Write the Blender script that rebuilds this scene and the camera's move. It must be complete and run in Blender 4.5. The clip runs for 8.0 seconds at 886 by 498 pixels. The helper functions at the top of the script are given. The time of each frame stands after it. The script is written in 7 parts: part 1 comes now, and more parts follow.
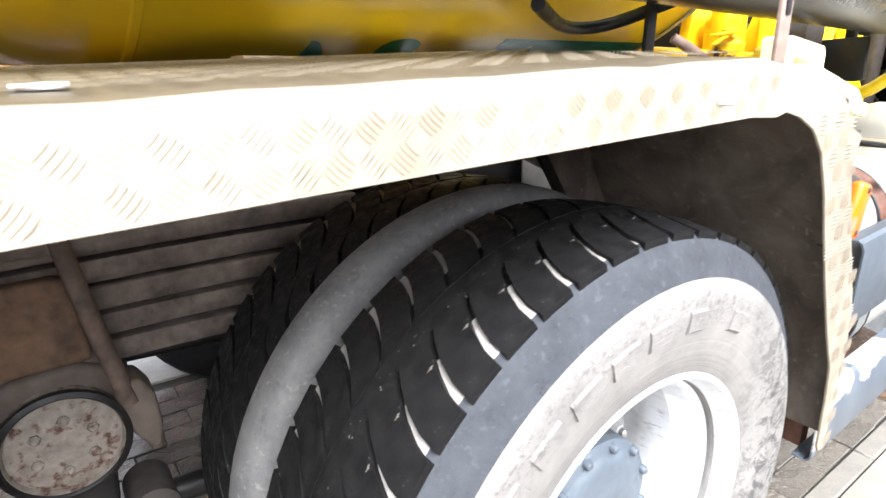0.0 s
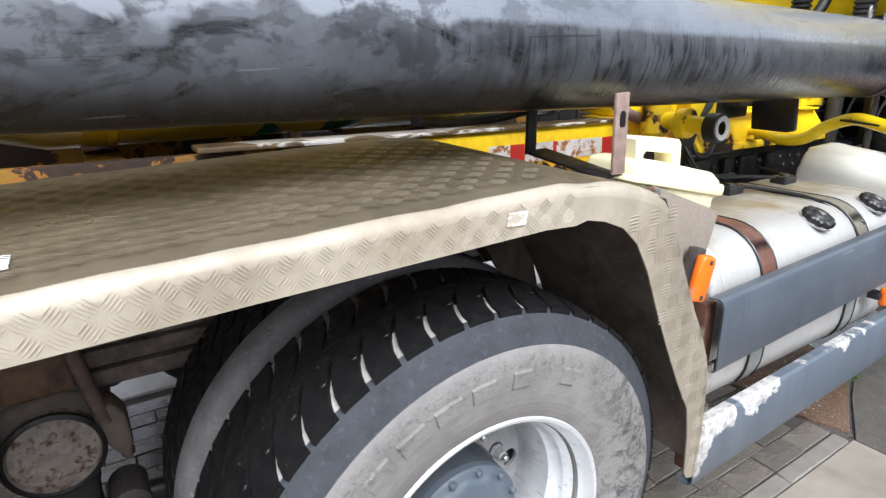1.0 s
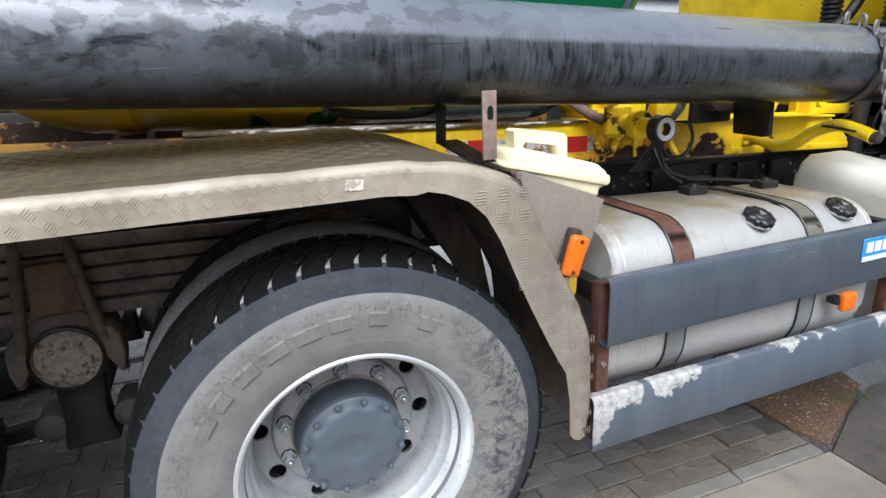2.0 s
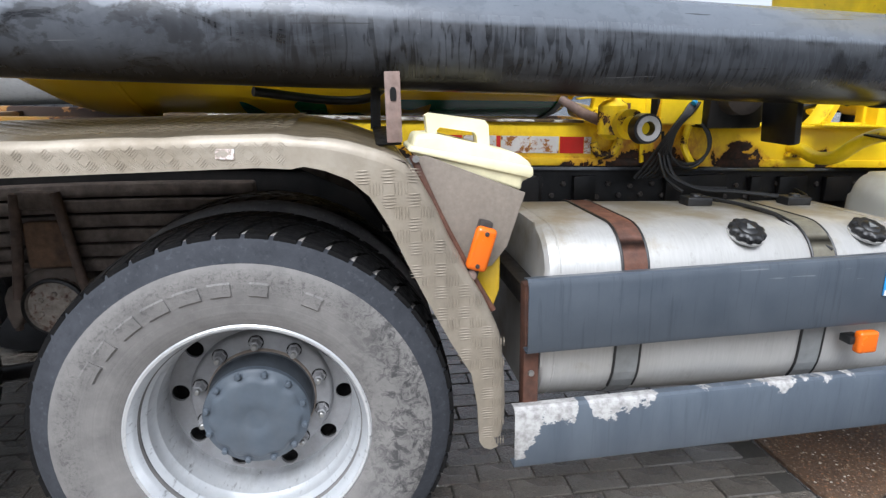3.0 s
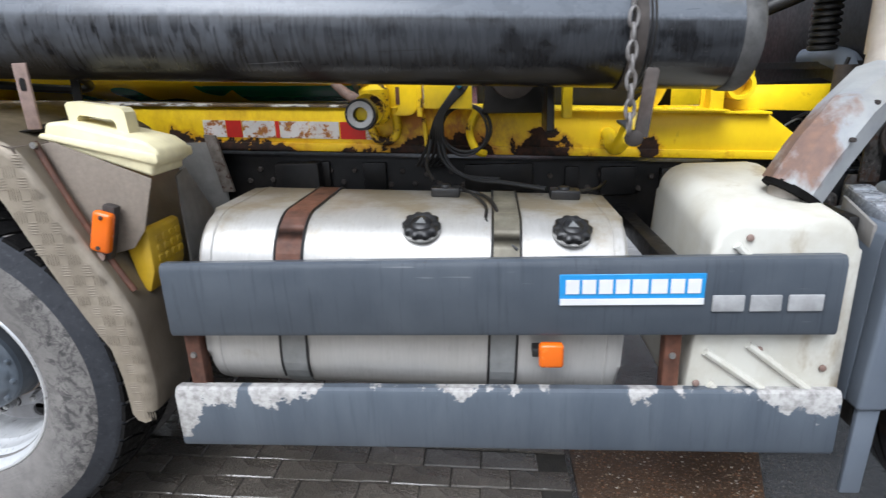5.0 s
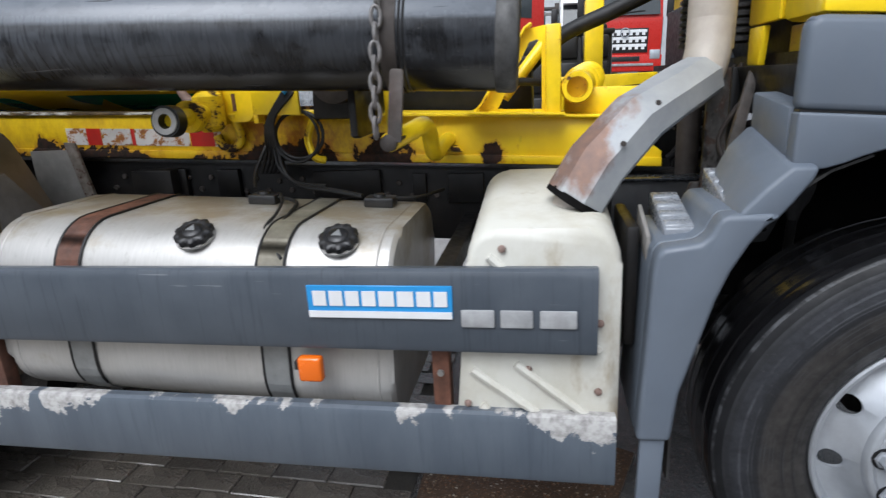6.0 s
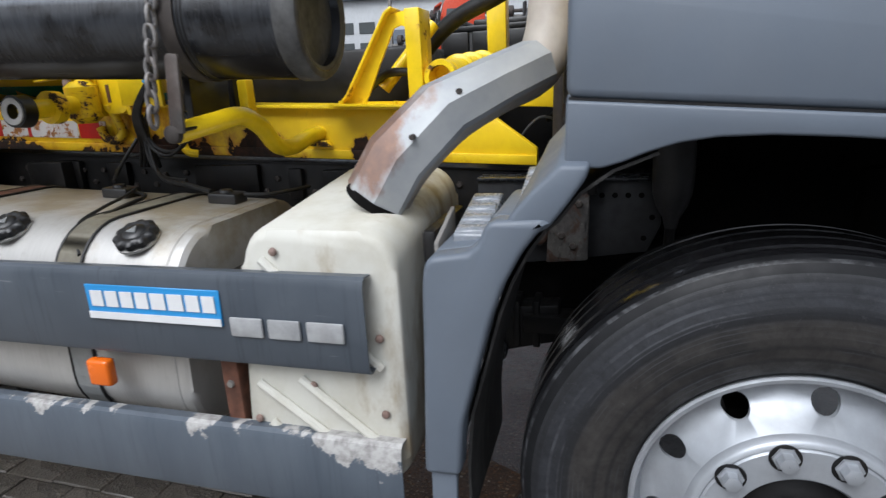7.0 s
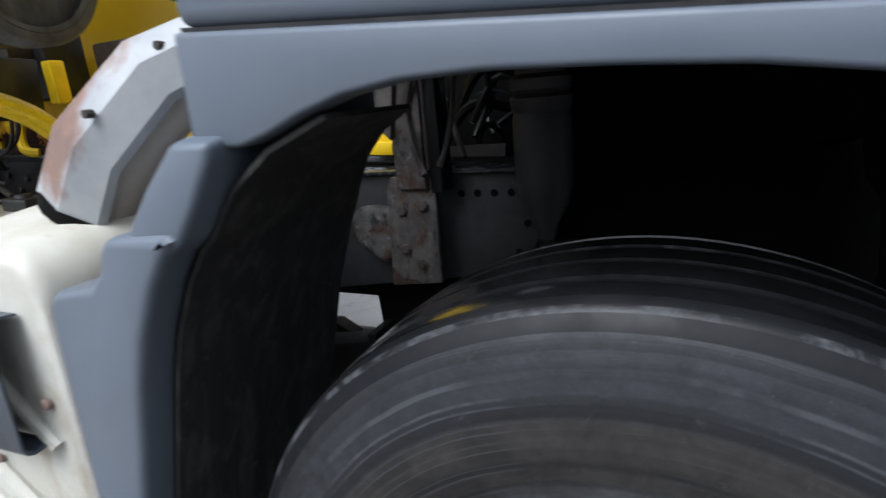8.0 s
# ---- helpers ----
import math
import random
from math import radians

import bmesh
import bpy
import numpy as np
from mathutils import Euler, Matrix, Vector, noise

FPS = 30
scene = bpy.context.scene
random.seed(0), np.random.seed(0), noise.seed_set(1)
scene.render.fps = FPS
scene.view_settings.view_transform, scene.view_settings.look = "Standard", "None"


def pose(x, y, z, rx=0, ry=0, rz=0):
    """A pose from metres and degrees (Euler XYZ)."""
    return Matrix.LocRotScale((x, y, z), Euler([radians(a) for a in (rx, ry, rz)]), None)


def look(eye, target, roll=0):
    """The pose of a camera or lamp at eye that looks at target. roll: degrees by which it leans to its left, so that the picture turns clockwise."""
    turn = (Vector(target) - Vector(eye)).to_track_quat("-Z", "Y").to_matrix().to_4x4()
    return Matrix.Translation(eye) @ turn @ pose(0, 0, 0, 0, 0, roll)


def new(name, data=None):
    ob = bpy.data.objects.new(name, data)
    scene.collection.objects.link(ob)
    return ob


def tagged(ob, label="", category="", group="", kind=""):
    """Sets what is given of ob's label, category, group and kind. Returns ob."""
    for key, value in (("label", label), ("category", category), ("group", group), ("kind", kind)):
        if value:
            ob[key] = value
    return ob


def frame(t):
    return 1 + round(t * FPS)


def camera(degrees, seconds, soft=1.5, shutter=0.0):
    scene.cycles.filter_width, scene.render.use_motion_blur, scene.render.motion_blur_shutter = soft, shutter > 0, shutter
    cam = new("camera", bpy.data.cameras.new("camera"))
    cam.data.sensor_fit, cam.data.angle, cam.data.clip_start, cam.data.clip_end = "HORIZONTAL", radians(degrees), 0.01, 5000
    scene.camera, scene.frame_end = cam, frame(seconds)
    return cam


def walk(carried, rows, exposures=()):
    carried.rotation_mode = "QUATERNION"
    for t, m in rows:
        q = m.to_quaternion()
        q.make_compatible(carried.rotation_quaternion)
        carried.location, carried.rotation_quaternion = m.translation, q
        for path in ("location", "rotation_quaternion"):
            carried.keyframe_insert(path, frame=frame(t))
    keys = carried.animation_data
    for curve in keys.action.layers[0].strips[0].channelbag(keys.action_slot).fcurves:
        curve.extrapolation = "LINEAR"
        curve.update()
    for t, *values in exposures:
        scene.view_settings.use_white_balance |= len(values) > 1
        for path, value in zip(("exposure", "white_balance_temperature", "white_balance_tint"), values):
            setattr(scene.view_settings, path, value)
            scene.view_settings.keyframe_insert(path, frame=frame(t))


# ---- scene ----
cam = camera(75.8, 8.0, 1.3, 0.25)
PATH = [
    (0.0, (-0.6864, -0.4377, 1.3033), (0.4092, 1.1035, 0.6519), -2.03),
    (0.5, (-0.6462, -0.5989, 1.4294), (0.4299, 0.9535, 0.7720), -2.02),
    (1.0, (-0.5570, -0.7579, 1.5098), (0.4449, 0.8439, 0.8536), -2.25),
    (1.5, (-0.4123, -0.9529, 1.5121), (0.4584, 0.7289, 0.8691), -2.27),
    (2.0, (-0.2346, -1.2437, 1.4776), (0.4567, 0.5303, 0.8651), -2.35),
    (2.2, (-0.1446, -1.3020, 1.4490), (0.4951, 0.4962, 0.8515), -2.47),
    (3.3, (0.4814, -1.4397, 1.3628), (0.6081, 0.4805, 0.8181), -1.41),
    (3.5, (0.5840, -1.4860, 1.4290), (0.6164, 0.4226, 0.8322), -2.01),
    (4.0, (0.9910, -1.5050, 1.3730), (0.8268, 0.3998, 0.7858), -2.69),
    (4.5, (1.2940, -1.4240, 1.3810), (1.1569, 0.4763, 0.7728), -2.23),
    (4.7, (1.4292, -1.4268, 1.3613), (1.2885, 0.4756, 0.7603), -2.18),
    (5.8, (2.2575, -1.2926, 1.3210), (1.9363, 0.5972, 0.7506), -3.33),
    (6.0, (2.4006, -1.2643, 1.2988), (2.0505, 0.6245, 0.7421), -3.21),
    (6.5, (2.7100, -1.2010, 1.2835), (2.2945, 0.6805, 0.7472), -2.80),
    (7.0, (2.9818, -0.9983, 1.2384), (2.4402, 0.8472, 0.6899), -3.12),
    (7.5, (3.1939, -0.7288, 1.1918), (2.5349, 1.0802, 0.6504), -3.82),
    (8.0, (3.3948, -0.4319, 1.1206), (2.6135, 1.3329, 0.5958), -5.39),
]
# the place is modelled along the lorry's side rails; RAKE tips it all so that the ground is level
RAKE = pose(0, 0, 0, 0, -1.7, 0)
EXPOSURES = [(0.0, 2.60, 6200, 10), (0.3, 2.44, 6150, 10), (0.5, 2.14, 6110, 10), (0.7, 1.74, 6080, 10), (1.0, 1.43, 6000, 10), (1.6, 1.11, 5950, 10), (2.2, 0.95, 5900, 10), (4.0, 0.94, 5900, 10), (4.7, 0.86, 5900, 10), (6.0, 0.47, 5950, 10), (7.0, 0.43, 6000, 10), (7.5, 0.50, 5950, 10), (8.0, 0.72, 5850, 10)]
walk(cam, [(t, RAKE @ look(eye, target, roll)) for t, eye, target, roll in PATH], EXPOSURES)

# ---- world and light: a bright overcast sky ----
world = bpy.data.worlds.new("overcast")
scene.world = world
world.use_nodes = True
wt = world.node_tree
sky = wt.nodes.new("ShaderNodeTexSky")
sky.sky_type = "NISHITA"
sky.sun_disc = False
sky.sun_elevation = radians(52)
sky.sun_rotation = radians(200)
sky.dust_density = 4.0
sky.ozone_density = 1.0
veil = wt.nodes.new("ShaderNodeHueSaturation")
veil.inputs["Saturation"].default_value = 0.22
wt.links.new(sky.outputs[0], veil.inputs["Color"])
backing = wt.nodes["Background"]
wt.links.new(veil.outputs[0], backing.inputs[0])
backing.inputs[1].default_value = 0.13
sun = new("sun", bpy.data.lights.new("sun", "SUN"))
sun.data.energy = 1.6
sun.data.angle = radians(40)
sun.data.color = (1.0, 0.985, 0.96)
sun.matrix_world = look((0, 0, 0), (0.2, 0.74, -1.0))


# ---- materials ----
class Nodes:
    """A short hand for building one material's nodes."""

    def __init__(self, name):
        self.m = bpy.data.materials.new(name)
        self.m.use_nodes = True
        self.t = self.m.node_tree
        self.b = self.t.nodes["Principled BSDF"]
        self.tc = self.t.nodes.new("ShaderNodeTexCoord")

    def node(self, kind, **inputs):
        n = self.t.nodes.new(kind)
        for k, v in inputs.items():
            self.put(n.inputs[k.replace("_", " ")], v)
        return n

    def put(self, socket, v):
        if isinstance(v, bpy.types.NodeSocket):
            self.t.links.new(v, socket)
        elif isinstance(v, tuple) and len(v) == 3 and socket.type == "RGBA":
            socket.default_value = (*v, 1)
        else:
            socket.default_value = v

    def coord(self, scale=(1, 1, 1), kind="Object"):
        n = self.t.nodes.new("ShaderNodeMapping")
        self.t.links.new(self.tc.outputs[kind], n.inputs["Vector"])
        n.inputs["Scale"].default_value = scale
        return n.outputs[0]

    def noise(self, scale, stretch=(1, 1, 1), detail=5, rough=0.6, distort=0.0):
        n = self.t.nodes.new("ShaderNodeTexNoise")
        self.t.links.new(self.coord(stretch), n.inputs["Vector"])
        n.inputs["Scale"].default_value = scale
        n.inputs["Detail"].default_value = detail
        n.inputs["Roughness"].default_value = rough
        n.inputs["Distortion"].default_value = distort
        return n.outputs[0]

    def math(self, op, a, b=0.0, clamp=False):
        n = self.t.nodes.new("ShaderNodeMath")
        n.operation = op
        n.use_clamp = clamp
        self.put(n.inputs[0], a)
        self.put(n.inputs[1], b)
        return n.outputs[0]

    def ramp(self, fac, lo, hi, a=0.0, b=1.0):
        n = self.t.nodes.new("ShaderNodeMapRange")
        for k, v in zip(("Value", "From Min", "From Max", "To Min", "To Max"), (fac, lo, hi, a, b)):
            self.put(n.inputs[k], v)
        return n.outputs[0]

    def mix(self, fac, a, b, kind="MIX"):
        n = self.t.nodes.new("ShaderNodeMix")
        n.data_type = "RGBA"
        n.blend_type = kind
        self.put(n.inputs[0], fac)
        self.put(n.inputs[6], a)
        self.put(n.inputs[7], b)
        return n.outputs[2]

    def axis(self, k):
        n = self.t.nodes.new("ShaderNodeSeparateXYZ")
        self.t.links.new(self.tc.outputs["Object"], n.inputs[0])
        return n.outputs[k]

    def chance(self):
        return self.t.nodes.new("ShaderNodeObjectInfo").outputs["Random"]

    def bump(self, height, strength=0.3, distance=0.002):
        n = self.t.nodes.new("ShaderNodeBump")
        n.inputs["Strength"].default_value = strength
        n.inputs["Distance"].default_value = distance
        self.put(n.inputs["Height"], height)
        self.t.links.new(n.outputs[0], self.b.inputs["Normal"])
        self.t.links.new(n.outputs[0], self.b.inputs["Coat Normal"])

    def done(self, color, rough=0.5, metal=0.0, spec=0.5, coat=0.0, age=0.82):
        """age: how much of its fresh brightness the surface has kept."""
        self.put(self.b.inputs["Base Color"], self.mix(1.0, color, (age, age, age), "MULTIPLY"))
        self.put(self.b.inputs["Roughness"], rough)
        self.put(self.b.inputs["Metallic"], metal)
        self.put(self.b.inputs["Specular IOR Level"], spec)
        self.put(self.b.inputs["Coat Weight"], coat)
        return self.m


def plain(name, color, rough=0.5, metal=0.0, vary=0.25, scale=14, dirt=(0.12, 0.1, 0.08), grime=0.2, bump=0.15, spec=0.5):
    """Paint, plastic or metal with mottled tone, a film of dirt and a fine grain."""
    n = Nodes(name)
    tone = n.ramp(n.noise(scale), 0.3, 0.7, 1 - vary, 1 + vary)
    shade = n.t.nodes.new("ShaderNodeHueSaturation")
    n.put(shade.inputs["Color"], color)
    n.put(shade.inputs["Value"], tone)
    film = n.ramp(n.noise(4.5, (1, 1, 0.5), 7, 0.7), 0.45, 0.75, 0, grime)
    col = n.mix(film, shade.outputs[0], dirt)
    n.bump(n.noise(160), bump, 0.001)
    return n.done(col, n.ramp(n.noise(scale * 2.3), 0.3, 0.7, max(rough - 0.1, 0.03), min(rough + 0.12, 1)), metal, spec)


def worn(name, color, under, level=0.6, scale=6, rough=0.4, low=None, clean=None, dark=(0.035, 0.02, 0.014), grime=0.2, spec=0.5):
    """Paint that has flaked: under it rust of two tones. low=(z0, z1): flaking grows from z1 down to z0."""
    n = Nodes(name)
    f = n.noise(scale, (1, 1, 1.2), 9, 0.68, 0.25)
    if low:
        z = n.math("ADD", n.axis(2), n.math("MULTIPLY", n.axis(0), 0.047))
        f = n.math("ADD", f, n.ramp(z, low[0], low[1], 0.16, -0.13))
    if clean:
        f = n.math("SUBTRACT", f, n.ramp(n.axis(0), clean[0], clean[1], 0.0, 0.13))
    mask = n.ramp(f, level, level + 0.012)
    halo = n.ramp(f, level - 0.05, level)
    rust = n.mix(n.ramp(n.noise(scale * 5), 0.25, 0.5), under, dark)
    tone = n.t.nodes.new("ShaderNodeHueSaturation")
    n.put(tone.inputs["Color"], color)
    n.put(tone.inputs["Value"], n.ramp(n.noise(7), 0.3, 0.7, 0.8, 1.12))
    film = n.mix(n.ramp(n.noise(9, (1, 1, 0.4), 7, 0.7), 0.48, 0.75, 0, grime), tone.outputs[0], (0.1, 0.07, 0.04))
    edge = n.mix(n.math("MULTIPLY", halo, 0.5), film, (0.42, 0.14, 0.02))
    n.bump(n.math("SUBTRACT", n.math("MULTIPLY", n.noise(120), 0.25), n.math("MULTIPLY", mask, 0.6)), 0.4, 0.002)
    return n.done(n.mix(mask, edge, rust), n.ramp(mask, 0, 1, rough, 0.85), 0.0, spec, age=1.0)


def glossless(name, color, rough=0.9, scale=40, vary=0.3):
    return plain(name, color, rough, 0.0, vary, scale, bump=0.5)


def beam_paint():
    """Yellow beam: paint burst off in dark ragged patches along the lower edge, rust bleeding round the valves."""
    n = Nodes("flaking_yellow_paint")
    x = n.axis(0)
    z = n.math("ADD", n.axis(2), n.math("MULTIPLY", x, 0.047))
    f = n.math("ADD", n.noise(8.5, (1, 0.6, 0.9), 7, 0.6, 0.3), n.ramp(z, 1.128, 1.225, 0.075, -0.14))
    f = n.math("SUBTRACT", f, n.ramp(x, 1.85, 2.15, 0.0, 0.15))
    f = n.math("ADD", f, n.ramp(x, 1.15, 1.3, 0.035, 0.0))
    near = n.math("MULTIPLY", n.ramp(x, 1.15, 1.32), n.ramp(x, 1.62, 1.85, 1.0, 0.0))
    f = n.math("ADD", f, n.math("MULTIPLY", near, 0.012))
    for cx, cz, rx, rz in ((2.226, 1.055, 0.040, 0.042), (1.848, 1.122, 0.055, 0.022)):
        u, v = n.math("DIVIDE", n.math("SUBTRACT", x, cx), rx), n.math("DIVIDE", n.math("SUBTRACT", n.axis(2), cz), rz)
        d = n.math("SQRT", n.math("ADD", n.math("MULTIPLY", u, u), n.math("MULTIPLY", v, v)))
        d = n.math("ADD", d, n.math("MULTIPLY", n.math("SUBTRACT", n.noise(40, (1, 1, 1), 4, 0.7), 0.5), 1.4))
        f = n.math("MAXIMUM", f, n.ramp(d, 0.8, 1.4, 0.60, 0.42))
    mask = n.ramp(f, 0.555, 0.566)
    halo = n.ramp(f, 0.47, 0.555)
    bleed = n.math("MULTIPLY", n.ramp(n.noise(7, (1, 1, 0.6), 7, 0.7), 0.42, 0.58), n.math("ADD", n.math("MULTIPLY", near, 0.95), n.ramp(x, 0.8, 1.3, 0.45, 0.1)))
    rust = n.mix(n.ramp(n.noise(45, (1, 1, 1), 6), 0.35, 0.6), (0.050, 0.019, 0.010), (0.013, 0.008, 0.006))
    paint = n.mix(n.ramp(n.noise(7), 0.3, 0.7), (0.95, 0.67, 0.006), (0.90, 0.60, 0.008))
    paint = n.mix(n.math("MULTIPLY", bleed, 0.85), paint, (0.40, 0.13, 0.018))
    paint = n.mix(n.math("MULTIPLY", halo, 0.65), paint, (0.50, 0.17, 0.012))
    paint = n.mix(n.ramp(n.noise(22, (1, 1, 0.4), 7, 0.7), 0.60, 0.74, 0, 0.3), paint, (0.16, 0.09, 0.03))
    n.bump(n.math("SUBTRACT", n.math("MULTIPLY", n.noise(120), 0.3), n.math("MULTIPLY", mask, 0.7)), 0.5, 0.003)
    return n.done(n.mix(mask, paint, rust), n.ramp(mask, 0, 1, 0.38, 0.9), age=1.0)


YELLOW = (0.93, 0.65, 0.006)
RUST = (0.19, 0.065, 0.022)
m_yellow = worn("yellow_paint", YELLOW, RUST, 0.66, 9, 0.32, grime=0.12)
m_yellow_worn = beam_paint()
m_yellow_valve = worn("rusty_yellow_paint", YELLOW, RUST, 0.55, 13, 0.4, grime=0.5)
# dark brown yellow: dirt, plus the vessel's shade put into the colour
m_yellow_shade_dirt = worn("dirty_yellow_with_painted_shade", (0.30, 0.16, 0.015), (0.06, 0.03, 0.015), 0.50, 6, 0.45, grime=0.8)
m_cream = plain("cream_yellow_plastic", (0.92, 0.84, 0.54), 0.45, vary=0.1, grime=0.25)
m_chock = plain("yellow_plastic", (0.72, 0.46, 0.02), 0.45, vary=0.15, grime=0.4)
def streaked(name, a, c, dark):
    """Paint with rain streaks running down it."""
    n = Nodes(name)
    col = n.mix(n.ramp(n.noise(6, (1, 1, 1), 6), 0.35, 0.7), a, c)
    col = n.mix(n.ramp(n.noise(1.0, (70, 20, 3.5), 5, 0.6, 0.4), 0.55, 0.68, 0, 0.55), col, dark)
    col = n.mix(n.ramp(n.noise(24, (0.15, 1, 3), 3), 0.7, 0.72, 0, 0.35), col, (0.3, 0.31, 0.32))
    n.bump(n.noise(140), 0.15, 0.001)
    return n.done(col, n.ramp(n.noise(12), 0.3, 0.7, 0.32, 0.5))


m_rail = streaked("blue_grey_paint", (0.060, 0.074, 0.094), (0.085, 0.101, 0.123), (0.034, 0.043, 0.056))
m_cab_grey = plain("grey_cab_plastic", (0.132, 0.158, 0.196), 0.48, vary=0.06, scale=4, dirt=(0.2, 0.2, 0.2), grime=0.15)
m_step = plain("pale_step_plastic", (0.25, 0.27, 0.30), 0.26, vary=0.15, scale=30, dirt=(0.14, 0.13, 0.12), grime=0.6)
m_black = plain("black_plastic", (0.012, 0.012, 0.013), 0.4, grime=0.25, dirt=(0.06, 0.055, 0.05))
m_bellows = plain("dusty_rubber_bellows", (0.050, 0.049, 0.051), 0.55, vary=0.3, dirt=(0.09, 0.085, 0.08), grime=0.4)
m_plate_dark = plain("dull_blue_black_steel", (0.022, 0.024, 0.028), 0.6, vary=0.35, scale=18, dirt=(0.06, 0.055, 0.05), grime=0.5, bump=0.4)
m_plate_wet = plain("wet_blue_black_steel", (0.03, 0.033, 0.039), 0.25, vary=0.35, scale=18, dirt=(0.06, 0.055, 0.05), grime=0.4)
m_plug = plain("scuffed_grey_plug", (0.045, 0.046, 0.048), 0.6, vary=0.6, scale=24, dirt=(0.24, 0.235, 0.225), grime=0.8, bump=0.6)
m_hose = plain("black_rubber_hose", (0.01, 0.01, 0.011), 0.5, grime=0.15, dirt=(0.05, 0.05, 0.05))
m_chassis = plain("black_chassis_paint", (0.008, 0.008, 0.0085), 0.42, vary=0.4, scale=20, dirt=(0.045, 0.038, 0.033), grime=0.5, bump=0.5, spec=0.3)
m_dark_steel = plain("grimy_steel", (0.045, 0.037, 0.033), 0.75, vary=0.4, scale=18, dirt=(0.11, 0.09, 0.078), grime=0.6, bump=0.5)
m_dust_steel = plain("dusty_steel", (0.28, 0.23, 0.19), 0.85, vary=0.35, scale=22, dirt=(0.09, 0.05, 0.035), grime=0.7, bump=0.5)
m_rusty = plain("rusty_steel", (0.13, 0.052, 0.03), 0.7, vary=0.45, scale=25, dirt=(0.05, 0.03, 0.025), grime=0.6, bump=0.6)
m_ubolt = plain("muddy_rusty_bar", (0.095, 0.064, 0.049), 0.8, vary=0.45, scale=25, dirt=(0.05, 0.03, 0.022), grime=0.8, bump=0.6)
m_rustpale = plain("pale_rusty_steel", (0.27, 0.19, 0.16), 0.7, vary=0.3, scale=30, dirt=(0.14, 0.06, 0.035), grime=0.6, bump=0.5)
def reflection_streaks():
    """Grimy flange; broken pale streaks paint the sky's reflection in the wet."""
    n = Nodes("grimy_flange_painted_reflection")
    f = n.math("ADD", n.noise(7, (1, 2.5, 2), 6, 0.65, 0.5), n.math("ADD", n.ramp(n.axis(0), -0.30, -0.12, -0.25, 0.07), n.ramp(n.axis(0), 0.40, 0.62, 0.0, -0.12)))
    m = n.ramp(f, 0.50, 0.55)
    col = n.mix(m, n.mix(n.ramp(n.noise(30), 0.35, 0.65), (0.060, 0.040, 0.022), (0.16, 0.10, 0.035)), (0.80, 0.78, 0.73))
    n.bump(n.noise(60, (1, 1, 1), 4), 0.3, 0.002)
    return n.done(col, n.ramp(m, 0, 1, 0.55, 0.12), 0.0, 0.7)


m_wet_flange = reflection_streaks()
m_silver = plain("silver_rim_paint", (0.45, 0.475, 0.51), 0.42, 0.45, vary=0.1, dirt=(0.24, 0.23, 0.22), grime=0.45)
def dusty_rim():
    """Silver rim paint, dulled by brake dust in runs inside the barrel."""
    n = Nodes("silver_rim_with_brake_dust")
    y = n.axis(1)
    f = n.math("ADD", n.noise(13, (1, 0.4, 1), 8, 0.7), n.ramp(y, 0.02, 0.22, -0.12, 0.10))
    col = n.mix(n.ramp(n.noise(30), 0.3, 0.7), (0.68, 0.70, 0.72), (0.75, 0.76, 0.77))
    col = n.mix(n.ramp(f, 0.50, 0.70, 0, 0.4), col, (0.34, 0.335, 0.33))
    col = n.mix(n.ramp(n.noise(70, (1, 0.3, 1), 5), 0.6, 0.72, 0, 0.6), col, (0.14, 0.13, 0.125))
    n.bump(n.noise(90), 0.2, 0.001)
    return n.done(col, n.ramp(f, 0.4, 0.65, 0.30, 0.6), 0.5)


m_rim_dusty = dusty_rim()
m_silver_dull = plain("dusty_silver_paint", (0.36, 0.36, 0.37), 0.6, 0.15, vary=0.2, dirt=(0.2, 0.18, 0.16), grime=0.7)
m_hub = plain("grey_hub_paint", (0.085, 0.105, 0.13), 0.55, vary=0.15, dirt=(0.16, 0.15, 0.14), grime=0.3)
m_drum = plain("dark_grey_drum_paint", (0.045, 0.053, 0.064), 0.6, vary=0.25, dirt=(0.13, 0.115, 0.10), grime=0.5)
m_galv = plain("galvanised_steel", (0.30, 0.31, 0.31), 0.5, 0.5, vary=0.15, dirt=(0.12, 0.1, 0.08), grime=0.3)
m_galv_dust = plain("dusty_grey_sheet", (0.27, 0.26, 0.245), 0.75, 0.1, vary=0.2, scale=12, dirt=(0.13, 0.10, 0.08), grime=0.6, bump=0.4)
m_strap_dust = plain("olive_dusty_steel", (0.21, 0.195, 0.15), 0.55, 0.25, vary=0.3, scale=16, dirt=(0.11, 0.09, 0.06), grime=0.7, bump=0.4)

def mottled_hanger():
    """Grey steel, patchy with dried mud, brown rust and black grease."""
    n = Nodes("mottled_hanger_steel")
    col = n.mix(n.ramp(n.noise(14, (1, 1, 0.7), 7, 0.7), 0.38, 0.62), (0.15, 0.143, 0.135), (0.055, 0.052, 0.05))
    col = n.mix(n.ramp(n.noise(20, (1, 1, 0.8), 7, 0.7, 0.6), 0.53, 0.60, 0, 0.85), col, (0.075, 0.034, 0.020))
    col = n.mix(n.ramp(n.noise(26, (1, 1, 0.5), 6, 0.7), 0.57, 0.63, 0, 0.9), col, (0.010, 0.0095, 0.009))
    col = n.mix(n.ramp(n.noise(60, (1, 1, 1), 4), 0.62, 0.70, 0, 0.6), col, (0.26, 0.25, 0.23))
    n.bump(n.noise(45, (1, 1, 1), 6), 0.7, 0.004)
    return n.done(col, n.ramp(n.noise(18), 0.35, 0.65, 0.4, 0.8), 0.1)


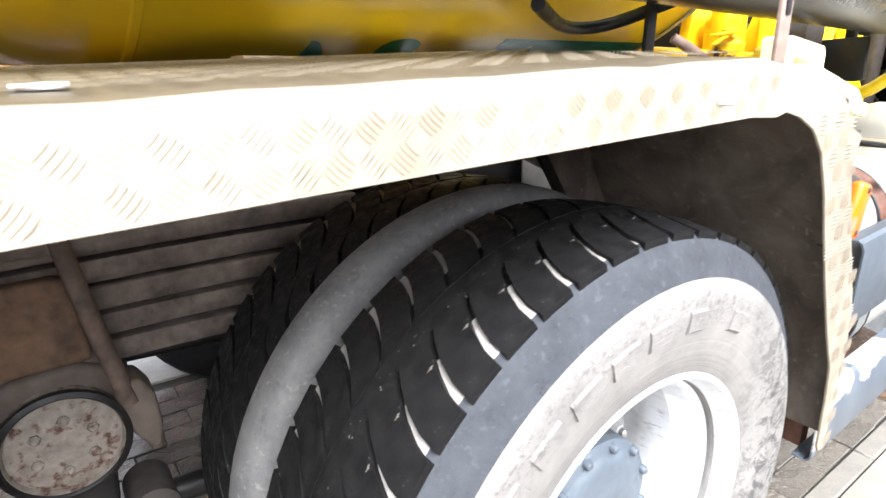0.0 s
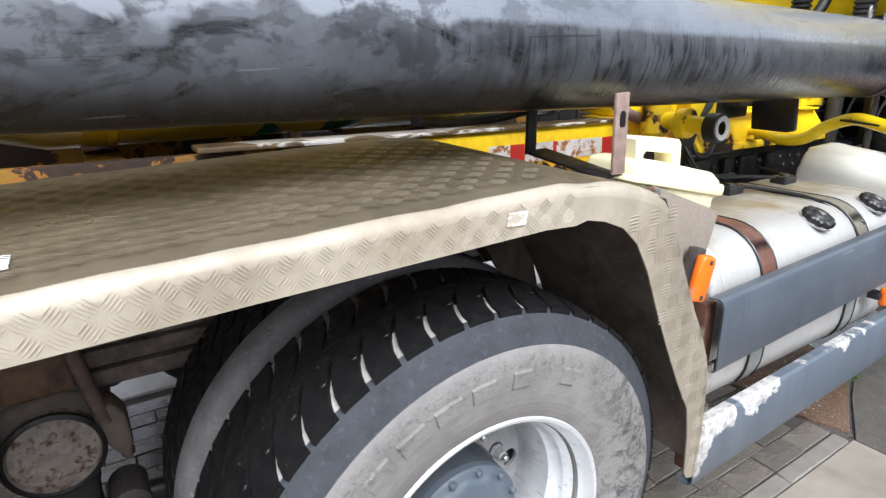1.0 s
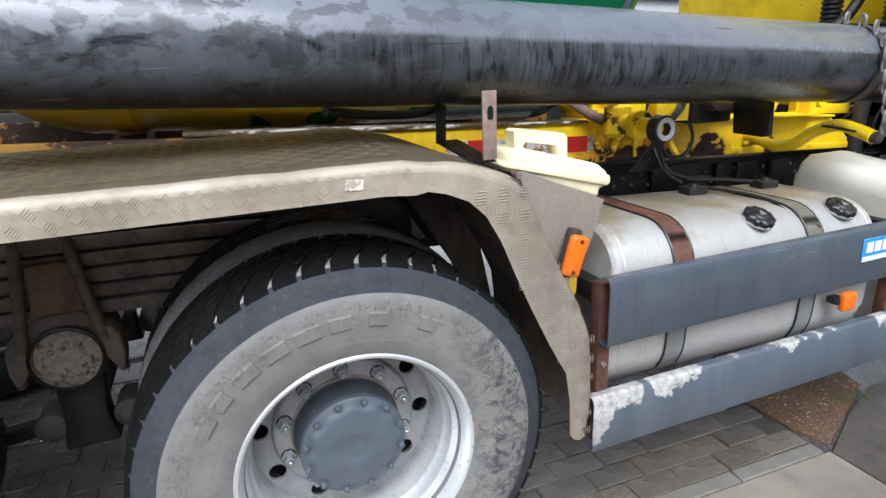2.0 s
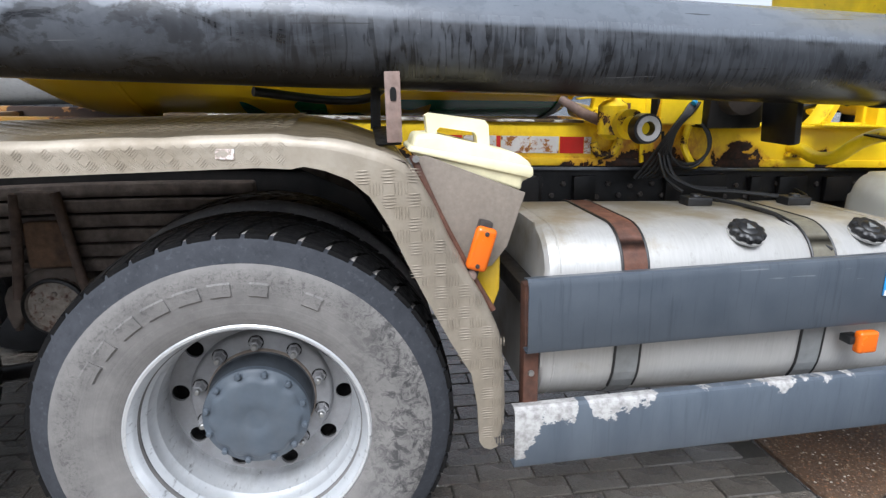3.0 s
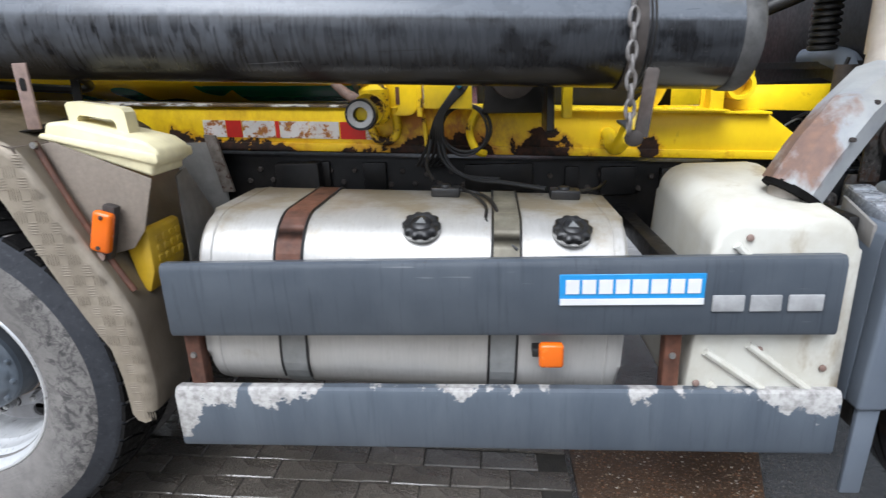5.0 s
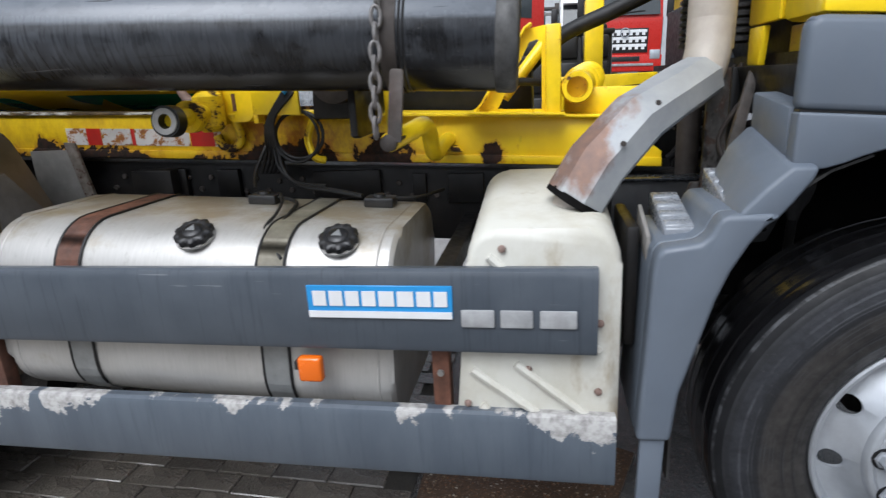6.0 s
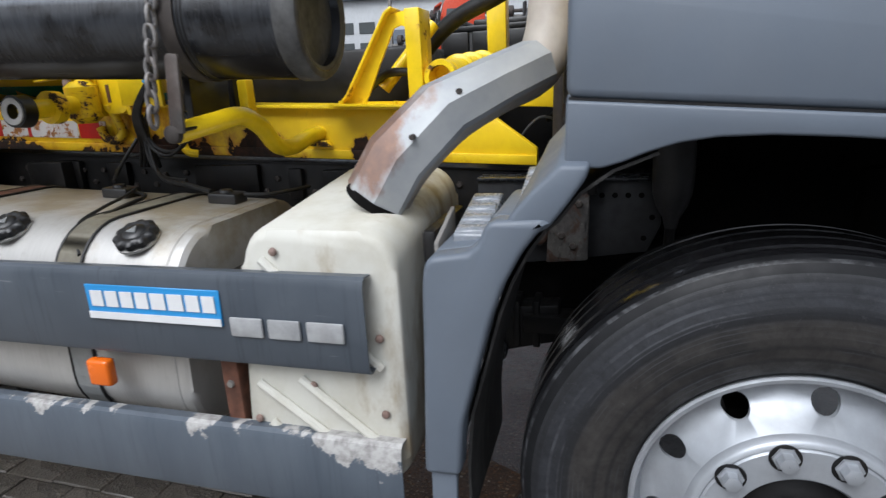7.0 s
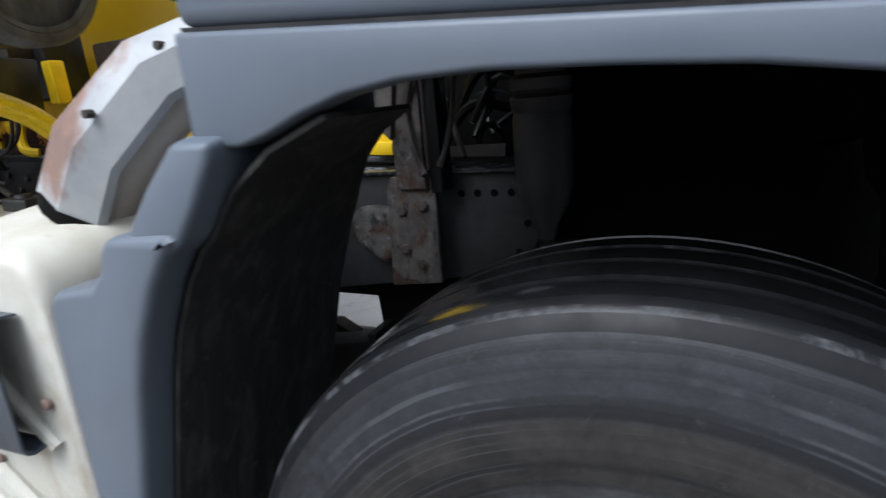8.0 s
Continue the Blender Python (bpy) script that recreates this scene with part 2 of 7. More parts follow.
m_hanger = mottled_hanger()
m_chain = plain("weathered_chain_steel", (0.24, 0.23, 0.225), 0.5, 0.4, vary=0.35, scale=40, dirt=(0.10, 0.055, 0.035), grime=0.8, bump=0.5)
m_seal = plain("pale_seal_rubber", (0.52, 0.51, 0.49), 0.6, vary=0.2, scale=30, grime=0.5)
m_holder = plain("dusty_brown_sheet", (0.25, 0.21, 0.17), 0.8, 0.0, vary=0.12, scale=70, dirt=(0.13, 0.10, 0.08), grime=0.45, bump=0.5)
m_stay = plain("rusty_grey_stay", (0.10, 0.09, 0.083), 0.65, 0.2, vary=0.35, scale=30, dirt=(0.07, 0.03, 0.018), grime=0.9, bump=0.5)
m_stack = plain("pale_stack_paint", (0.52, 0.47, 0.41), 0.5, vary=0.15, grime=0.4, dirt=(0.3, 0.2, 0.14))
m_bolt = plain("steel_bolt", (0.45, 0.45, 0.44), 0.4, 0.8, vary=0.2, grime=0.4)
m_orange = plain("orange_lens", (0.85, 0.16, 0.005), 0.2, vary=0.05, grime=0.06)
m_white = plain("white_letters", (0.8, 0.81, 0.82), 0.4, vary=0.05, grime=0.06)
m_blue = plain("blue_sign", (0.03, 0.30, 0.68), 0.35, vary=0.05, grime=0.05)
m_letter = plain("silver_letters", (0.42, 0.43, 0.44), 0.5, vary=0.3, grime=0.4)
m_red = plain("red_tape", (0.62, 0.02, 0.012), 0.4, vary=0.12, grime=0.2)
m_tape = worn("scuffed_white_tape", (0.68, 0.65, 0.62), (0.60, 0.33, 0.02), 0.545, 22, 0.5, dark=(0.30, 0.11, 0.03))
m_sticker = worn("scratched_sticker", (0.72, 0.70, 0.70), (0.45, 0.40, 0.33), 0.53, 40, 0.5, dark=(0.34, 0.30, 0.25))

m_red_cab = plain("red_cab_paint", (0.55, 0.02, 0.012), 0.3, vary=0.05, grime=0.08)
m_orange_cab = plain("orange_red_cab_paint", (0.62, 0.06, 0.015), 0.3, vary=0.05, grime=0.08)
m_white_cab = plain("white_cab_paint", (0.75, 0.76, 0.77), 0.3, vary=0.05, grime=0.1)
m_glass = plain("dark_window_glass", (0.05, 0.06, 0.065), 0.08, vary=0.1, grime=0.02, bump=0.0)


def aluminium():
    """Dull aluminium sheet with brushed lines, brown runs on its upper rear side and rain marks."""
    n = Nodes("brushed_aluminium")
    streak = n.noise(26, (6, 0.8, 0.35), 6, 0.6)
    blot = n.noise(5, (1, 1, 1), 8, 0.65)
    col = n.mix(n.ramp(streak, 0.3, 0.7), (0.52, 0.51, 0.49), (0.60, 0.59, 0.57))
    col = n.mix(n.ramp(n.noise(3, (1, 1, 1), 5), 0.4, 0.7, 0, 0.5), col, (0.38, 0.365, 0.335))
    stain = n.ramp(n.math("ADD", blot, n.math("ADD", n.ramp(n.axis(1), 0.12, 0.5, -0.08, 0.12), n.ramp(n.axis(2), 0.8, 0.97, -0.1, 0.03))), 0.44, 0.64, 0, 0.9)
    col = n.mix(stain, col, (0.34, 0.285, 0.19))
    col = n.mix(n.ramp(n.noise(40, (1, 1, 0.3), 6, 0.7), 0.58, 0.74, 0, 0.5), col, (0.30, 0.28, 0.25))
    n.bump(n.math("ADD", streak, n.noise(6)), 0.1, 0.002)
    return n.done(col, n.ramp(n.noise(9), 0.3, 0.7, 0.36, 0.52), 0.42)


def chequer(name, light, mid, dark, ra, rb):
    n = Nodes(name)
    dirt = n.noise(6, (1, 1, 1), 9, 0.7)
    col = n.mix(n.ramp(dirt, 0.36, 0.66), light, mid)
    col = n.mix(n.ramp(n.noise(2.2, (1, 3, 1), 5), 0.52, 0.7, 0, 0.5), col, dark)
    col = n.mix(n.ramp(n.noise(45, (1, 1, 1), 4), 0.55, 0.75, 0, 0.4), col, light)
    # browner and darker from x 0.36 on, along the front leg
    leg_tone = n.math("MULTIPLY", n.ramp(n.axis(0), 0.36, 0.50), n.ramp(n.noise(18, (1, 1, 0.6), 7, 0.7), 0.30, 0.62, 0.35, 0.85))
    col = n.mix(leg_tone, col, (0.235, 0.20, 0.155))
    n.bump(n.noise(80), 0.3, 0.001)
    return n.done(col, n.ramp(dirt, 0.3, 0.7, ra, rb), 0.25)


def pipe_coat():
    """Smooth black pipe: dust film and painted sky reflection over its upper side, brushed grey drips and blotches on
    its flank, scratches.
    """
    n = Nodes("wet_scuffed_black_pipe")
    x = n.axis(0)
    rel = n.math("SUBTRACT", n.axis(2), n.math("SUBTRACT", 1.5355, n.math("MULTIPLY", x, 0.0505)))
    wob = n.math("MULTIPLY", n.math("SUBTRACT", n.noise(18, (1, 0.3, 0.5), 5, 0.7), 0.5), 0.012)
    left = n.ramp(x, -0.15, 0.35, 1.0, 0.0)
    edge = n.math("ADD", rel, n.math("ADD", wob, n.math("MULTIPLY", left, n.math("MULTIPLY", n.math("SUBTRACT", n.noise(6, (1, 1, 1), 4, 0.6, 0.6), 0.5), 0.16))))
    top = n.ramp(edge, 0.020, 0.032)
    patch = n.ramp(n.noise(7, (1, 1, 0.6), 5, 0.6), 0.36, 0.6, 0.2, 0.9)
    slant = n.t.nodes.new("ShaderNodeMapping")
    slant.inputs["Rotation"].default_value = (0, radians(-7), 0)
    slant.inputs["Scale"].default_value = (64, 7, 9)
    n.t.links.new(n.tc.outputs["Object"], slant.inputs["Vector"])
    streak = n.t.nodes.new("ShaderNodeTexNoise")
    n.t.links.new(slant.outputs[0], streak.inputs["Vector"])
    streak.inputs["Scale"].default_value = 1.0
    streak.inputs["Detail"].default_value = 4
    streak.inputs["Distortion"].default_value = 0.9
    drip = n.ramp(n.math("SUBTRACT", streak.outputs[0], n.ramp(x, 0.7, 1.3, 0.0, 0.03)), 0.43, 0.51)
    smear = n.ramp(n.noise(7, (0.8, 1, 1.6), 5, 0.6, 1.2), 0.60, 0.52)
    scrape = n.ramp(n.noise(4.5, (0.5, 1, 2.5), 7, 0.72, 0.8), 0.66, 0.62)
    blot = n.math("MULTIPLY", n.math("MULTIPLY", smear, scrape), n.ramp(n.noise(3, (1, 1, 1), 3), 0.3, 0.6, 0.65, 1.0))
    grey = n.mix(left, drip, blot)
    reach = n.math("MULTIPLY", n.ramp(n.math("ADD", rel, n.math("MULTIPLY", n.math("SUBTRACT", n.noise(26, (1, 0, 0), 5, 0.75), 0.5), 0.08)), n.ramp(left, 0, 1, -0.115, -0.125), n.ramp(left, 0, 1, -0.065, -0.07)), n.ramp(rel, 0.05, 0.02))
    film = n.math("MULTIPLY", n.math("MULTIPLY", grey, reach), patch)
    film = n.math("MULTIPLY", film, n.ramp(x, 0.9, 1.75, 1.0, 0.16))
    tone = n.mix(n.ramp(n.noise(30, (1, 1, 0.4), 6, 0.7), 0.35, 0.68), (0.036, 0.040, 0.049), (0.085, 0.092, 0.107))
    tone = n.mix(n.math("MULTIPLY", left, n.ramp(n.noise(5, (1, 1, 1), 5, 0.6), 0.35, 0.65, 0.4, 1.0)), tone, (0.090, 0.100, 0.120))
    film = n.math("MAXIMUM", film, n.math("MULTIPLY", n.math("MULTIPLY", left, grey), n.math("MULTIPLY", reach, 0.85)))
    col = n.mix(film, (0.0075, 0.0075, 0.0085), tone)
    # pale upper band: dust, and the sky's reflection put into the colour
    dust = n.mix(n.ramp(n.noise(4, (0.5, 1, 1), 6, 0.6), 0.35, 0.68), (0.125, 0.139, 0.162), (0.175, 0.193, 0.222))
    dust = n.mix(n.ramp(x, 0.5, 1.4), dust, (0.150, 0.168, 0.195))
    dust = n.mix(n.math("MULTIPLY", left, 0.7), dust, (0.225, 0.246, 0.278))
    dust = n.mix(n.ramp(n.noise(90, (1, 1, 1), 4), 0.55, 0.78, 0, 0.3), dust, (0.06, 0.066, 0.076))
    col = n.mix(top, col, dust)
    # paler towards the rear: dust film, with glare painted into it
    aft = n.math("MULTIPLY", n.ramp(x, -0.85, -0.35, 1.6, 0.5), n.ramp(rel, -0.10, -0.06))
    col = n.mix(n.math("MULTIPLY", aft, n.ramp(n.noise(8, (1, 1, 1.3), 5, 0.6, 0.5), 0.42, 0.54, 0.05, 0.42)), col, (0.17, 0.187, 0.213))
    fleck = n.math("MULTIPLY", n.ramp(x, -0.1, 0.6, 1.0, 0.25), n.ramp(n.noise(15, (0.9, 1, 1.4), 5, 0.6, 0.25), 0.52, 0.57))
    col = n.mix(n.math("MULTIPLY", fleck, n.ramp(rel, -0.10, -0.05, 0.0, 0.55)), col, (0.016, 0.017, 0.020))
    col = n.mix(n.ramp(n.noise(48, (0.07, 1, 3), 2), 0.735, 0.745, 0, 0.5), col, (0.26, 0.26, 0.27))
    col = n.mix(n.ramp(n.noise(33, (0.06, 1, 4), 2, 0.5, 0.6), 0.72, 0.73, 0, 0.8), col, (0.012, 0.012, 0.013))
    col = n.mix(n.ramp(n.noise(120, (1, 1, 1), 2), 0.755, 0.78, 0, 0.6), col, (0.34, 0.34, 0.34))
    col = n.mix(n.math("MULTIPLY", n.ramp(rel, -0.07, -0.11), 0.15), col, (0.05, 0.04, 0.032))
    n.bump(n.math("ADD", n.noise(9, (1, 1, 1), 2), n.math("MULTIPLY", n.noise(150), 0.05)), 0.12, 0.004)
    return n.done(col, n.ramp(film, 0, 1, 0.26, 0.55), 0.0, 0.40, 0.0)


def tyre_wall(name, dusty, dark, level):
    n = Nodes(name)
    d = n.noise(16, (1, 1, 1), 8, 0.7)
    scuff = n.ramp(n.noise(70, (1, 1, 1), 4), 0.58, 0.7, 0, 0.5)
    col = n.mix(n.ramp(d, level - 0.2, level + 0.2), dusty, dark)
    col = n.mix(scuff, col, tuple(c * 1.5 for c in dusty))
    col = n.mix(n.ramp(n.noise(34, (1, 1, 1), 7, 0.75), 0.56, 0.70, 0, 0.55), col, tuple(c * 0.5 for c in dark))
    n.bump(n.noise(60, (1, 1, 1), 6), 0.5, 0.003)
    return n.done(col, 0.85, 0.0, 0.25)


m_alu = aluminium()
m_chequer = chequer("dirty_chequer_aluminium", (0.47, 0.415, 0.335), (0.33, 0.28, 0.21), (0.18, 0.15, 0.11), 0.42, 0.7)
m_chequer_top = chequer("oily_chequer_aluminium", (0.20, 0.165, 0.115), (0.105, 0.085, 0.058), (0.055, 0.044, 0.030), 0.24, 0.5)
m_pipe = pipe_coat()
m_wall = tyre_wall("dusty_tyre_wall", (0.19, 0.183, 0.18), (0.105, 0.105, 0.108), 0.55)
def cracked_wall():
    """Dusty tyre wall, crazed and scuffed darker in a ring outside the rim, with fine round lines."""
    n = Nodes("crazed_dusty_tyre_wall")
    dx, dz = n.axis(0), n.math("SUBTRACT", n.axis(2), 0.5)
    r = n.math("SQRT", n.math("ADD", n.math("MULTIPLY", dx, dx), n.math("MULTIPLY", dz, dz)))
    d = n.noise(14, (1, 1, 1), 8, 0.7)
    col = n.mix(n.ramp(d, 0.30, 0.75), (0.25, 0.238, 0.227), (0.16, 0.153, 0.148))
    ring = n.math("MULTIPLY", n.ramp(r, 0.395, 0.43), n.ramp(r, 0.455, 0.475, 1.0, 0.0))
    craze = n.noise(75, (1, 1, 1), 6, 0.75, 1.2)
    col = n.mix(n.math("MULTIPLY", ring, n.ramp(craze, 0.50, 0.62, 0, 0.55)), col, (0.065, 0.063, 0.062))
    side = n.math("MULTIPLY", n.ramp(dx, 0.25, 0.38), n.ramp(n.noise(30, (1, 1, 1), 7, 0.75, 0.8), 0.46, 0.58, 0, 0.8))
    col = n.mix(side, col, (0.04, 0.04, 0.042))
    col = n.mix(n.ramp(n.noise(60, (1, 1, 1), 5), 0.62, 0.74, 0, 0.35), col, (0.29, 0.275, 0.262))
    w = n.t.nodes.new("ShaderNodeTexNoise")
    w.noise_dimensions = "1D"
    n.put(w.inputs["W"], r)
    w.inputs["Scale"].default_value = 120
    n.bump(n.math("ADD", n.math("MULTIPLY", craze, n.math("ADD", 0.3, ring)), n.math("MULTIPLY", w.outputs[0], 0.35)), 0.7, 0.003)
    return n.done(col, 0.85, 0.0, 0.25)


m_wall_rear = cracked_wall()
m_band = tyre_wall("dark_tyre_shoulder", (0.056, 0.060, 0.070), (0.032, 0.035, 0.042), 0.5)
def ringed_wall():
    """Front tyre wall: blue-black wet rubber with fine broken rings outside a duller brown-grey zone."""
    n = Nodes("ringed_tyre_wall")
    dx, dz = n.math("SUBTRACT", n.axis(0), 3.355), n.math("SUBTRACT", n.axis(2), 0.382)
    r = n.math("SQRT", n.math("ADD", n.math("MULTIPLY", dx, dx), n.math("MULTIPLY", dz, dz)))
    rr = n.math("ADD", r, n.math("MULTIPLY", n.noise(5, (1, 1, 1), 3), 0.010))

    def ring(scale, detail):
        w = n.t.nodes.new("ShaderNodeTexNoise")
        w.noise_dimensions = "1D"
        n.put(w.inputs["W"], rr)
        w.inputs["Scale"].default_value = scale
        w.inputs["Detail"].default_value = detail
        return w.outputs[0]

    broad, fine = ring(30, 1), ring(150, 3)
    patch = n.noise(7, (1, 1, 1), 7, 0.68)
    cloud = n.noise(22, (1, 1, 1), 7, 0.7, 0.4)
    outer = n.mix(n.ramp(cloud, 0.36, 0.66), (0.0125, 0.0135, 0.0165), (0.030, 0.032, 0.038))
    inner = n.mix(n.ramp(cloud, 0.36, 0.66), (0.024, 0.022, 0.021), (0.049, 0.046, 0.043))
    inner = n.mix(n.ramp(patch, 0.50, 0.64, 0, 0.75), inner, (0.017, 0.0165, 0.0165))
    col = n.mix(n.ramp(n.math("ADD", rr, n.math("MULTIPLY", cloud, 0.02)), 0.444, 0.462), inner, outer)
    col = n.mix(n.ramp(broad, 0.50, 0.60, 0, 0.6), col, (0.010, 0.0105, 0.012))
    col = n.mix(n.math("MULTIPLY", n.ramp(fine, 0.55, 0.66), n.ramp(patch, 0.44, 0.60, 0.0, 0.7)), col, (0.070, 0.073, 0.082))
    col = n.mix(n.ramp(n.noise(75, (1, 1, 1), 6, 0.75, 0.8), 0.62, 0.70, 0, 0.6), col, (0.085, 0.085, 0.09))
    n.bump(n.math("ADD", n.math("MULTIPLY", broad, 0.8), n.math("ADD", n.math("MULTIPLY", fine, 0.10), n.math("MULTIPLY", n.noise(70, (1, 1, 1), 5), 0.25))), 0.45, 0.005)
    return n.done(col, n.ramp(cloud, 0.35, 0.65, 0.62, 0.40), 0.0, 0.40)


def scuffed_edge():
    """Shoulder edge of the front tyre, rubbed grey in broken streaks."""
    n = Nodes("scuffed_tyre_edge")
    f = n.noise(17, (1, 1, 1), 8, 0.72, 0.6)
    col = n.mix(n.ramp(f, 0.46, 0.60), (0.016, 0.0165, 0.018), (0.088, 0.091, 0.098))
    n.bump(n.noise(60), 0.4, 0.002)
    return n.done(col, n.ramp(f, 0.45, 0.6, 0.35, 0.65), 0.0, 0.25)


m_scuffed_edge = scuffed_edge()
m_wall_front = ringed_wall()
m_band_front = plain("wet_tyre_shoulder", (0.009, 0.0095, 0.011), 0.5, vary=0.3, dirt=(0.035, 0.035, 0.036), grime=0.3, spec=0.22)
def tread_rubber():
    """Wet black tread; pale specks in the colour paint its wet sparkle."""
    n = Nodes("black_tread_rubber")
    col = n.mix(n.ramp(n.noise(30), 0.35, 0.7), (0.0055, 0.0055, 0.006), (0.012, 0.0115, 0.0115))
    col = n.mix(n.ramp(n.noise(120, (1, 1, 1), 3), 0.68, 0.72, 0, 0.75), col, (0.22, 0.20, 0.18))
    n.bump(n.noise(90, (1, 1, 1), 5), 0.6, 0.002)
    return n.done(col, n.ramp(n.noise(40), 0.35, 0.65, 0.42, 0.8), 0.0, 0.16)


m_tread = tread_rubber()
m_groove = plain("dusty_tread_groove", (0.36, 0.335, 0.315), 0.9, vary=0.3, dirt=(0.12, 0.1, 0.085), grime=0.5)
m_rubbed = tyre_wall("rubbed_grey_rubber", (0.215, 0.206, 0.20), (0.105, 0.104, 0.108), 0.5)
def rust_spotted():
    """Pale dried mud on steel with round blooms of rust."""
    n = Nodes("rust_spotted_pale_steel")
    col = n.mix(n.ramp(n.noise(40, (1, 1, 1), 6), 0.35, 0.7), (0.29, 0.255, 0.22), (0.16, 0.135, 0.112))
    spot = n.math("ADD", n.noise(52, (1, 1, 1), 4, 0.6), n.ramp(n.noise(9, (1, 1, 1), 2), 0.4, 0.6, -0.05, 0.06))
    col = n.mix(n.ramp(spot, 0.54, 0.62, 0, 0.8), col, (0.125, 0.072, 0.050))
    col = n.mix(n.ramp(spot, 0.63, 0.67, 0, 0.9), col, (0.06, 0.028, 0.02))
    n.bump(n.noise(90), 0.6, 0.002)
    return n.done(col, 0.85)


m_wet_rubber = plain("wet_black_rubber", (0.008, 0.008, 0.009), 0.14, vary=0.3, grime=0.25, dirt=(0.03, 0.03, 0.032), scale=30)
# flat black that stands in for unlit depth behind parts and in holes
m_void = plain("matte_black_fill", (0.006, 0.006, 0.006), 0.92, vary=0.4, grime=0.3, dirt=(0.016, 0.013, 0.011), spec=0.08)
m_leaf = plain("dirty_brown_spring_steel", (0.125, 0.099, 0.083), 0.8, vary=0.5, scale=22, dirt=(0.035, 0.022, 0.017), grime=0.9, bump=0.7)
m_cap_dust = rust_spotted()
m_saddle = plain("mud_coated_casting", (0.115, 0.090, 0.073), 0.85, vary=0.35, scale=12, dirt=(0.045, 0.033, 0.027), grime=0.6, bump=0.7)
m_rusty_mud = plain("rust_and_mud", (0.115, 0.066, 0.038), 0.85, vary=0.5, scale=20, dirt=(0.045, 0.028, 0.02), grime=0.8, bump=0.8)
m_shade_grime = plain("bar_shade_and_grime", (0.20, 0.165, 0.125), 0.85, vary=0.3, grime=0.3)


def flaked_rail():
    """Blue-grey paint with white primer showing where it has peeled off along the top edge and the ends."""
    n = Nodes("peeling_blue_grey_paint")
    x, z = n.axis(0), n.axis(2)
    clump = n.noise(5.5, (1, 0, 0), 2, 0.5)
    fine = n.noise(26, (1, 0.4, 1), 7, 0.7)
    top = n.ramp(z, 0.37, 0.495, -0.30, 0.15)
    ends = n.math("ADD", n.ramp(x, 0.72, 1.15, 0.24, 0.0), n.ramp(x, 2.25, 2.57, 0.0, 0.26))
    f = n.math("ADD", n.math("ADD", n.math("MULTIPLY", clump, 0.9), n.math("MULTIPLY", fine, 0.6)), n.math("ADD", top, ends))
    mask = n.math("MULTIPLY", n.ramp(f, 0.925, 0.94), n.ramp(x, 1.15, 1.17))
    deep = n.math("MULTIPLY", n.ramp(x, 0.74, 0.80, 0.17, 0.065), n.ramp(x, 0.895, 0.91, 1.0, 0.0))
    deep = n.math("ADD", deep, n.math("MULTIPLY", n.math("MULTIPLY", n.ramp(x, 0.935, 0.955), n.ramp(x, 1.13, 1.16, 1.0, 0.0)), n.ramp(x, 0.99, 1.14, 0.060, 0.026)))
    ragged = n.math("MULTIPLY", n.math("SUBTRACT", n.noise(19, (1, 0.3, 1.5), 8, 0.72), 0.53), 0.21)
    deep = n.math("ADD", n.math("SUBTRACT", deep, n.math("SUBTRACT", 0.497, z)), n.math("MULTIPLY", ragged, n.ramp(deep, 0.0, 0.03)))
    mask = n.math("MAXIMUM", mask, n.ramp(deep, 0.0, 0.003))
    grey = n.mix(n.ramp(n.noise(9, (1, 1, 0.3), 6), 0.35, 0.7), (0.080, 0.099, 0.126), (0.112, 0.134, 0.163))
    grey = n.mix(n.ramp(n.noise(1.0, (70, 20, 3.5), 5, 0.6, 0.4), 0.55, 0.68, 0, 0.5), grey, (0.062, 0.078, 0.10))
    white = n.mix(n.ramp(n.noise(50), 0.4, 0.7), (0.50, 0.49, 0.475), (0.25, 0.24, 0.23))
    n.bump(n.math("SUBTRACT", n.math("MULTIPLY", n.noise(130), 0.2), mask), 0.4, 0.002)
    return n.done(n.mix(mask, grey, white), n.ramp(mask, 0, 1, 0.42, 0.75))


m_rail_flaked = flaked_rail()


def vessel_paint():
    """Yellow vessel with green panels of its livery."""
    n = Nodes("yellow_and_green_vessel_paint")
    x, z = n.axis(0), n.axis(2)
    rel = n.math("ADD", z, n.math("MULTIPLY", x, 0.035))
    band = n.math("MULTIPLY", n.math("LESS_THAN", rel, 1.352), n.math("GREATER_THAN", rel, 1.284))
    low = n.math("MULTIPLY", band, n.math("MULTIPLY", n.math("GREATER_THAN", x, 0.62), n.math("LESS_THAN", n.math("SUBTRACT", x, n.math("MULTIPLY", rel, 0.6)), 0.34)))
    leaf = n.math("GREATER_THAN", n.noise(3.4, (1, 0, 2.5), 1), 0.53)
    leaf = n.math("MULTIPLY", n.math("MULTIPLY", leaf, band), n.math("GREATER_THAN", x, -0.1))
    high = n.math("MULTIPLY", n.math("GREATER_THAN", z, 1.62), n.math("GREATER_THAN", x, 0.1))
    mask = n.math("MAXIMUM", n.math("MAXIMUM", low, high), leaf)
    yel = n.mix(n.ramp(n.noise(2.5, (1, 1, 1), 6), 0.4, 0.7), (0.78, 0.52, 0.006), (0.66, 0.42, 0.008))
    chip = n.ramp(n.noise(18, (1, 1, 1), 6, 0.7), 0.73, 0.75)
    col = n.mix(mask, yel, (0.010, 0.19, 0.085))
    n.bump(n.noise(3), 0.1, 0.01)
    return n.done(n.mix(chip, col, (0.08, 0.035, 0.015)), 0.24, 0.0, 0.5, age=1.0)


m_vessel = vessel_paint()


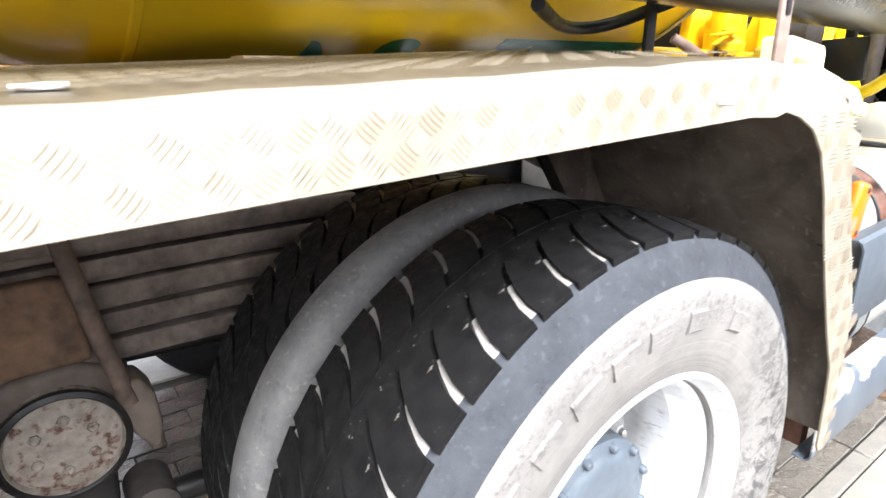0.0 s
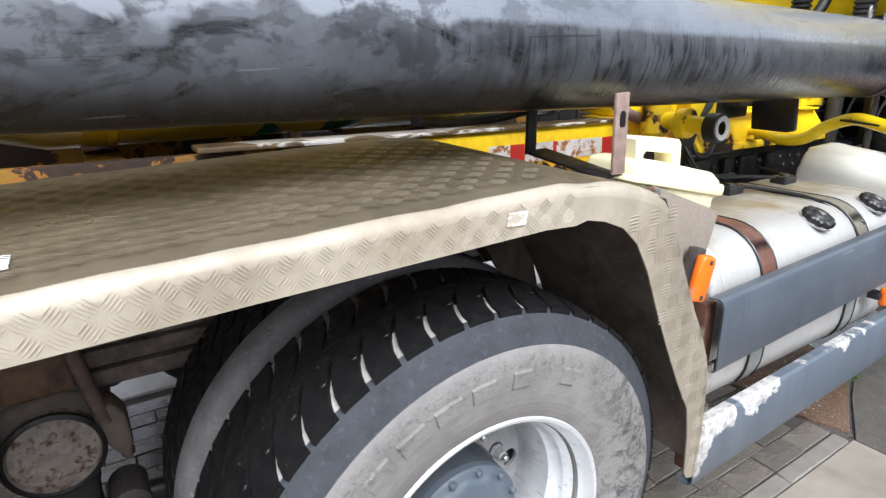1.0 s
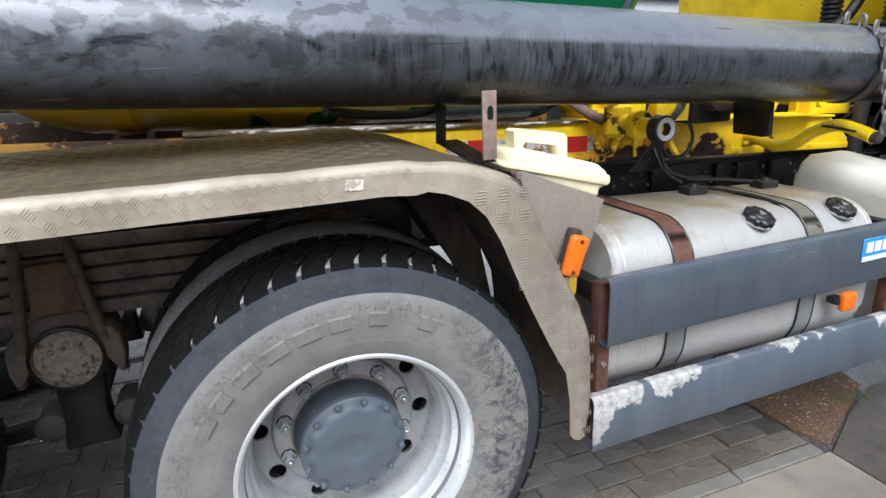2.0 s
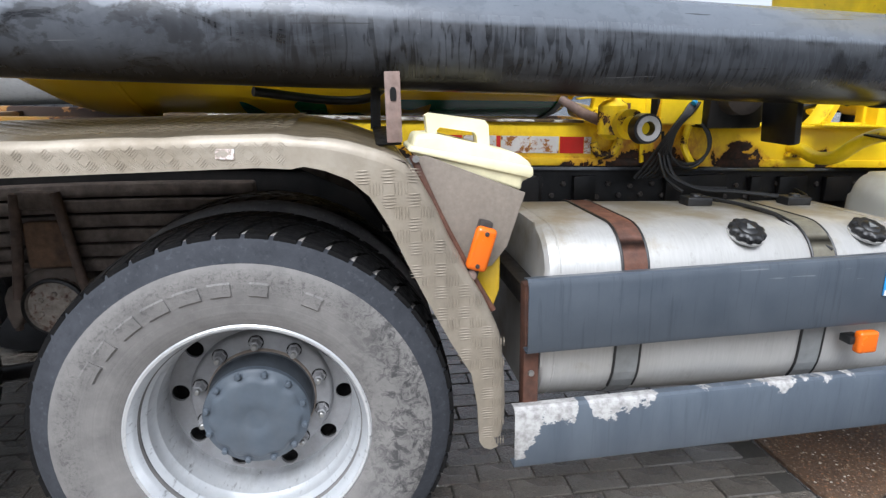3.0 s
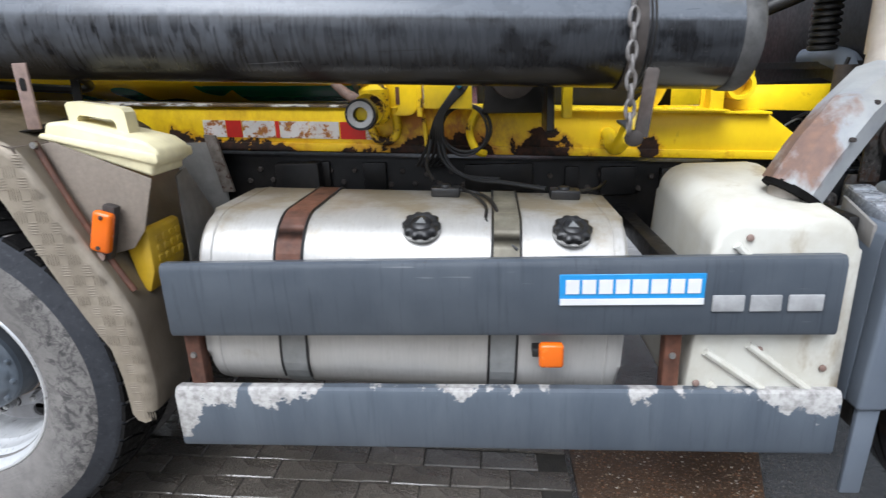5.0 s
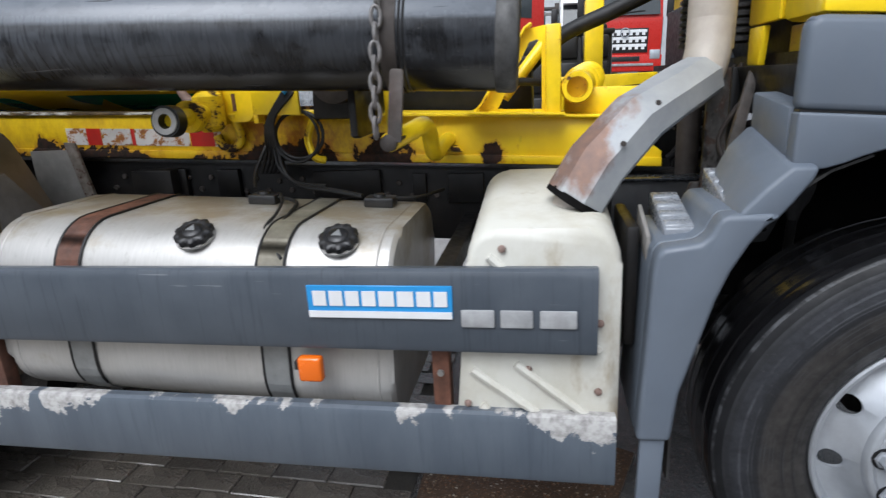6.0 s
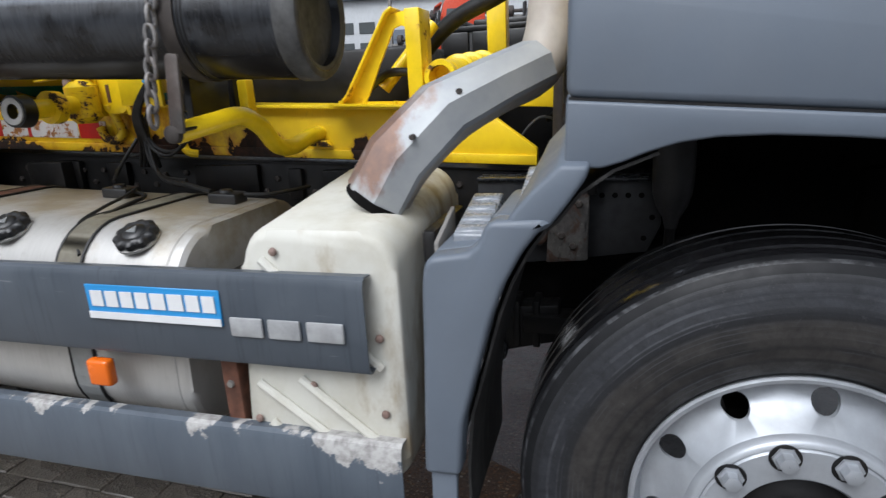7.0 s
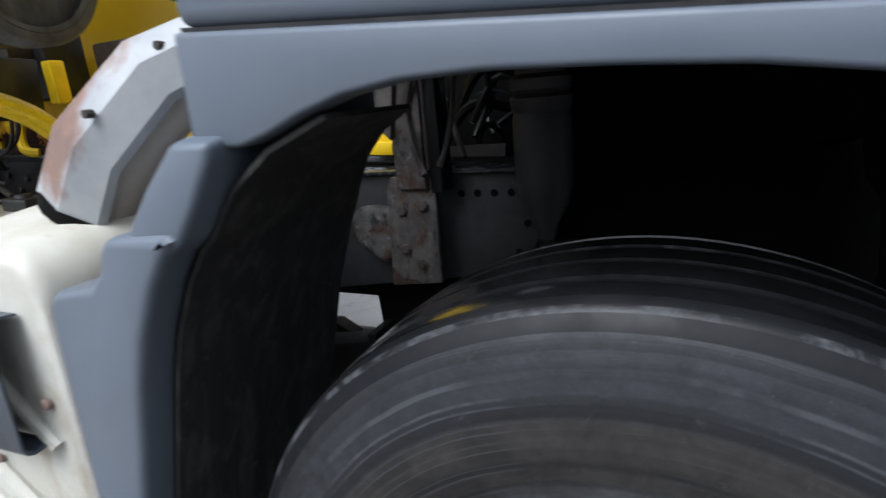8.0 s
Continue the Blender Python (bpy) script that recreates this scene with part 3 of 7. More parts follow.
def heat_shield():
    n = Nodes("heat_stained_shield")
    z, y = n.axis(2), n.axis(1)
    f = n.math("ADD", n.noise(9, (1, 1, 0.6), 7, 0.6), n.math("ADD", n.ramp(z, 1.02, 1.30, 0.10, -0.2), n.ramp(n.math("SUBTRACT", n.axis(0), n.math("MULTIPLY", z, 0.9)), 1.50, 1.62, 0.2, -0.2)))
    rust = n.mix(n.ramp(n.noise(30), 0.35, 0.65), (0.29, 0.145, 0.085), (0.19, 0.10, 0.070))
    pale = n.mix(n.ramp(n.noise(6), 0.35, 0.7), (0.52, 0.53, 0.53), (0.36, 0.38, 0.40))
    n.bump(n.noise(70), 0.25, 0.001)
    return n.done(n.mix(n.ramp(f, 0.56, 0.70, 0, 0.85), pale, rust), 0.55, 0.3)


m_shield = heat_shield()


def silencer_white():
    n = Nodes("stained_cream_cover")
    f = n.noise(4, (1, 1, 0.8), 8, 0.65)
    col = n.mix(n.ramp(f, 0.45, 0.68), (0.68, 0.67, 0.605), (0.54, 0.51, 0.42))
    brown = n.math("ADD", n.noise(6, (1, 1, 0.4), 7, 0.65), n.math("ADD", n.ramp(n.axis(0), 2.40, 2.58, -0.05, 0.13), n.ramp(n.axis(2), 0.955, 1.02, 0.0, 0.09)))
    col = n.mix(n.ramp(brown, 0.58, 0.72, 0, 0.75), col, (0.30, 0.21, 0.10))
    n.bump(n.noise(40), 0.15, 0.002)
    return n.done(col, 0.45)


m_cover = silencer_white()


def ground_stone(name, a, b, rough_a, rough_b, scale=9, fleck=0.0, rnd=0.0, bump=0.6, wet=0.0, ripple=0.25):
    n = Nodes(name)
    f = n.noise(scale, (1, 1, 1), 9, 0.7)
    col = n.mix(n.ramp(f, 0.32, 0.68), a, b)
    if rnd:
        hs = n.t.nodes.new("ShaderNodeHueSaturation")
        n.put(hs.inputs["Color"], col)
        n.put(hs.inputs["Value"], n.ramp(n.chance(), 0, 1, 1 - rnd, 1 + rnd))
        col = hs.outputs[0]
    if fleck:
        col = n.mix(n.ramp(n.noise(110, (1, 1, 1), 3), 0.60, 0.66, 0, fleck), col, (0.36, 0.30, 0.24))
        col = n.mix(n.ramp(n.noise(1.7, (1, 1, 1), 6, 0.65), 0.5, 0.68, 0, 0.45), col, tuple(c * 0.45 for c in b))
    n.bump(n.math("ADD", n.noise(110, (1, 1, 1), 5), n.math("MULTIPLY", n.noise(38, (1, 1, 1), 3), wet * 1.6)), bump, 0.004 + 0.004 * wet)
    sheen = n.node("ShaderNodeBump", Strength=ripple, Distance=0.004 + 0.012 * (ripple > 0.5), Height=n.noise(58, (1, 1, 1), 3))
    n.t.links.new(sheen.outputs[0], n.b.inputs["Coat Normal"])
    n.b.inputs["Coat Roughness"].default_value = 0.06
    return n.done(col, n.ramp(n.noise(2.5, (1, 1, 1), 6), 0.35, 0.65, rough_a, rough_b), 0.0, 0.5, n.ramp(n.noise(3.2, (1, 1, 1), 5), 0.35, 0.6, wet * 0.4, wet))


m_paver = ground_stone("damp_concrete_paver", (0.088, 0.076, 0.062), (0.17, 0.148, 0.122), 0.14, 0.46, 14, 0.5, 0.25, 1.0, 0.9)
m_joint = ground_stone("dark_joint_sand", (0.035, 0.032, 0.027), (0.06, 0.054, 0.045), 0.7, 0.9, 30)
m_concrete = ground_stone("pale_concrete", (0.36, 0.315, 0.255), (0.27, 0.24, 0.20), 0.55, 0.8, 6, 0.25, 0, 0.5)
# pale colour stands in for the sky's glare on the wet ground
m_ground_glare = ground_stone("wet_ground_with_painted_glare", (0.52, 0.50, 0.47), (0.42, 0.40, 0.37), 0.2, 0.45, 6, 0.25, 0, 0.4, 0.9)
m_slab_grey = ground_stone("worn_grey_brown_slab", (0.125, 0.11, 0.095), (0.075, 0.068, 0.06), 0.3, 0.65, 11, 0.4, 0, 0.9)
m_kerb = ground_stone("grey_kerb_stone", (0.2, 0.185, 0.16), (0.15, 0.14, 0.125), 0.5, 0.8, 12, 0.2)
m_brown = ground_stone("wet_brown_gravel_slab", (0.15, 0.082, 0.042), (0.050, 0.031, 0.020), 0.42, 0.7, 60, 0.7, 0, 1.0)
m_asphalt = ground_stone("wet_asphalt", (0.05, 0.05, 0.052), (0.085, 0.083, 0.08), 0.06, 0.24, 50, 0.4, 0, 1.0, 1.0, 1.0)
def splashed():
    """Black plastic splashed with dried mud in runs."""
    n = Nodes("mud_splashed_plastic")
    run = n.noise(1.0, (30, 30, 6), 7, 0.65, 0.5)
    spot = n.noise(45, (1, 1, 1), 4)
    col = n.mix(n.ramp(run, 0.48, 0.66, 0, 0.8), (0.024, 0.0235, 0.023), (0.080, 0.077, 0.072))
    col = n.mix(n.ramp(spot, 0.62, 0.72, 0, 0.6), col, (0.10, 0.095, 0.088))
    n.bump(spot, 0.4, 0.002)
    return n.done(col, 0.7)


def dried_mud():
    """Sheet coated in grey-brown dried mud, streaked and scraped."""
    n = Nodes("dried_mud_on_sheet")
    run = n.noise(1.0, (16, 8, 5), 7, 0.65, 0.6)
    col = n.mix(n.ramp(run, 0.35, 0.68), (0.095, 0.072, 0.057), (0.21, 0.172, 0.14))
    col = n.mix(n.ramp(n.noise(5, (1, 1, 1), 6, 0.65), 0.52, 0.7, 0, 0.7), col, (0.045, 0.036, 0.032))
    col = n.mix(n.ramp(n.noise(38, (1, 1, 1), 5), 0.6, 0.72, 0, 0.6), col, (0.28, 0.25, 0.22))
    n.bump(n.noise(50, (1, 1, 1), 6), 0.6, 0.003)
    return n.done(col, 0.85)


m_mud = dried_mud()
m_liner = splashed()


def pebbles():
    """Wet aggregate: every stone its own tone, from dark brown over rust to pale grey."""
    n = Nodes("wet_brown_aggregate")
    g = n.t.nodes.new("ShaderNodeNewGeometry")
    r = g.outputs["Random Per Island"]
    col = n.mix(n.ramp(r, 0.0, 0.55), (0.045, 0.026, 0.017), (0.20, 0.095, 0.042))
    col = n.mix(n.ramp(r, 0.72, 0.80), col, (0.26, 0.19, 0.12))
    col = n.mix(n.ramp(r, 0.93, 0.95), col, (0.46, 0.42, 0.36))
    n.bump(n.noise(200), 0.3, 0.001)
    return n.done(col, 0.45)


m_pebble = pebbles()
m_moss = glossless("moss", (0.05, 0.11, 0.015), 0.95, 60)


# ---- mesh helpers ----
def mesh_of(name, bm, mats, smooth=38):
    bmesh.ops.recalc_face_normals(bm, faces=bm.faces)
    for fc in bm.faces:
        fc.smooth = smooth > 0
    me = bpy.data.meshes.new(name)
    bm.to_mesh(me)
    bm.free()
    for m in mats if isinstance(mats, (list, tuple)) else [mats]:
        me.materials.append(m)
    if smooth > 0:
        me.set_sharp_from_angle(angle=radians(smooth))
    return me


def part(name, bm, mats, parent=None, label="", smooth=38):
    ob = new(name, mesh_of(name, bm, mats, smooth))
    if parent is not None:
        ob.parent = parent
    if label:
        tagged(ob, label)
    return ob


def box(x0, x1, y0, y1, z0, z1, bev=0.0, seg=2, bm=None):
    own = bmesh.new()
    vs = [own.verts.new((x, y, z)) for x in (x0, x1) for y in (y0, y1) for z in (z0, z1)]
    for q in ((0, 1, 3, 2), (4, 6, 7, 5), (0, 4, 5, 1), (2, 3, 7, 6), (0, 2, 6, 4), (1, 5, 7, 3)):
        own.faces.new([vs[i] for i in q])
    if bev:
        bmesh.ops.bevel(own, geom=own.edges[:], offset=bev, segments=seg, affect="EDGES", profile=0.5)
    return add(bm, own)


def add(bm, own):
    if bm is None:
        return own
    tmp = bpy.data.meshes.new("tmp")
    own.to_mesh(tmp)
    own.free()
    bm.from_mesh(tmp)
    bpy.data.meshes.remove(tmp)
    return bm


def turn(bm, m):
    bmesh.ops.transform(bm, matrix=m, verts=bm.verts)
    return bm


def slab(pts, axis, a, b, bev=0.0, bm=None, seg=2):
    """A flat outline (2D points) drawn out along an axis from a to b."""
    own = bmesh.new()
    k = "xyz".index(axis)

    def at(p, v):
        q = list(p)
        q.insert(k, v)
        return own.verts.new(q)

    lo, hi = [at(p, a) for p in pts], [at(p, b) for p in pts]
    own.faces.new(lo)
    own.faces.new(hi[::-1])
    n = len(pts)
    for i in range(n):
        own.faces.new((lo[i], hi[i], hi[(i + 1) % n], lo[(i + 1) % n]))
    if bev:
        bmesh.ops.recalc_face_normals(own, faces=own.faces)
        bmesh.ops.bevel(own, geom=own.edges[:], offset=bev, segments=seg, affect="EDGES", profile=0.5)
    return add(bm, own)


def lathe(profile, centre, axis="y", n=64, bm=None, mats=None, close=False):
    """Turns a profile of (along, radius) round an axis through centre."""
    own = bmesh.new()
    cx, cy, cz = centre
    rings = []
    for a, r in profile:
        ring = []
        for i in range(n):
            t = 2 * math.pi * i / n
            c, s = r * math.cos(t), r * math.sin(t)
            ring.append(own.verts.new({"y": (cx + c, cy + a, cz + s), "x": (cx + a, cy + c, cz + s), "z": (cx + c, cy + s, cz + a)}[axis]))
        rings.append(ring)
    pairs = list(zip(rings, rings[1:])) + ([(rings[-1], rings[0])] if close else [])
    for j, (p, q) in enumerate(pairs):
        for i in range(n):
            fc = own.faces.new((p[i], p[(i + 1) % n], q[(i + 1) % n], q[i]))
            if mats:
                fc.material_index = mats[j]
    return add(bm, own)


def disc_end(profile):
    """Closes a lathe's profile on its axis at both ends."""
    return [(profile[0][0], 0.0005), *profile, (profile[-1][0], 0.0005)]


def tube(path, r, n=10, bm=None, steps=6, flat=None):
    """A round bar along a smooth path; r may be a list. flat=(a, b): a flat bar of that section."""
    own = bmesh.new()
    pts = [Vector(p) for p in path]
    if steps > 1 and len(pts) > 2:
        fine = []
        for i in range(len(pts) - 1):
            p0, p1, p2, p3 = pts[max(i - 1, 0)], pts[i], pts[i + 1], pts[min(i + 2, len(pts) - 1)]
            for s in range(steps):
                t = s / steps
                fine.append(0.5 * (2 * p1 + (p2 - p0) * t + (2 * p0 - 5 * p1 + 4 * p2 - p3) * t * t + (3 * p1 - p0 - 3 * p2 + p3) * t ** 3))
        pts = fine + [pts[-1]]
    ref = None
    rings = []
    for i, p in enumerate(pts):
        d = (pts[min(i + 1, len(pts) - 1)] - pts[max(i - 1, 0)]).normalized()
        if ref is None:
            ref = Vector((0, 0, 1)) if abs(d.z) < 0.9 else Vector((0, 1, 0))
        u = (ref - d * ref.dot(d)).normalized()
        ref = u
        v = d.cross(u)
        rr = r if not isinstance(r, (list, tuple)) else r[min(int(i * len(r) / len(pts)), len(r) - 1)]
        if flat:
            sec = [(flat[0], flat[1]), (-flat[0], flat[1]), (-flat[0], -flat[1]), (flat[0], -flat[1])]
        else:
            sec = [(rr * math.cos(2 * math.pi * k / n), rr * math.sin(2 * math.pi * k / n)) for k in range(n)]
        rings.append([own.verts.new(p + u * a + v * b) for a, b in sec])
    m = len(rings[0])
    for p, q in zip(rings, rings[1:]):
        for k in range(m):
            own.faces.new((p[k], p[(k + 1) % m], q[(k + 1) % m], q[k]))
    own.faces.new(rings[0])
    own.faces.new(rings[-1][::-1])
    return add(bm, own)


def holed_ring(rin, rout, n, rh, rad, yof, thick, centre, start=0.0, m=6):
    """A wheel disc with n round holes; yof(r) gives its depth."""
    own = bmesh.new()
    cx, cy, cz = centre

    def pt(r, t, back):
        return own.verts.new((cx + r * math.cos(t), cy + yof(r) + (thick if back else 0), cz + r * math.sin(t)))

    for k in range(n):
        t0 = start + 2 * math.pi * k / n
        half = math.pi / n
        edge = []
        for s in range(m):
            edge.append((rout, -half + 2 * half * s / m))
        for s in range(m):
            edge.append((rout + (rin - rout) * s / m, half))
        for s in range(m):
            edge.append((rin, half - 2 * half * s / m))
        for s in range(m):
            edge.append((rin + (rout - rin) * s / m, -half))
        hole = []
        for r, t in edge:
            a = math.atan2(r * math.sin(t), r * math.cos(t) - rh)
            hole.append(a)
        for back in (False, True):
            eo = [pt(r, t0 + t, back) for r, t in edge]
            ho = []
            for a in hole:
                xx, zz = rh + rad * math.cos(a), rad * math.sin(a)
                ho.append(pt(math.hypot(xx, zz), t0 + math.atan2(zz, xx), back))
            for i in range(len(eo)):
                j = (i + 1) % len(eo)
                own.faces.new((eo[i], eo[j], ho[j], ho[i]))
            if back:
                for i in range(len(ho)):
                    j = (i + 1) % len(ho)
                    own.faces.new((ho[i], ho[j], front[j], front[i]))
            front = ho
    bmesh.ops.remove_doubles(own, verts=own.verts, dist=1e-5)
    return own


def empty(name, at, label="", category="", group="", parent=None):
    ob = new(name)
    ob.empty_display_size = 0.2
    if parent is not None:
        ob.parent = parent
    else:
        ob.matrix_world = at
    return tagged(ob, label, category, group)


# ---- ground ----
GZ = -0.055
PAVE_X, PAVE_Y = 1.93, 0.10
b = bmesh.new()
S = 400
RISE = 0.95
rows = [[b.verts.new((x, y, GZ - 0.012 + dz)) for x in (-S, S)] for y, dz in ((-S, 0), (7.0, 0), (9.0, 0.10), (14.0, RISE - 0.12), (17.0, RISE), (S, RISE))]
for p, q in zip(rows, rows[1:]):
    b.faces.new((p[0], p[1], q[1], q[0]))
ground = tagged(part("ground", b, m_asphalt, None, "wet dark asphalt yard reaching to the horizon"), category="ground", kind="structure")
slab_near = tagged(part("pavement", box(-9, PAVE_X + 0.02, -9, 0.025, GZ - 0.1, GZ + 0.004, 0.004), m_concrete, None, "pale worn concrete slab beside the parked lorry"), category="pavement", kind="structure")
dark_slab = tagged(part("pavement", slab([(1.96, 0.02), (1.965, -9), (9, -9), (9, 0.35), (2.62, 0.30), (2.3, 0.18)], "z", GZ - 0.1, GZ + 0.002, 0.004), m_slab_grey, None, "dark grey-brown worn slab next to the concrete"), category="pavement", kind="structure")
gravel = tagged(part("pavement", slab([(1.95, 0.62), (1.95, 0.20), (2.0, 0.06), (2.3, 0.195), (2.6, 0.32), (2.75, 0.75), (2.3, 0.95)], "z", GZ - 0.1, GZ + 0.003, 0.004), m_brown, None, "wet brown exposed gravel slab with broken edges"), category="pavement", kind="structure")
slab_far = tagged(part("pavement", box(-9, 9, 2.12, 6.9, GZ - 0.1, GZ + 0.006, 0.004), m_ground_glare, None, "wet ground beyond the parked lorry, sky glare put in as pale colour"), category="pavement", kind="structure")
b = bmesh.new()
for k in range(14):
    x0 = PAVE_X - 0.46 * (k + 1)
    box(x0 + 0.003, x0 + 0.457, 0.03, PAVE_Y - 0.004, GZ - 0.1, GZ + 0.006, 0.006, 1, b)
kerb = tagged(part("kerb", b, m_kerb, None, "flush grey kerb stones between paving and concrete"), category="kerb", kind="structure")
b = bmesh.new()
rng = random.Random(5)
for k in range(34):
    x, y = 2.44 + rng.uniform(-0.08, 0.10), 0.27 + rng.uniform(-0.03, 0.03)
    bmesh.ops.create_icosphere(b, subdivisions=1, radius=rng.uniform(0.004, 0.010), matrix=Matrix.Translation((x, y, GZ + 0.004)) @ Matrix.Diagonal((1, 1, 0.6, 1)))
moss = tagged(part("moss", b, m_moss, None, "small tufts of green moss in a paving joint"), category="moss", kind="stuff")

# aggregate standing out of the brown slab
rng = random.Random(21)
verts, faces = [], []
edge_y = lambda x: np.interp(x, [1.95, 2.0, 2.3, 2.6, 2.75], [0.20, 0.06, 0.195, 0.32, 0.75])
far_y = lambda x: np.interp(x, [1.95, 2.3, 2.75], [0.62, 0.95, 0.75])
while len(faces) < 1500 * 8:
    x = rng.uniform(1.96, 2.74)
    lo_, hi_ = edge_y(x) + 0.012, far_y(x) - 0.01
    y = rng.uniform(0.06, 0.95)
    if not lo_ < y < hi_:
        continue
    r, a, q = rng.uniform(0.0025, 0.0075), rng.uniform(0, 6.28), rng.uniform(0.55, 1.0)
    k = len(verts)
    for i in range(4):
        w = a + i * 1.571 + rng.uniform(-0.3, 0.3)
        verts.append((x + r * math.cos(w), y + r * q * math.sin(w), GZ + 0.0034 + rng.uniform(0, 0.0008)))
    verts += [(x + rng.uniform(-1, 1) * r * 0.2, y, GZ + 0.0036 + r * rng.uniform(0.25, 0.5)), (x, y, GZ + 0.001)]
    for i in range(4):
        j = (i + 1) % 4
        faces += [(k + i, k + j, k + 4), (k + j, k + i, k + 5)]
me = bpy.data.meshes.new("aggregate")
me.from_pydata(verts, [], faces)
me.materials.append(m_pebble)
agg = new("aggregate", me)
agg.parent = gravel
tagged(agg, "wet brown and pale pebbles set in the slab", kind="stuff")

# ---- the lorry ----
truck = empty("truck", RAKE, "yellow and grey vacuum tanker lorry parked on a wet yard", "truck")


def tyre(name, cx, cy, cz, R, w, parent, mats, label, n=96, dusty=0.48):
    """mats: wall, band, dusty groove floor, back, dark groove floor."""
    prof = [(0.03, 0.288), (0.004, 0.30), (-0.012, 0.318), (-0.022, 0.36), (-0.031, 0.42), (-0.030, 0.455), (-0.024, dusty), (-0.021, dusty + 0.004), (-0.004, R - 0.035),
            (0.006, R - 0.022), (0.018, R - 0.014), (0.088, R - 0.012), (w - 0.088, R - 0.012), (w - 0.018, R - 0.014), (w - 0.006, R - 0.022), (w + 0.02, dusty), (w + 0.03, 0.42), (w, 0.30), (w - 0.04, 0.29)]
    ids = [0, 0, 0, 0, 0, 0, 1, 1, 1, 1, 2, 4, 2, 1, 1, 3, 3, 3, 3]
    return part(name, lathe(prof, (cx, cy, cz), "y", n, None, ids, True), mats, parent, label)


def tread_block(cx, cy, cz, R, y0, y1, lean, pitch, bm=None):
    """One lug across half a tread; lean shifts it round as it crosses."""
    own = bmesh.new()
    cols = 5
    grid = []
    for k in range(cols):
        u = k / (cols - 1)
        y = y0 + (y1 - y0) * u
        off = lean * (1.25 * u ** 1.7)
        wide = pitch * (0.415 + 0.050 * u)
        drop = 0.010 * (1 - u) ** 2
        row = []
        for a, r in ((off - wide, R - 0.022), (off - wide * 0.96, R - drop), (off + wide * 0.96, R - drop), (off + wide, R - 0.022)):
            row.append(own.verts.new((cx + r * math.sin(a), cy + y, cz + r * math.cos(a))))
        grid.append(row)
    for p, q in zip(grid, grid[1:]):
        for i in range(3):
            own.faces.new((p[i], p[i + 1], q[i + 1], q[i]))
    own.faces.new(grid[0])
    own.faces.new(grid[-1][::-1])
    return add(bm, own)


def hexbolt(cx, cy, cz, r, h, parent, mat, name="wheel_nut"):
    b = lathe(disc_end([(0.0, r * 1.35), (-h * 0.25, r * 1.35), (-h * 0.25, r), (-h, r * 0.94), (-h * 1.05, r * 0.7)]), (cx, cy, cz), "y", 6)
    return part(name, b, mat, parent, smooth=20)


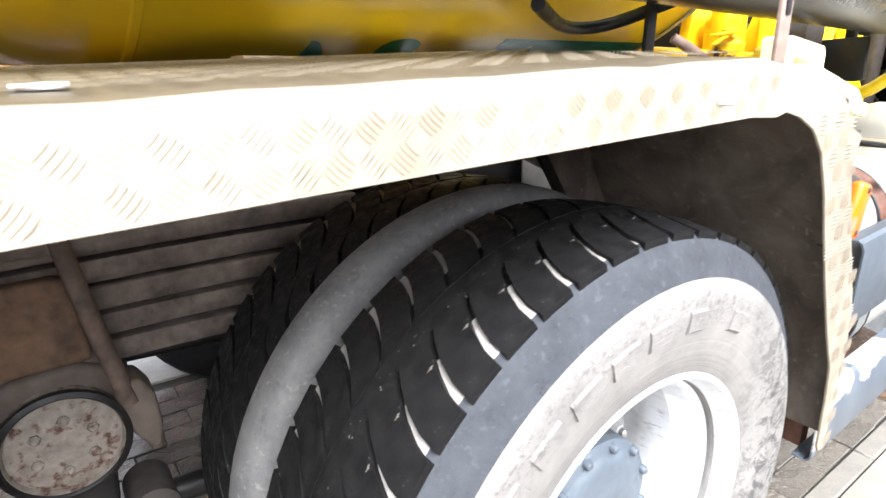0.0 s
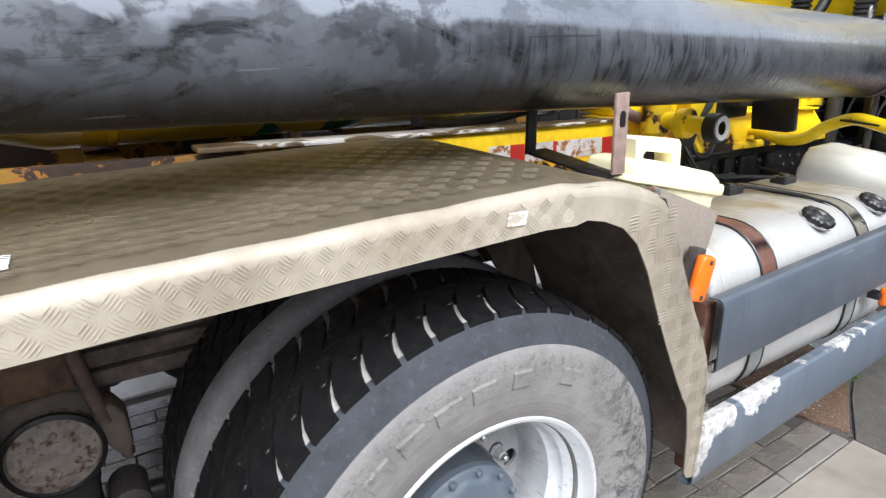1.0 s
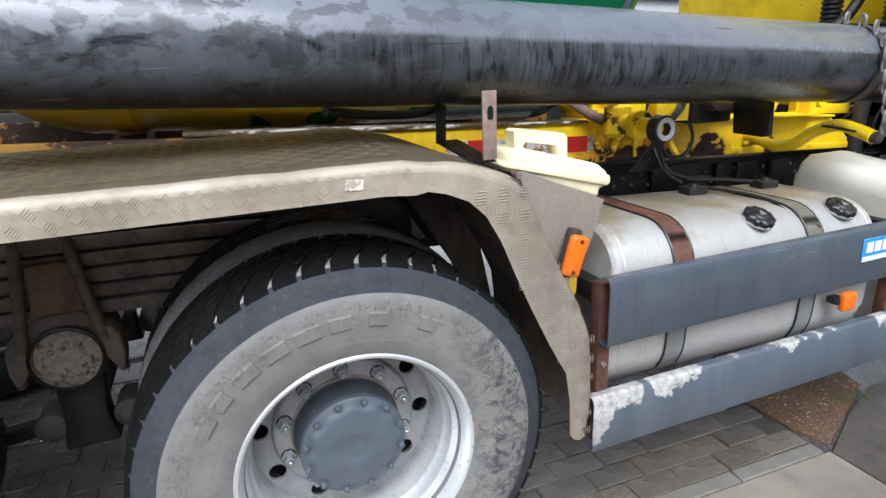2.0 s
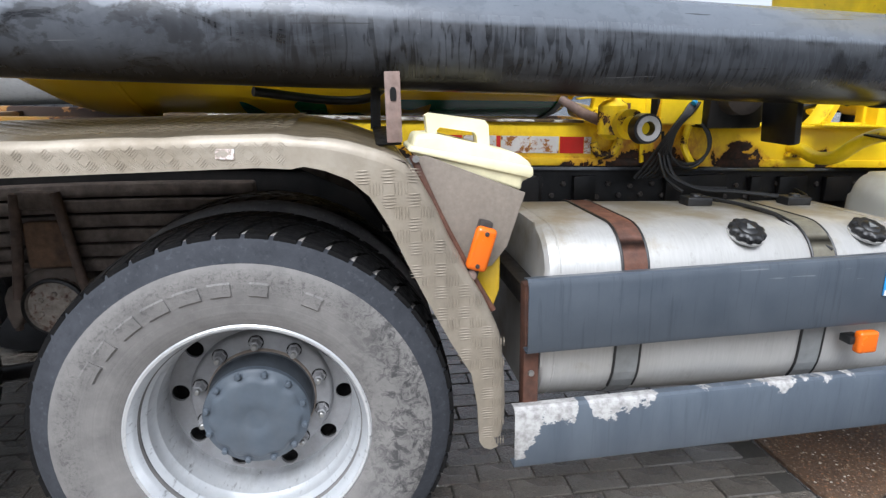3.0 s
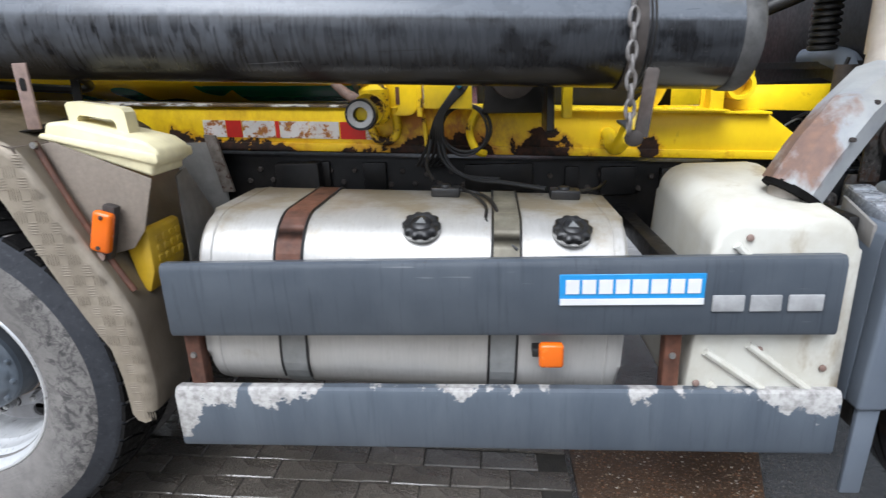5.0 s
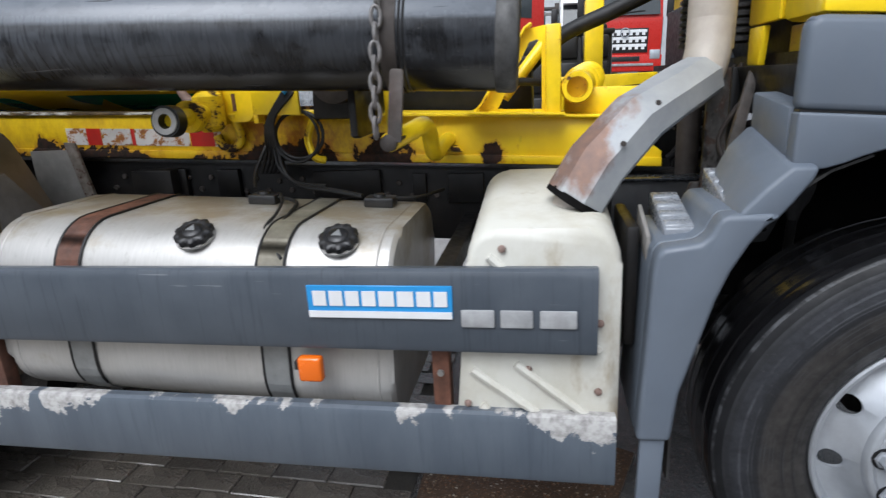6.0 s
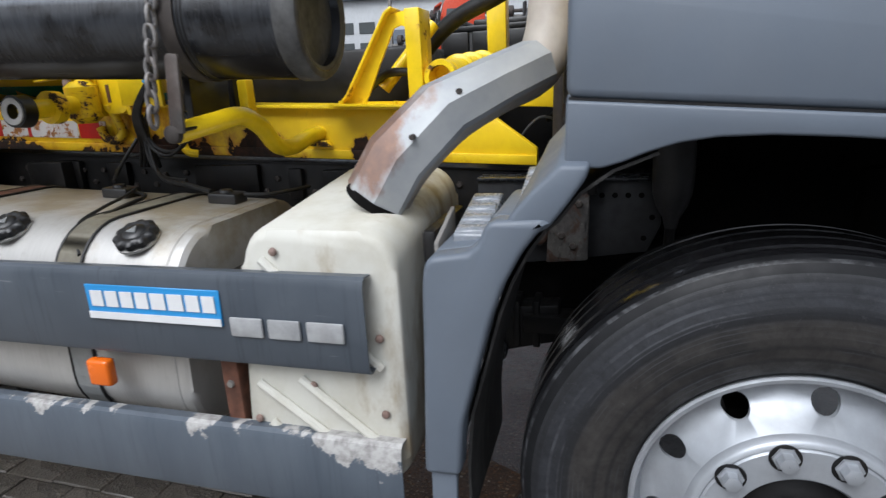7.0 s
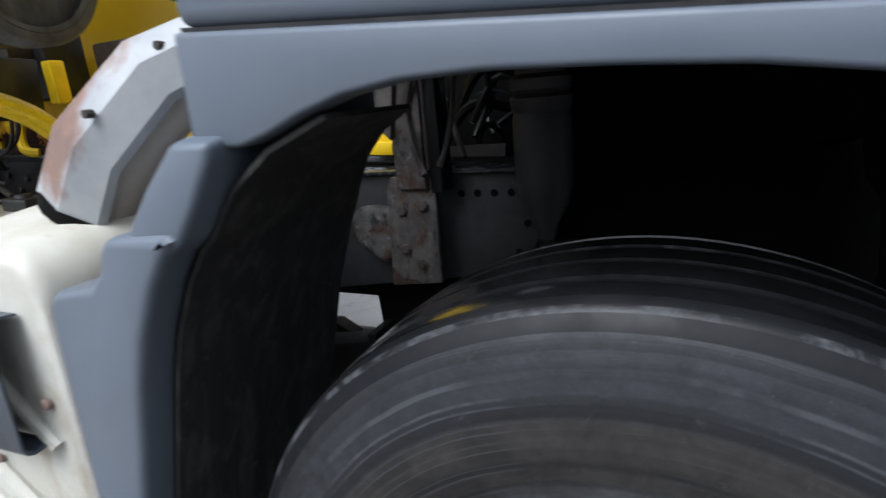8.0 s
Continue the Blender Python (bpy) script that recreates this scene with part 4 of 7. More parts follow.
def rear_wheel(cx, cz, full=True):
    w = empty("wheel", None, parent=truck)
    tagged(w, "dusty twin rear wheel with a deep silver rim")
    R = 0.556
    tyre("tyre", cx, 0.0, cz, R, 0.29, w, [m_wall_rear if full else m_wall, m_band, m_groove, m_wall, m_tread], "dusty grey tyre with coarse black tread")
    tyre("tyre", cx, 0.345, cz, R - 0.003, 0.29, w, [m_rubbed, m_rubbed, m_groove, m_wall, m_tread], "inner twin tyre with a rubbed grey shoulder")
    N = 50
    pitch = 2 * math.pi / N
    if full:
        a = mesh_of("tread_block", tread_block(0, 0, 0, R, 0.006, 0.132, 0.085, pitch), m_tread, 30)
        c = mesh_of("tread_block", tread_block(0, 0, 0, R, 0.284, 0.158, -0.085, pitch), m_tread, 30)
        for k in range(N):
            for me in (a, c):
                ob = new("tread_block", me)
                ob.parent = w
                ob.matrix_local = pose(cx, 0, cz, 0, 360 * (k + (0.5 if me is c else 0)) / N, 0)
    b = bmesh.new()
    for k in range(N):
        m = pose(cx, 0.345, cz, 0, 360 * k / N, 0)
        for y0, y1, l in ((0.074, 0.132, 0.085), (0.284, 0.158, -0.085)):
            own = tread_block(0, 0, 0, R, y0, y1, l, pitch)
            add(b, turn(own, m))
        if not full:
            add(b, turn(tread_block(0, 0, 0, R, 0.006, 0.132, 0.085, pitch), pose(cx, 0, cz, 0, 360 * k / N, 0)))
    tagged(part("tread", b, m_tread, w, smooth=30), kind="stuff")
    part("rubbed_shoulder", lathe([(0.335, R - 0.05), (0.340, R - 0.032), (0.350, R - 0.014), (0.366, R - 0.005), (0.392, R - 0.001), (0.416, R - 0.003), (0.422, R - 0.016)], (cx, 0, cz), "y", 96), m_rubbed, w, "shoulder of the inner tyre rubbed smooth and grey")
    for y in (0.0, 0.345):
        part("tread_rib", lathe([(0.122, R - 0.014), (0.124, R - 0.003), (0.145, R - 0.001), (0.167, R - 0.003), (0.169, R - 0.014)], (cx, y, cz), "y", 96), m_tread, w)
    # rim barrel, open to the outside
    prof = [(-0.010, 0.318), (-0.015, 0.313), (-0.013, 0.306), (0.000, 0.300), (0.010, 0.294), (0.056, 0.284), (0.060, 0.280), (0.064, 0.279), (0.098, 0.273), (0.102, 0.269), (0.106, 0.268),
            (0.136, 0.266), (0.142, 0.264), (0.176, 0.262), (0.186, 0.264), (0.206, 0.268), (0.232, 0.270), (0.236, 0.283), (0.05, 0.298), (0.01, 0.312)]
    part("rim", lathe(prof, (cx, 0, cz), "y", 96, None, None, True), m_rim_dusty, w, "silver painted rim barrel with brake dust")
    DY = -0.010
    part("disc", holed_ring(0.205, 0.270, 10, 0.2385, 0.0258, lambda r: 0.232, 0.010, (cx, DY, cz), radians(31), 8), m_silver_dull, w, "dusty silver wheel disc with round holes")
    part("bolt_plate", lathe([(0.234, 0.2065), (0.214, 0.205), (0.205, 0.201), (0.201, 0.194), (0.201, 0.140), (0.25, 0.140), (0.246, 0.2065)], (cx, DY, cz), "y", 80, None, None, True), m_silver_dull, w, "raised silver bolt plate")
    part("backing", lathe(disc_end([(0.30, 0.27), (0.32, 0.27)]), (cx, DY, cz), "y", 48), m_chassis, w)
    part("hub_sleeve", lathe(disc_end([(0.24, 0.158), (0.196, 0.157), (0.190, 0.153), (0.188, 0.149), (0.108, 0.146), (0.104, 0.143), (0.10, 0.125)]), (cx, DY, cz), "y", 64, None, [1, 1, 1, 0, 0, 0, 0, 0]), [m_drum, m_dust_steel], w, "dark grey hub drum with a dusty collar")
    b = lathe(disc_end([(0.112, 0.1465), (0.096, 0.1455), (0.090, 0.140), (0.088, 0.127), (0.083, 0.122), (0.079, 0.117), (0.076, 0.108), (0.075, 0.066), (0.075, 0.044), (0.079, 0.034), (0.080, 0.026), (0.080, 0.010)]), (0, 0, 0), "y", 96)
    for v in b.verts:
        r = math.hypot(v.co.x, v.co.z)
        if 0.10 < r < 0.1275:
            k = 1 + 0.032 * math.cos(12 * math.atan2(v.co.z, v.co.x))
            v.co.x *= k
            v.co.z *= k
    part("hub_cap", turn(b, Matrix.Translation((cx, DY, cz))), m_hub, w, "blue-grey scalloped hub cap")
    for k in range(12):
        t = 2 * math.pi * (k + 0.5) / 12
        part("hub_bolt", lathe(disc_end([(0.094, 0.0085), (0.080, 0.0085), (0.077, 0.006)]), (cx + 0.1345 * math.cos(t), DY, cz + 0.1345 * math.sin(t)), "y", 8), m_hub, w)
    for k in range(10):
        t = radians(126 + 36 * k)
        x, z = cx + 0.178 * math.cos(t), cz + 0.178 * math.sin(t)
        # black ring paints the shade of the nut's recess
        part("recess_shade_ring", lathe([(0.2005, 0.022), (0.1985, 0.022), (0.1985, 0.015), (0.2005, 0.015)], (x, DY, z), "y", 16, None, None, True), m_chassis, w)
        hexbolt(x, 0.200 + DY, z, 0.0150, 0.030, w, m_silver_dull)
        part("stud", lathe(disc_end([(0.172, 0.009), (0.158, 0.009), (0.155, 0.006)]), (x, DY, z), "y", 10), m_bolt, w)
    for k, (a0, a1) in enumerate(((150, 143), (140, 134), (130, 122), (119, 111), (108, 100), (97, 90), (84, 78), (66, 60))):
        own = bmesh.new()
        n4 = 6
        grid = [[own.verts.new((cx + r * math.cos(radians(a0 + (a1 - a0) * i / n4)), y, cz + r * math.sin(radians(a0 + (a1 - a0) * i / n4)))) for r, y in ((0.396, -0.0270), (0.401, -0.0332), (0.431, -0.0346), (0.436, -0.0296))] for i in range(n4 + 1)]
        for p_, q_ in zip(grid, grid[1:]):
            for i in range(3):
                own.faces.new((p_[i], p_[i + 1], q_[i + 1], q_[i]))
        own.faces.new(grid[0])
        own.faces.new(grid[-1][::-1])
        part("raised_bar", own, m_wall_rear if full else m_wall, w)
    return w


rear_wheel(0.0, 0.50)
rear_wheel(-1.49, 0.535, False)

# front wheel
FX, FY, FZ = 3.355, 0.08, 0.382
fw = empty("wheel", None, parent=truck)
tagged(fw, "front steering wheel with a silver rim and brown-dusted tyre")
R = 0.545
prof = [(0.05, 0.288), (0.012, 0.305), (-0.012, 0.325), (-0.028, 0.37), (-0.034, 0.42), (-0.030, 0.46), (-0.022, 0.488), (-0.012, 0.514), (-0.003, 0.530), (0.003, 0.536), (0.016, 0.541),
        (0.052, R - 0.003), (0.055, R - 0.014), (0.063, R - 0.014), (0.066, R - 0.001), (0.108, R), (0.111, R - 0.014), (0.119, R - 0.014), (0.122, R), (0.162, R), (0.165, R - 0.014), (0.173, R - 0.014),
        (0.176, R), (0.216, R - 0.002), (0.219, R - 0.014), (0.227, R - 0.014), (0.230, R - 0.003), (0.272, 0.536), (0.29, 0.50), (0.31, 0.43), (0.29, 0.32), (0.26, 0.29)]
ids = [0] * 7 + [1, 3, 1] + [2] * 19 + [1] * 3
part("tyre", lathe(prof, (FX, FY, FZ), "y", 128, None, ids, True), [m_wall_front, m_band_front, m_wet_rubber, m_scuffed_edge], fw, "wet black ribbed tyre with brown dusted wall")
prof = [(-0.002, 0.310), (-0.008, 0.306), (-0.006, 0.298), (0.012, 0.293), (0.02, 0.289), (0.028, 0.286), (0.034, 0.283), (0.20, 0.275), (0.25, 0.28), (0.06, 0.295), (0.03, 0.305)]
part("rim", lathe(prof, (FX, FY, FZ), "y", 96, None, None, True), m_silver, fw, "silver painted rim")


def front_disc(r):
    if r > 0.280:
        return 0.034
    if r > 0.205:
        return 0.034 - 0.06 * ((0.280 - r) / 0.075) ** 2.0
    return -0.026


part("disc", holed_ring(0.205, 0.284, 10, 0.252, 0.0255, front_disc, 0.010, (FX, FY, FZ), radians(81.2), 8), m_silver, fw, "silver wheel disc with round hand holes")
part("flange", lathe([(-0.026, 0.2055), (-0.040, 0.200), (-0.044, 0.196), (-0.046, 0.188), (-0.042, 0.184), (-0.046, 0.180), (-0.046, 0.122), (-0.038, 0.116), (0.02, 0.114), (0.02, 0.20), (-0.01, 0.2055)], (FX, FY, FZ), "y", 96, None, None, True), m_silver, fw, "raised silver bolt flange")
part("hub", lathe(disc_end([(0.05, 0.113), (-0.005, 0.110), (-0.012, 0.10), (-0.018, 0.072), (-0.022, 0.066), (-0.022, 0.05)]), (FX, FY, FZ), "y", 48), m_chassis, fw, "dark greasy hub centre")
for k in range(10):
    t = 2 * math.pi * k / 10 + radians(103.5)
    # the dark of each nut's recess, painted as a black ring
    part("recess_shade_ring", lathe([(-0.045, 0.0285), (-0.0475, 0.0285), (-0.0475, 0.018), (-0.045, 0.018)], (FX + 0.1675 * math.cos(t), FY, FZ + 0.1675 * math.sin(t)), "y", 20, None, None, True), m_chassis, fw)
    hexbolt(FX + 0.1675 * math.cos(t), FY - 0.046, FZ + 0.1675 * math.sin(t), 0.0175, 0.026, fw, m_silver)

# chassis
chassis = empty("chassis_frame", None, parent=truck)
tagged(chassis, "black grimy ladder chassis")
sx = lambda x, z: z - 0.045 * (x - 1.0)
b = slab([(-2.8, sx(-2.8, 0.76)), (4.2, sx(4.2, 0.80)), (4.2, sx(4.2, 1.045)), (-2.8, sx(-2.8, 1.065))], "y", 0.765, 0.785, 0.003)
slab([(-2.8, sx(-2.8, 1.05)), (4.2, sx(4.2, 1.045)), (4.2, sx(4.2, 1.055)), (-2.8, sx(-2.8, 1.062))], "y", 0.765, 0.86, 0.002, b)
part("frame_rail", b, m_chassis, chassis)
part("frame_rail", turn(slab([(-2.8, sx(-2.8, 0.76)), (4.2, sx(4.2, 0.80)), (4.2, sx(4.2, 1.045)), (-2.8, sx(-2.8, 1.065))], "y", 1.60, 1.62, 0.003), Matrix()), m_chassis, chassis)
for x in (-1.6, 0.7, 2.2, 3.0, 3.9):
    part("crossmember", box(x, x + 0.08, 0.78, 1.61, sx(x, 0.82), sx(x, 0.98), 0.005), m_chassis, chassis)
rng = random.Random(11)
for k in range(46):
    x = 0.70 + 0.047 * k
    z = sx(x, 1.0 if k % 2 else 0.955) + rng.uniform(-0.006, 0.006)
    part("frame_bolt", lathe(disc_end([(0, 0.011), (-0.008, 0.011), (-0.010, 0.008)]), (x, 0.765, z), "y", 6), m_dark_steel, chassis, smooth=20)
for x, wd in ((0.98, 0.05), (1.16, 0.09), (1.55, 0.26), (1.93, 0.05), (2.06, 0.13), (2.28, 0.12)):
    part("mounting_plate", box(x, x + wd, 0.74, 0.764, sx(x, 0.93), sx(x, 1.035), 0.004), m_chassis, chassis)

# yellow subframe beam with a bevelled front end
zt = lambda x: 1.255 - 0.047 * (x - 0.8)
subframe = empty("subframe", None, parent=truck)
tagged(subframe, "yellow painted subframe with rust and peeling paint")
b = slab([(0.15, zt(0.15) - 0.165), (2.785, zt(2.785) - 0.165), (2.785, zt(2.785) - 0.115), (2.63, zt(2.63) - 0.005), (0.15, zt(0.15))], "y", 0.725, 0.76, 0.004)
part("beam", b, m_yellow_worn, subframe, "yellow side beam, rusted along its lower edge")
b = slab([(-2.8, zt(-2.8) - 0.165), (0.149, zt(0.149) - 0.165), (0.149, zt(0.149) - 0.012), (-2.8, zt(-2.8) - 0.03)], "y", 0.735, 0.77, 0.004)
part("rear_beam", b, m_yellow_shade_dirt, subframe, "dirty yellow beam under the vessel, its shade put into the colour")
b = slab([(0.15, zt(0.15) - 0.165), (2.785, zt(2.785) - 0.165), (2.785, zt(2.785) - 0.135), (0.15, zt(0.15) - 0.135)], "y", 0.717, 0.726, 0.003)
part("flange", b, m_yellow_worn, subframe)
b = slab([(1.18, zt(1.18) - 0.002), (2.63, zt(2.63) - 0.006), (2.63, zt(2.63) + 0.004), (1.18, zt(1.18) + 0.008)], "y", 0.70, 0.92, 0.003)
part("top_plate", b, m_yellow, subframe)
b = slab([(-0.32, zt(-0.32) - 0.010), (1.179, zt(1.179) - 0.002), (1.179, zt(1.179) + 0.008), (-0.32, zt(-0.32) + 0.004)], "y", 0.712, 0.80, 0.003)
part("wet_flange", b, m_wet_flange, subframe, "wet flange on top of the beam with pale reflections painted on")
for x0, x1, m in ((0.56, 0.648, m_tape), (0.65, 0.71, m_red), (0.713, 0.84, m_tape), (0.842, 0.856, m_red), (0.858, 0.97, m_tape), (0.972, 1.085, m_tape), (1.09, 1.185, m_red), (1.187, 1.215, m_tape)):
    part("marking_tape", slab([(x0, zt(x0) - 0.118), (x1, zt(x1) - 0.118), (x1, zt(x1) - 0.055), (x0, zt(x0) - 0.055)], "y", 0.7225, 0.7255), m, subframe, "red reflective tape" if m is m_red else "scuffed white reflective tape")

b = slab([(-2.8, zt(-2.8) - 0.165), (1.55, zt(1.55) - 0.165), (1.55, zt(1.55) - 0.01), (-2.8, zt(-2.8) - 0.02)], "y", 1.62, 1.66, 0.004)
part("far_beam", b, m_yellow_shade_dirt, subframe, "far beam in the same dirty, shade-darkened yellow")
for x in (-1.3, -0.55, 0.15):
    part("cross_beam", box(x, x + 0.09, 0.77, 1.62, zt(x) - 0.14, zt(x) - 0.04, 0.004), m_yellow_shade_dirt, subframe)

# vessel on top
vessel = empty("vessel", None, parent=truck)
tagged(vessel, "yellow cylindrical vacuum vessel with green livery")
VZ, VR = 2.135, 0.865
prof = [(-1.25, 0.001), (-1.2, 0.3), (-1.08, 0.55), (-0.9, 0.74), (-0.72, VR - 0.03), (-0.6, VR), (-0.46, VR), (-0.455, VR + 0.004), (-0.44, VR + 0.004), (-0.435, VR), (1.17, VR), (1.21, VR - 0.012), (1.25, VR - 0.05), (1.31, VR - 0.2), (1.36, VR - 0.45), (1.375, 0.001)]
b = lathe(prof, (0, 1.22, 0), "x", 96)
turn(b, Matrix.Translation((0, 0, VZ)) @ Matrix.Rotation(radians(2.0), 4, "Y"))
part("shell", b, m_vessel, vessel)
b = lathe([(1.150, VR + 0.002), (1.150, VR + 0.006), (1.172, VR + 0.006), (1.172, VR + 0.002)], (0, 1.22, 0), "x", 96, None, None, True)
turn(b, Matrix.Translation((0, 0, VZ)) @ Matrix.Rotation(radians(2.0), 4, "Y"))
part("rim_band", b, m_galv, vessel)

# mudguard of chequer plate
mg = empty("mudguard", None, parent=truck)
tagged(mg, "dirty aluminium chequer plate mudguard over the rear wheels")
TOP = [(-2.4, 1.283), (0.12, 1.284), (0.25, 1.274), (0.33, 1.252), (0.445, 1.212), (0.495, 1.11), (0.56, 0.965), (0.625, 0.85), (0.668, 0.75), (0.680, 0.64), (0.682, 0.50), (0.672, 0.44)]
INN = [(-2.4, 1.207), (0.10, 1.208), (0.17, 1.202), (0.20, 1.207), (0.245, 1.196), (0.30, 1.172), (0.345, 1.13), (0.385, 1.06), (0.425, 0.965), (0.477, 0.851), (0.534, 0.735), (0.585, 0.643), (0.600, 0.553), (0.606, 0.435), (0.618, 0.415), (0.638, 0.407), (0.658, 0.415)]
FOLD = 0.026


def edge_line(pts, step=0.03):
    """The outline in short steps, eased at its bends."""
    out = []
    for (x0, z0), (x1, z1) in zip(pts, pts[1:]):
        m = max(1, round(min(math.hypot(x1 - x0, z1 - z0), 1.0) / step))
        out += [Vector((x0 + (x1 - x0) * i / m, z0 + (z1 - z0) * i / m)) for i in range(m)]
    out.append(Vector(pts[-1]))
    for _ in range(3):
        out = [out[0]] + [(p + q * 2 + r) / 4 for p, q, r in zip(out, out[1:], out[2:])] + [out[-1]]
    return out


LINE = edge_line(TOP)
SIDE = []
for i, p in enumerate(LINE):
    d = (LINE[min(i + 1, len(LINE) - 1)] - LINE[max(i - 1, 0)]).normalized()
    SIDE.append(Vector((-d.y, d.x)))
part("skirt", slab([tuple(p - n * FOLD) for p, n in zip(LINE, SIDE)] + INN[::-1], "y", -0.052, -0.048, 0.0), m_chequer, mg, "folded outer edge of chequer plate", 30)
b = bmesh.new()
rows = []
for p, n in zip(LINE, SIDE):
    dent = 0.004 * noise.noise(Vector((p.x * 9, p.y * 9, 3.0))) + (0.006 * math.exp(-((p.x - 0.20) / 0.035) ** 2))
    row = []
    for k in range(6):
        a = radians(90 * k / 5)
        q = p - n * (FOLD * (1 - math.sin(a)) + dent * math.sin(a))
        row.append(b.verts.new((q.x, -0.052 + FOLD * (1 - math.cos(a)), q.y)))
    rise = 0.022 * min(1.0, max(0.0, (0.42 - p.x) / 0.3))
    for y, f in ((0.15, 0.35), (0.35, 0.7), (0.57, 1.0)):
        row.append(b.verts.new((p.x, y, p.y + rise * f)))
    rows.append(row)
for p, q in zip(rows, rows[1:]):
    for i in range(len(p) - 1):
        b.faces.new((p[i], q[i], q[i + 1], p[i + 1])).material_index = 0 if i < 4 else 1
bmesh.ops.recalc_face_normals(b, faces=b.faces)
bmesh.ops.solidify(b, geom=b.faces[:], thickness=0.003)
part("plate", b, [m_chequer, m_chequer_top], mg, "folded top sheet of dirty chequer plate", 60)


b = bmesh.new()
rows = []
for k, (x, z) in enumerate(TOP):
    dx, dz = (0.0, -0.010) if x < 0.2 else ((-0.006, -0.010) if x < 0.44 else (-0.010, -0.004))
    rows.append([b.verts.new((x + dx, y, z + dz + (0.016 if x < 0.2 and y > 0.1 else 0.0))) for y in (-0.044, 0.15, 0.35, 0.558)])
for p, q in zip(rows, rows[1:]):
    for i in range(3):
        b.faces.new((p[i], q[i], q[i + 1], p[i + 1]))
bmesh.ops.recalc_face_normals(b, faces=b.faces)
bmesh.ops.solidify(b, geom=b.faces[:], thickness=0.002)
part("underside", b, m_mud, mg, "muddy underside of the mudguard", 30)


def tread_bars(bm, o, u, v, n, nu, nv, cell, rng, skip=None, dirt=None, height=0.0008):
    """Chequer pattern: cells of five short raised bars, turned by turns. dirt: chances of a shade-and-grime sliver."""
    o, u, v, n = Vector(o), Vector(u).normalized(), Vector(v).normalized(), Vector(n).normalized()
    for i in range(nu):
        for j in range(nv):
            c = o + u * cell * (i + 0.5) + v * cell * (j + 0.5)
            if skip and skip(c):
                continue
            s = 1 if (i + j) % 2 else -1
            d, e = (u + v * s).normalized(), (v - u * s).normalized()
            for k in range(5):
                p = c + e * (k - 2) * cell * 0.175
                h = cell * (0.50 - 0.05 * abs(k - 2))
                wd, up = cell * 0.045, n * height
                q = [bm.verts.new(p - d * h), bm.verts.new(p + e * wd), bm.verts.new(p + d * h), bm.verts.new(p - e * wd), bm.verts.new(p + d * h * 0.55 + up), bm.verts.new(p - d * h * 0.55 + up)]
                for tri in ((0, 1, 5), (1, 4, 5), (1, 2, 4), (2, 3, 4), (3, 5, 4), (3, 0, 5)):
                    bm.faces.new([q[t] for t in tri])
                # dark sliver below a bar paints its shade together with caught grime
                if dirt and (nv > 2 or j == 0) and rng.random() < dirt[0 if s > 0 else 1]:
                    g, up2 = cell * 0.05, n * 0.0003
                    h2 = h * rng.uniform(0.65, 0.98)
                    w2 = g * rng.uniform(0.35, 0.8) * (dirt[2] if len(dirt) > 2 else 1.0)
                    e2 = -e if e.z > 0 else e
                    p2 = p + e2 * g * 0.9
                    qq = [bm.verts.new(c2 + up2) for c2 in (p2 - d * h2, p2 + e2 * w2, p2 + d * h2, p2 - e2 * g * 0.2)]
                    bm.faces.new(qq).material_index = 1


part("inner_wall", slab([(-0.25, 1.29), (0.25, 1.265), (0.44, 1.205), (0.615, 0.85), (0.66, 0.62), (0.56, 0.60), (0.50, 0.80), (0.38, 1.0), (0.1, 1.14), (-0.25, 1.16)], "y", 0.560, 0.568, 0.002), m_mud, mg, "muddy inner side of the mudguard")
part("inner_seam", slab([(0.18, 1.26), (0.21, 1.26), (0.44, 0.90), (0.41, 0.90)], "y", 0.545, 0.560, 0.002), m_chassis, mg)
b = bmesh.new()
rng = random.Random(3)
tread_bars(b, (-2.0, 0.0, 1.2905), (1, 0, 0), (0, 1, 0.026), (0, 0, 1), 62, 16, 0.035, rng, None, None, 0.0006)
tagged(part("top_pattern", b, m_chequer_top, mg, "raised chequer bars", 0), kind="stuff")
b = bmesh.new()
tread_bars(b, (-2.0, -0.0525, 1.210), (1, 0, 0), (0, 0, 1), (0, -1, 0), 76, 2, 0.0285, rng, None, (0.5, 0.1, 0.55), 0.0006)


def off_leg(c):
    lo = np.interp(c.z, [p[1] for p in INN[::-1]][2:], [p[0] for p in INN[::-1]][2:])
    hi = np.interp(c.z, [p[1] for p in TOP[::-1]], [p[0] for p in TOP[::-1]])
    return not (lo + 0.012 < c.x < hi - 0.012 and 0.43 < c.z < 1.205)


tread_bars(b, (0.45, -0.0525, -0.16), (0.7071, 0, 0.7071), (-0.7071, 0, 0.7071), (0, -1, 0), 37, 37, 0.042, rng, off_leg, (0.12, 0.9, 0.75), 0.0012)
tagged(part("tread_pattern", b, [m_chequer, m_shade_grime], mg, "raised chequer bars", 0), kind="stuff")
part("badge", slab([(0.01, 1.232), (0.05, 1.229), (0.052, 1.252), (0.012, 1.254)], "y", -0.0555, -0.0525), m_sticker, mg, "small scratched white sticker")
part("sticker", slab([(-0.69, 0.04), (-0.655, 0.04), (-0.655, 0.095), (-0.69, 0.095)], "z", 1.2895, 1.2925), m_white, mg, "small white sticker")

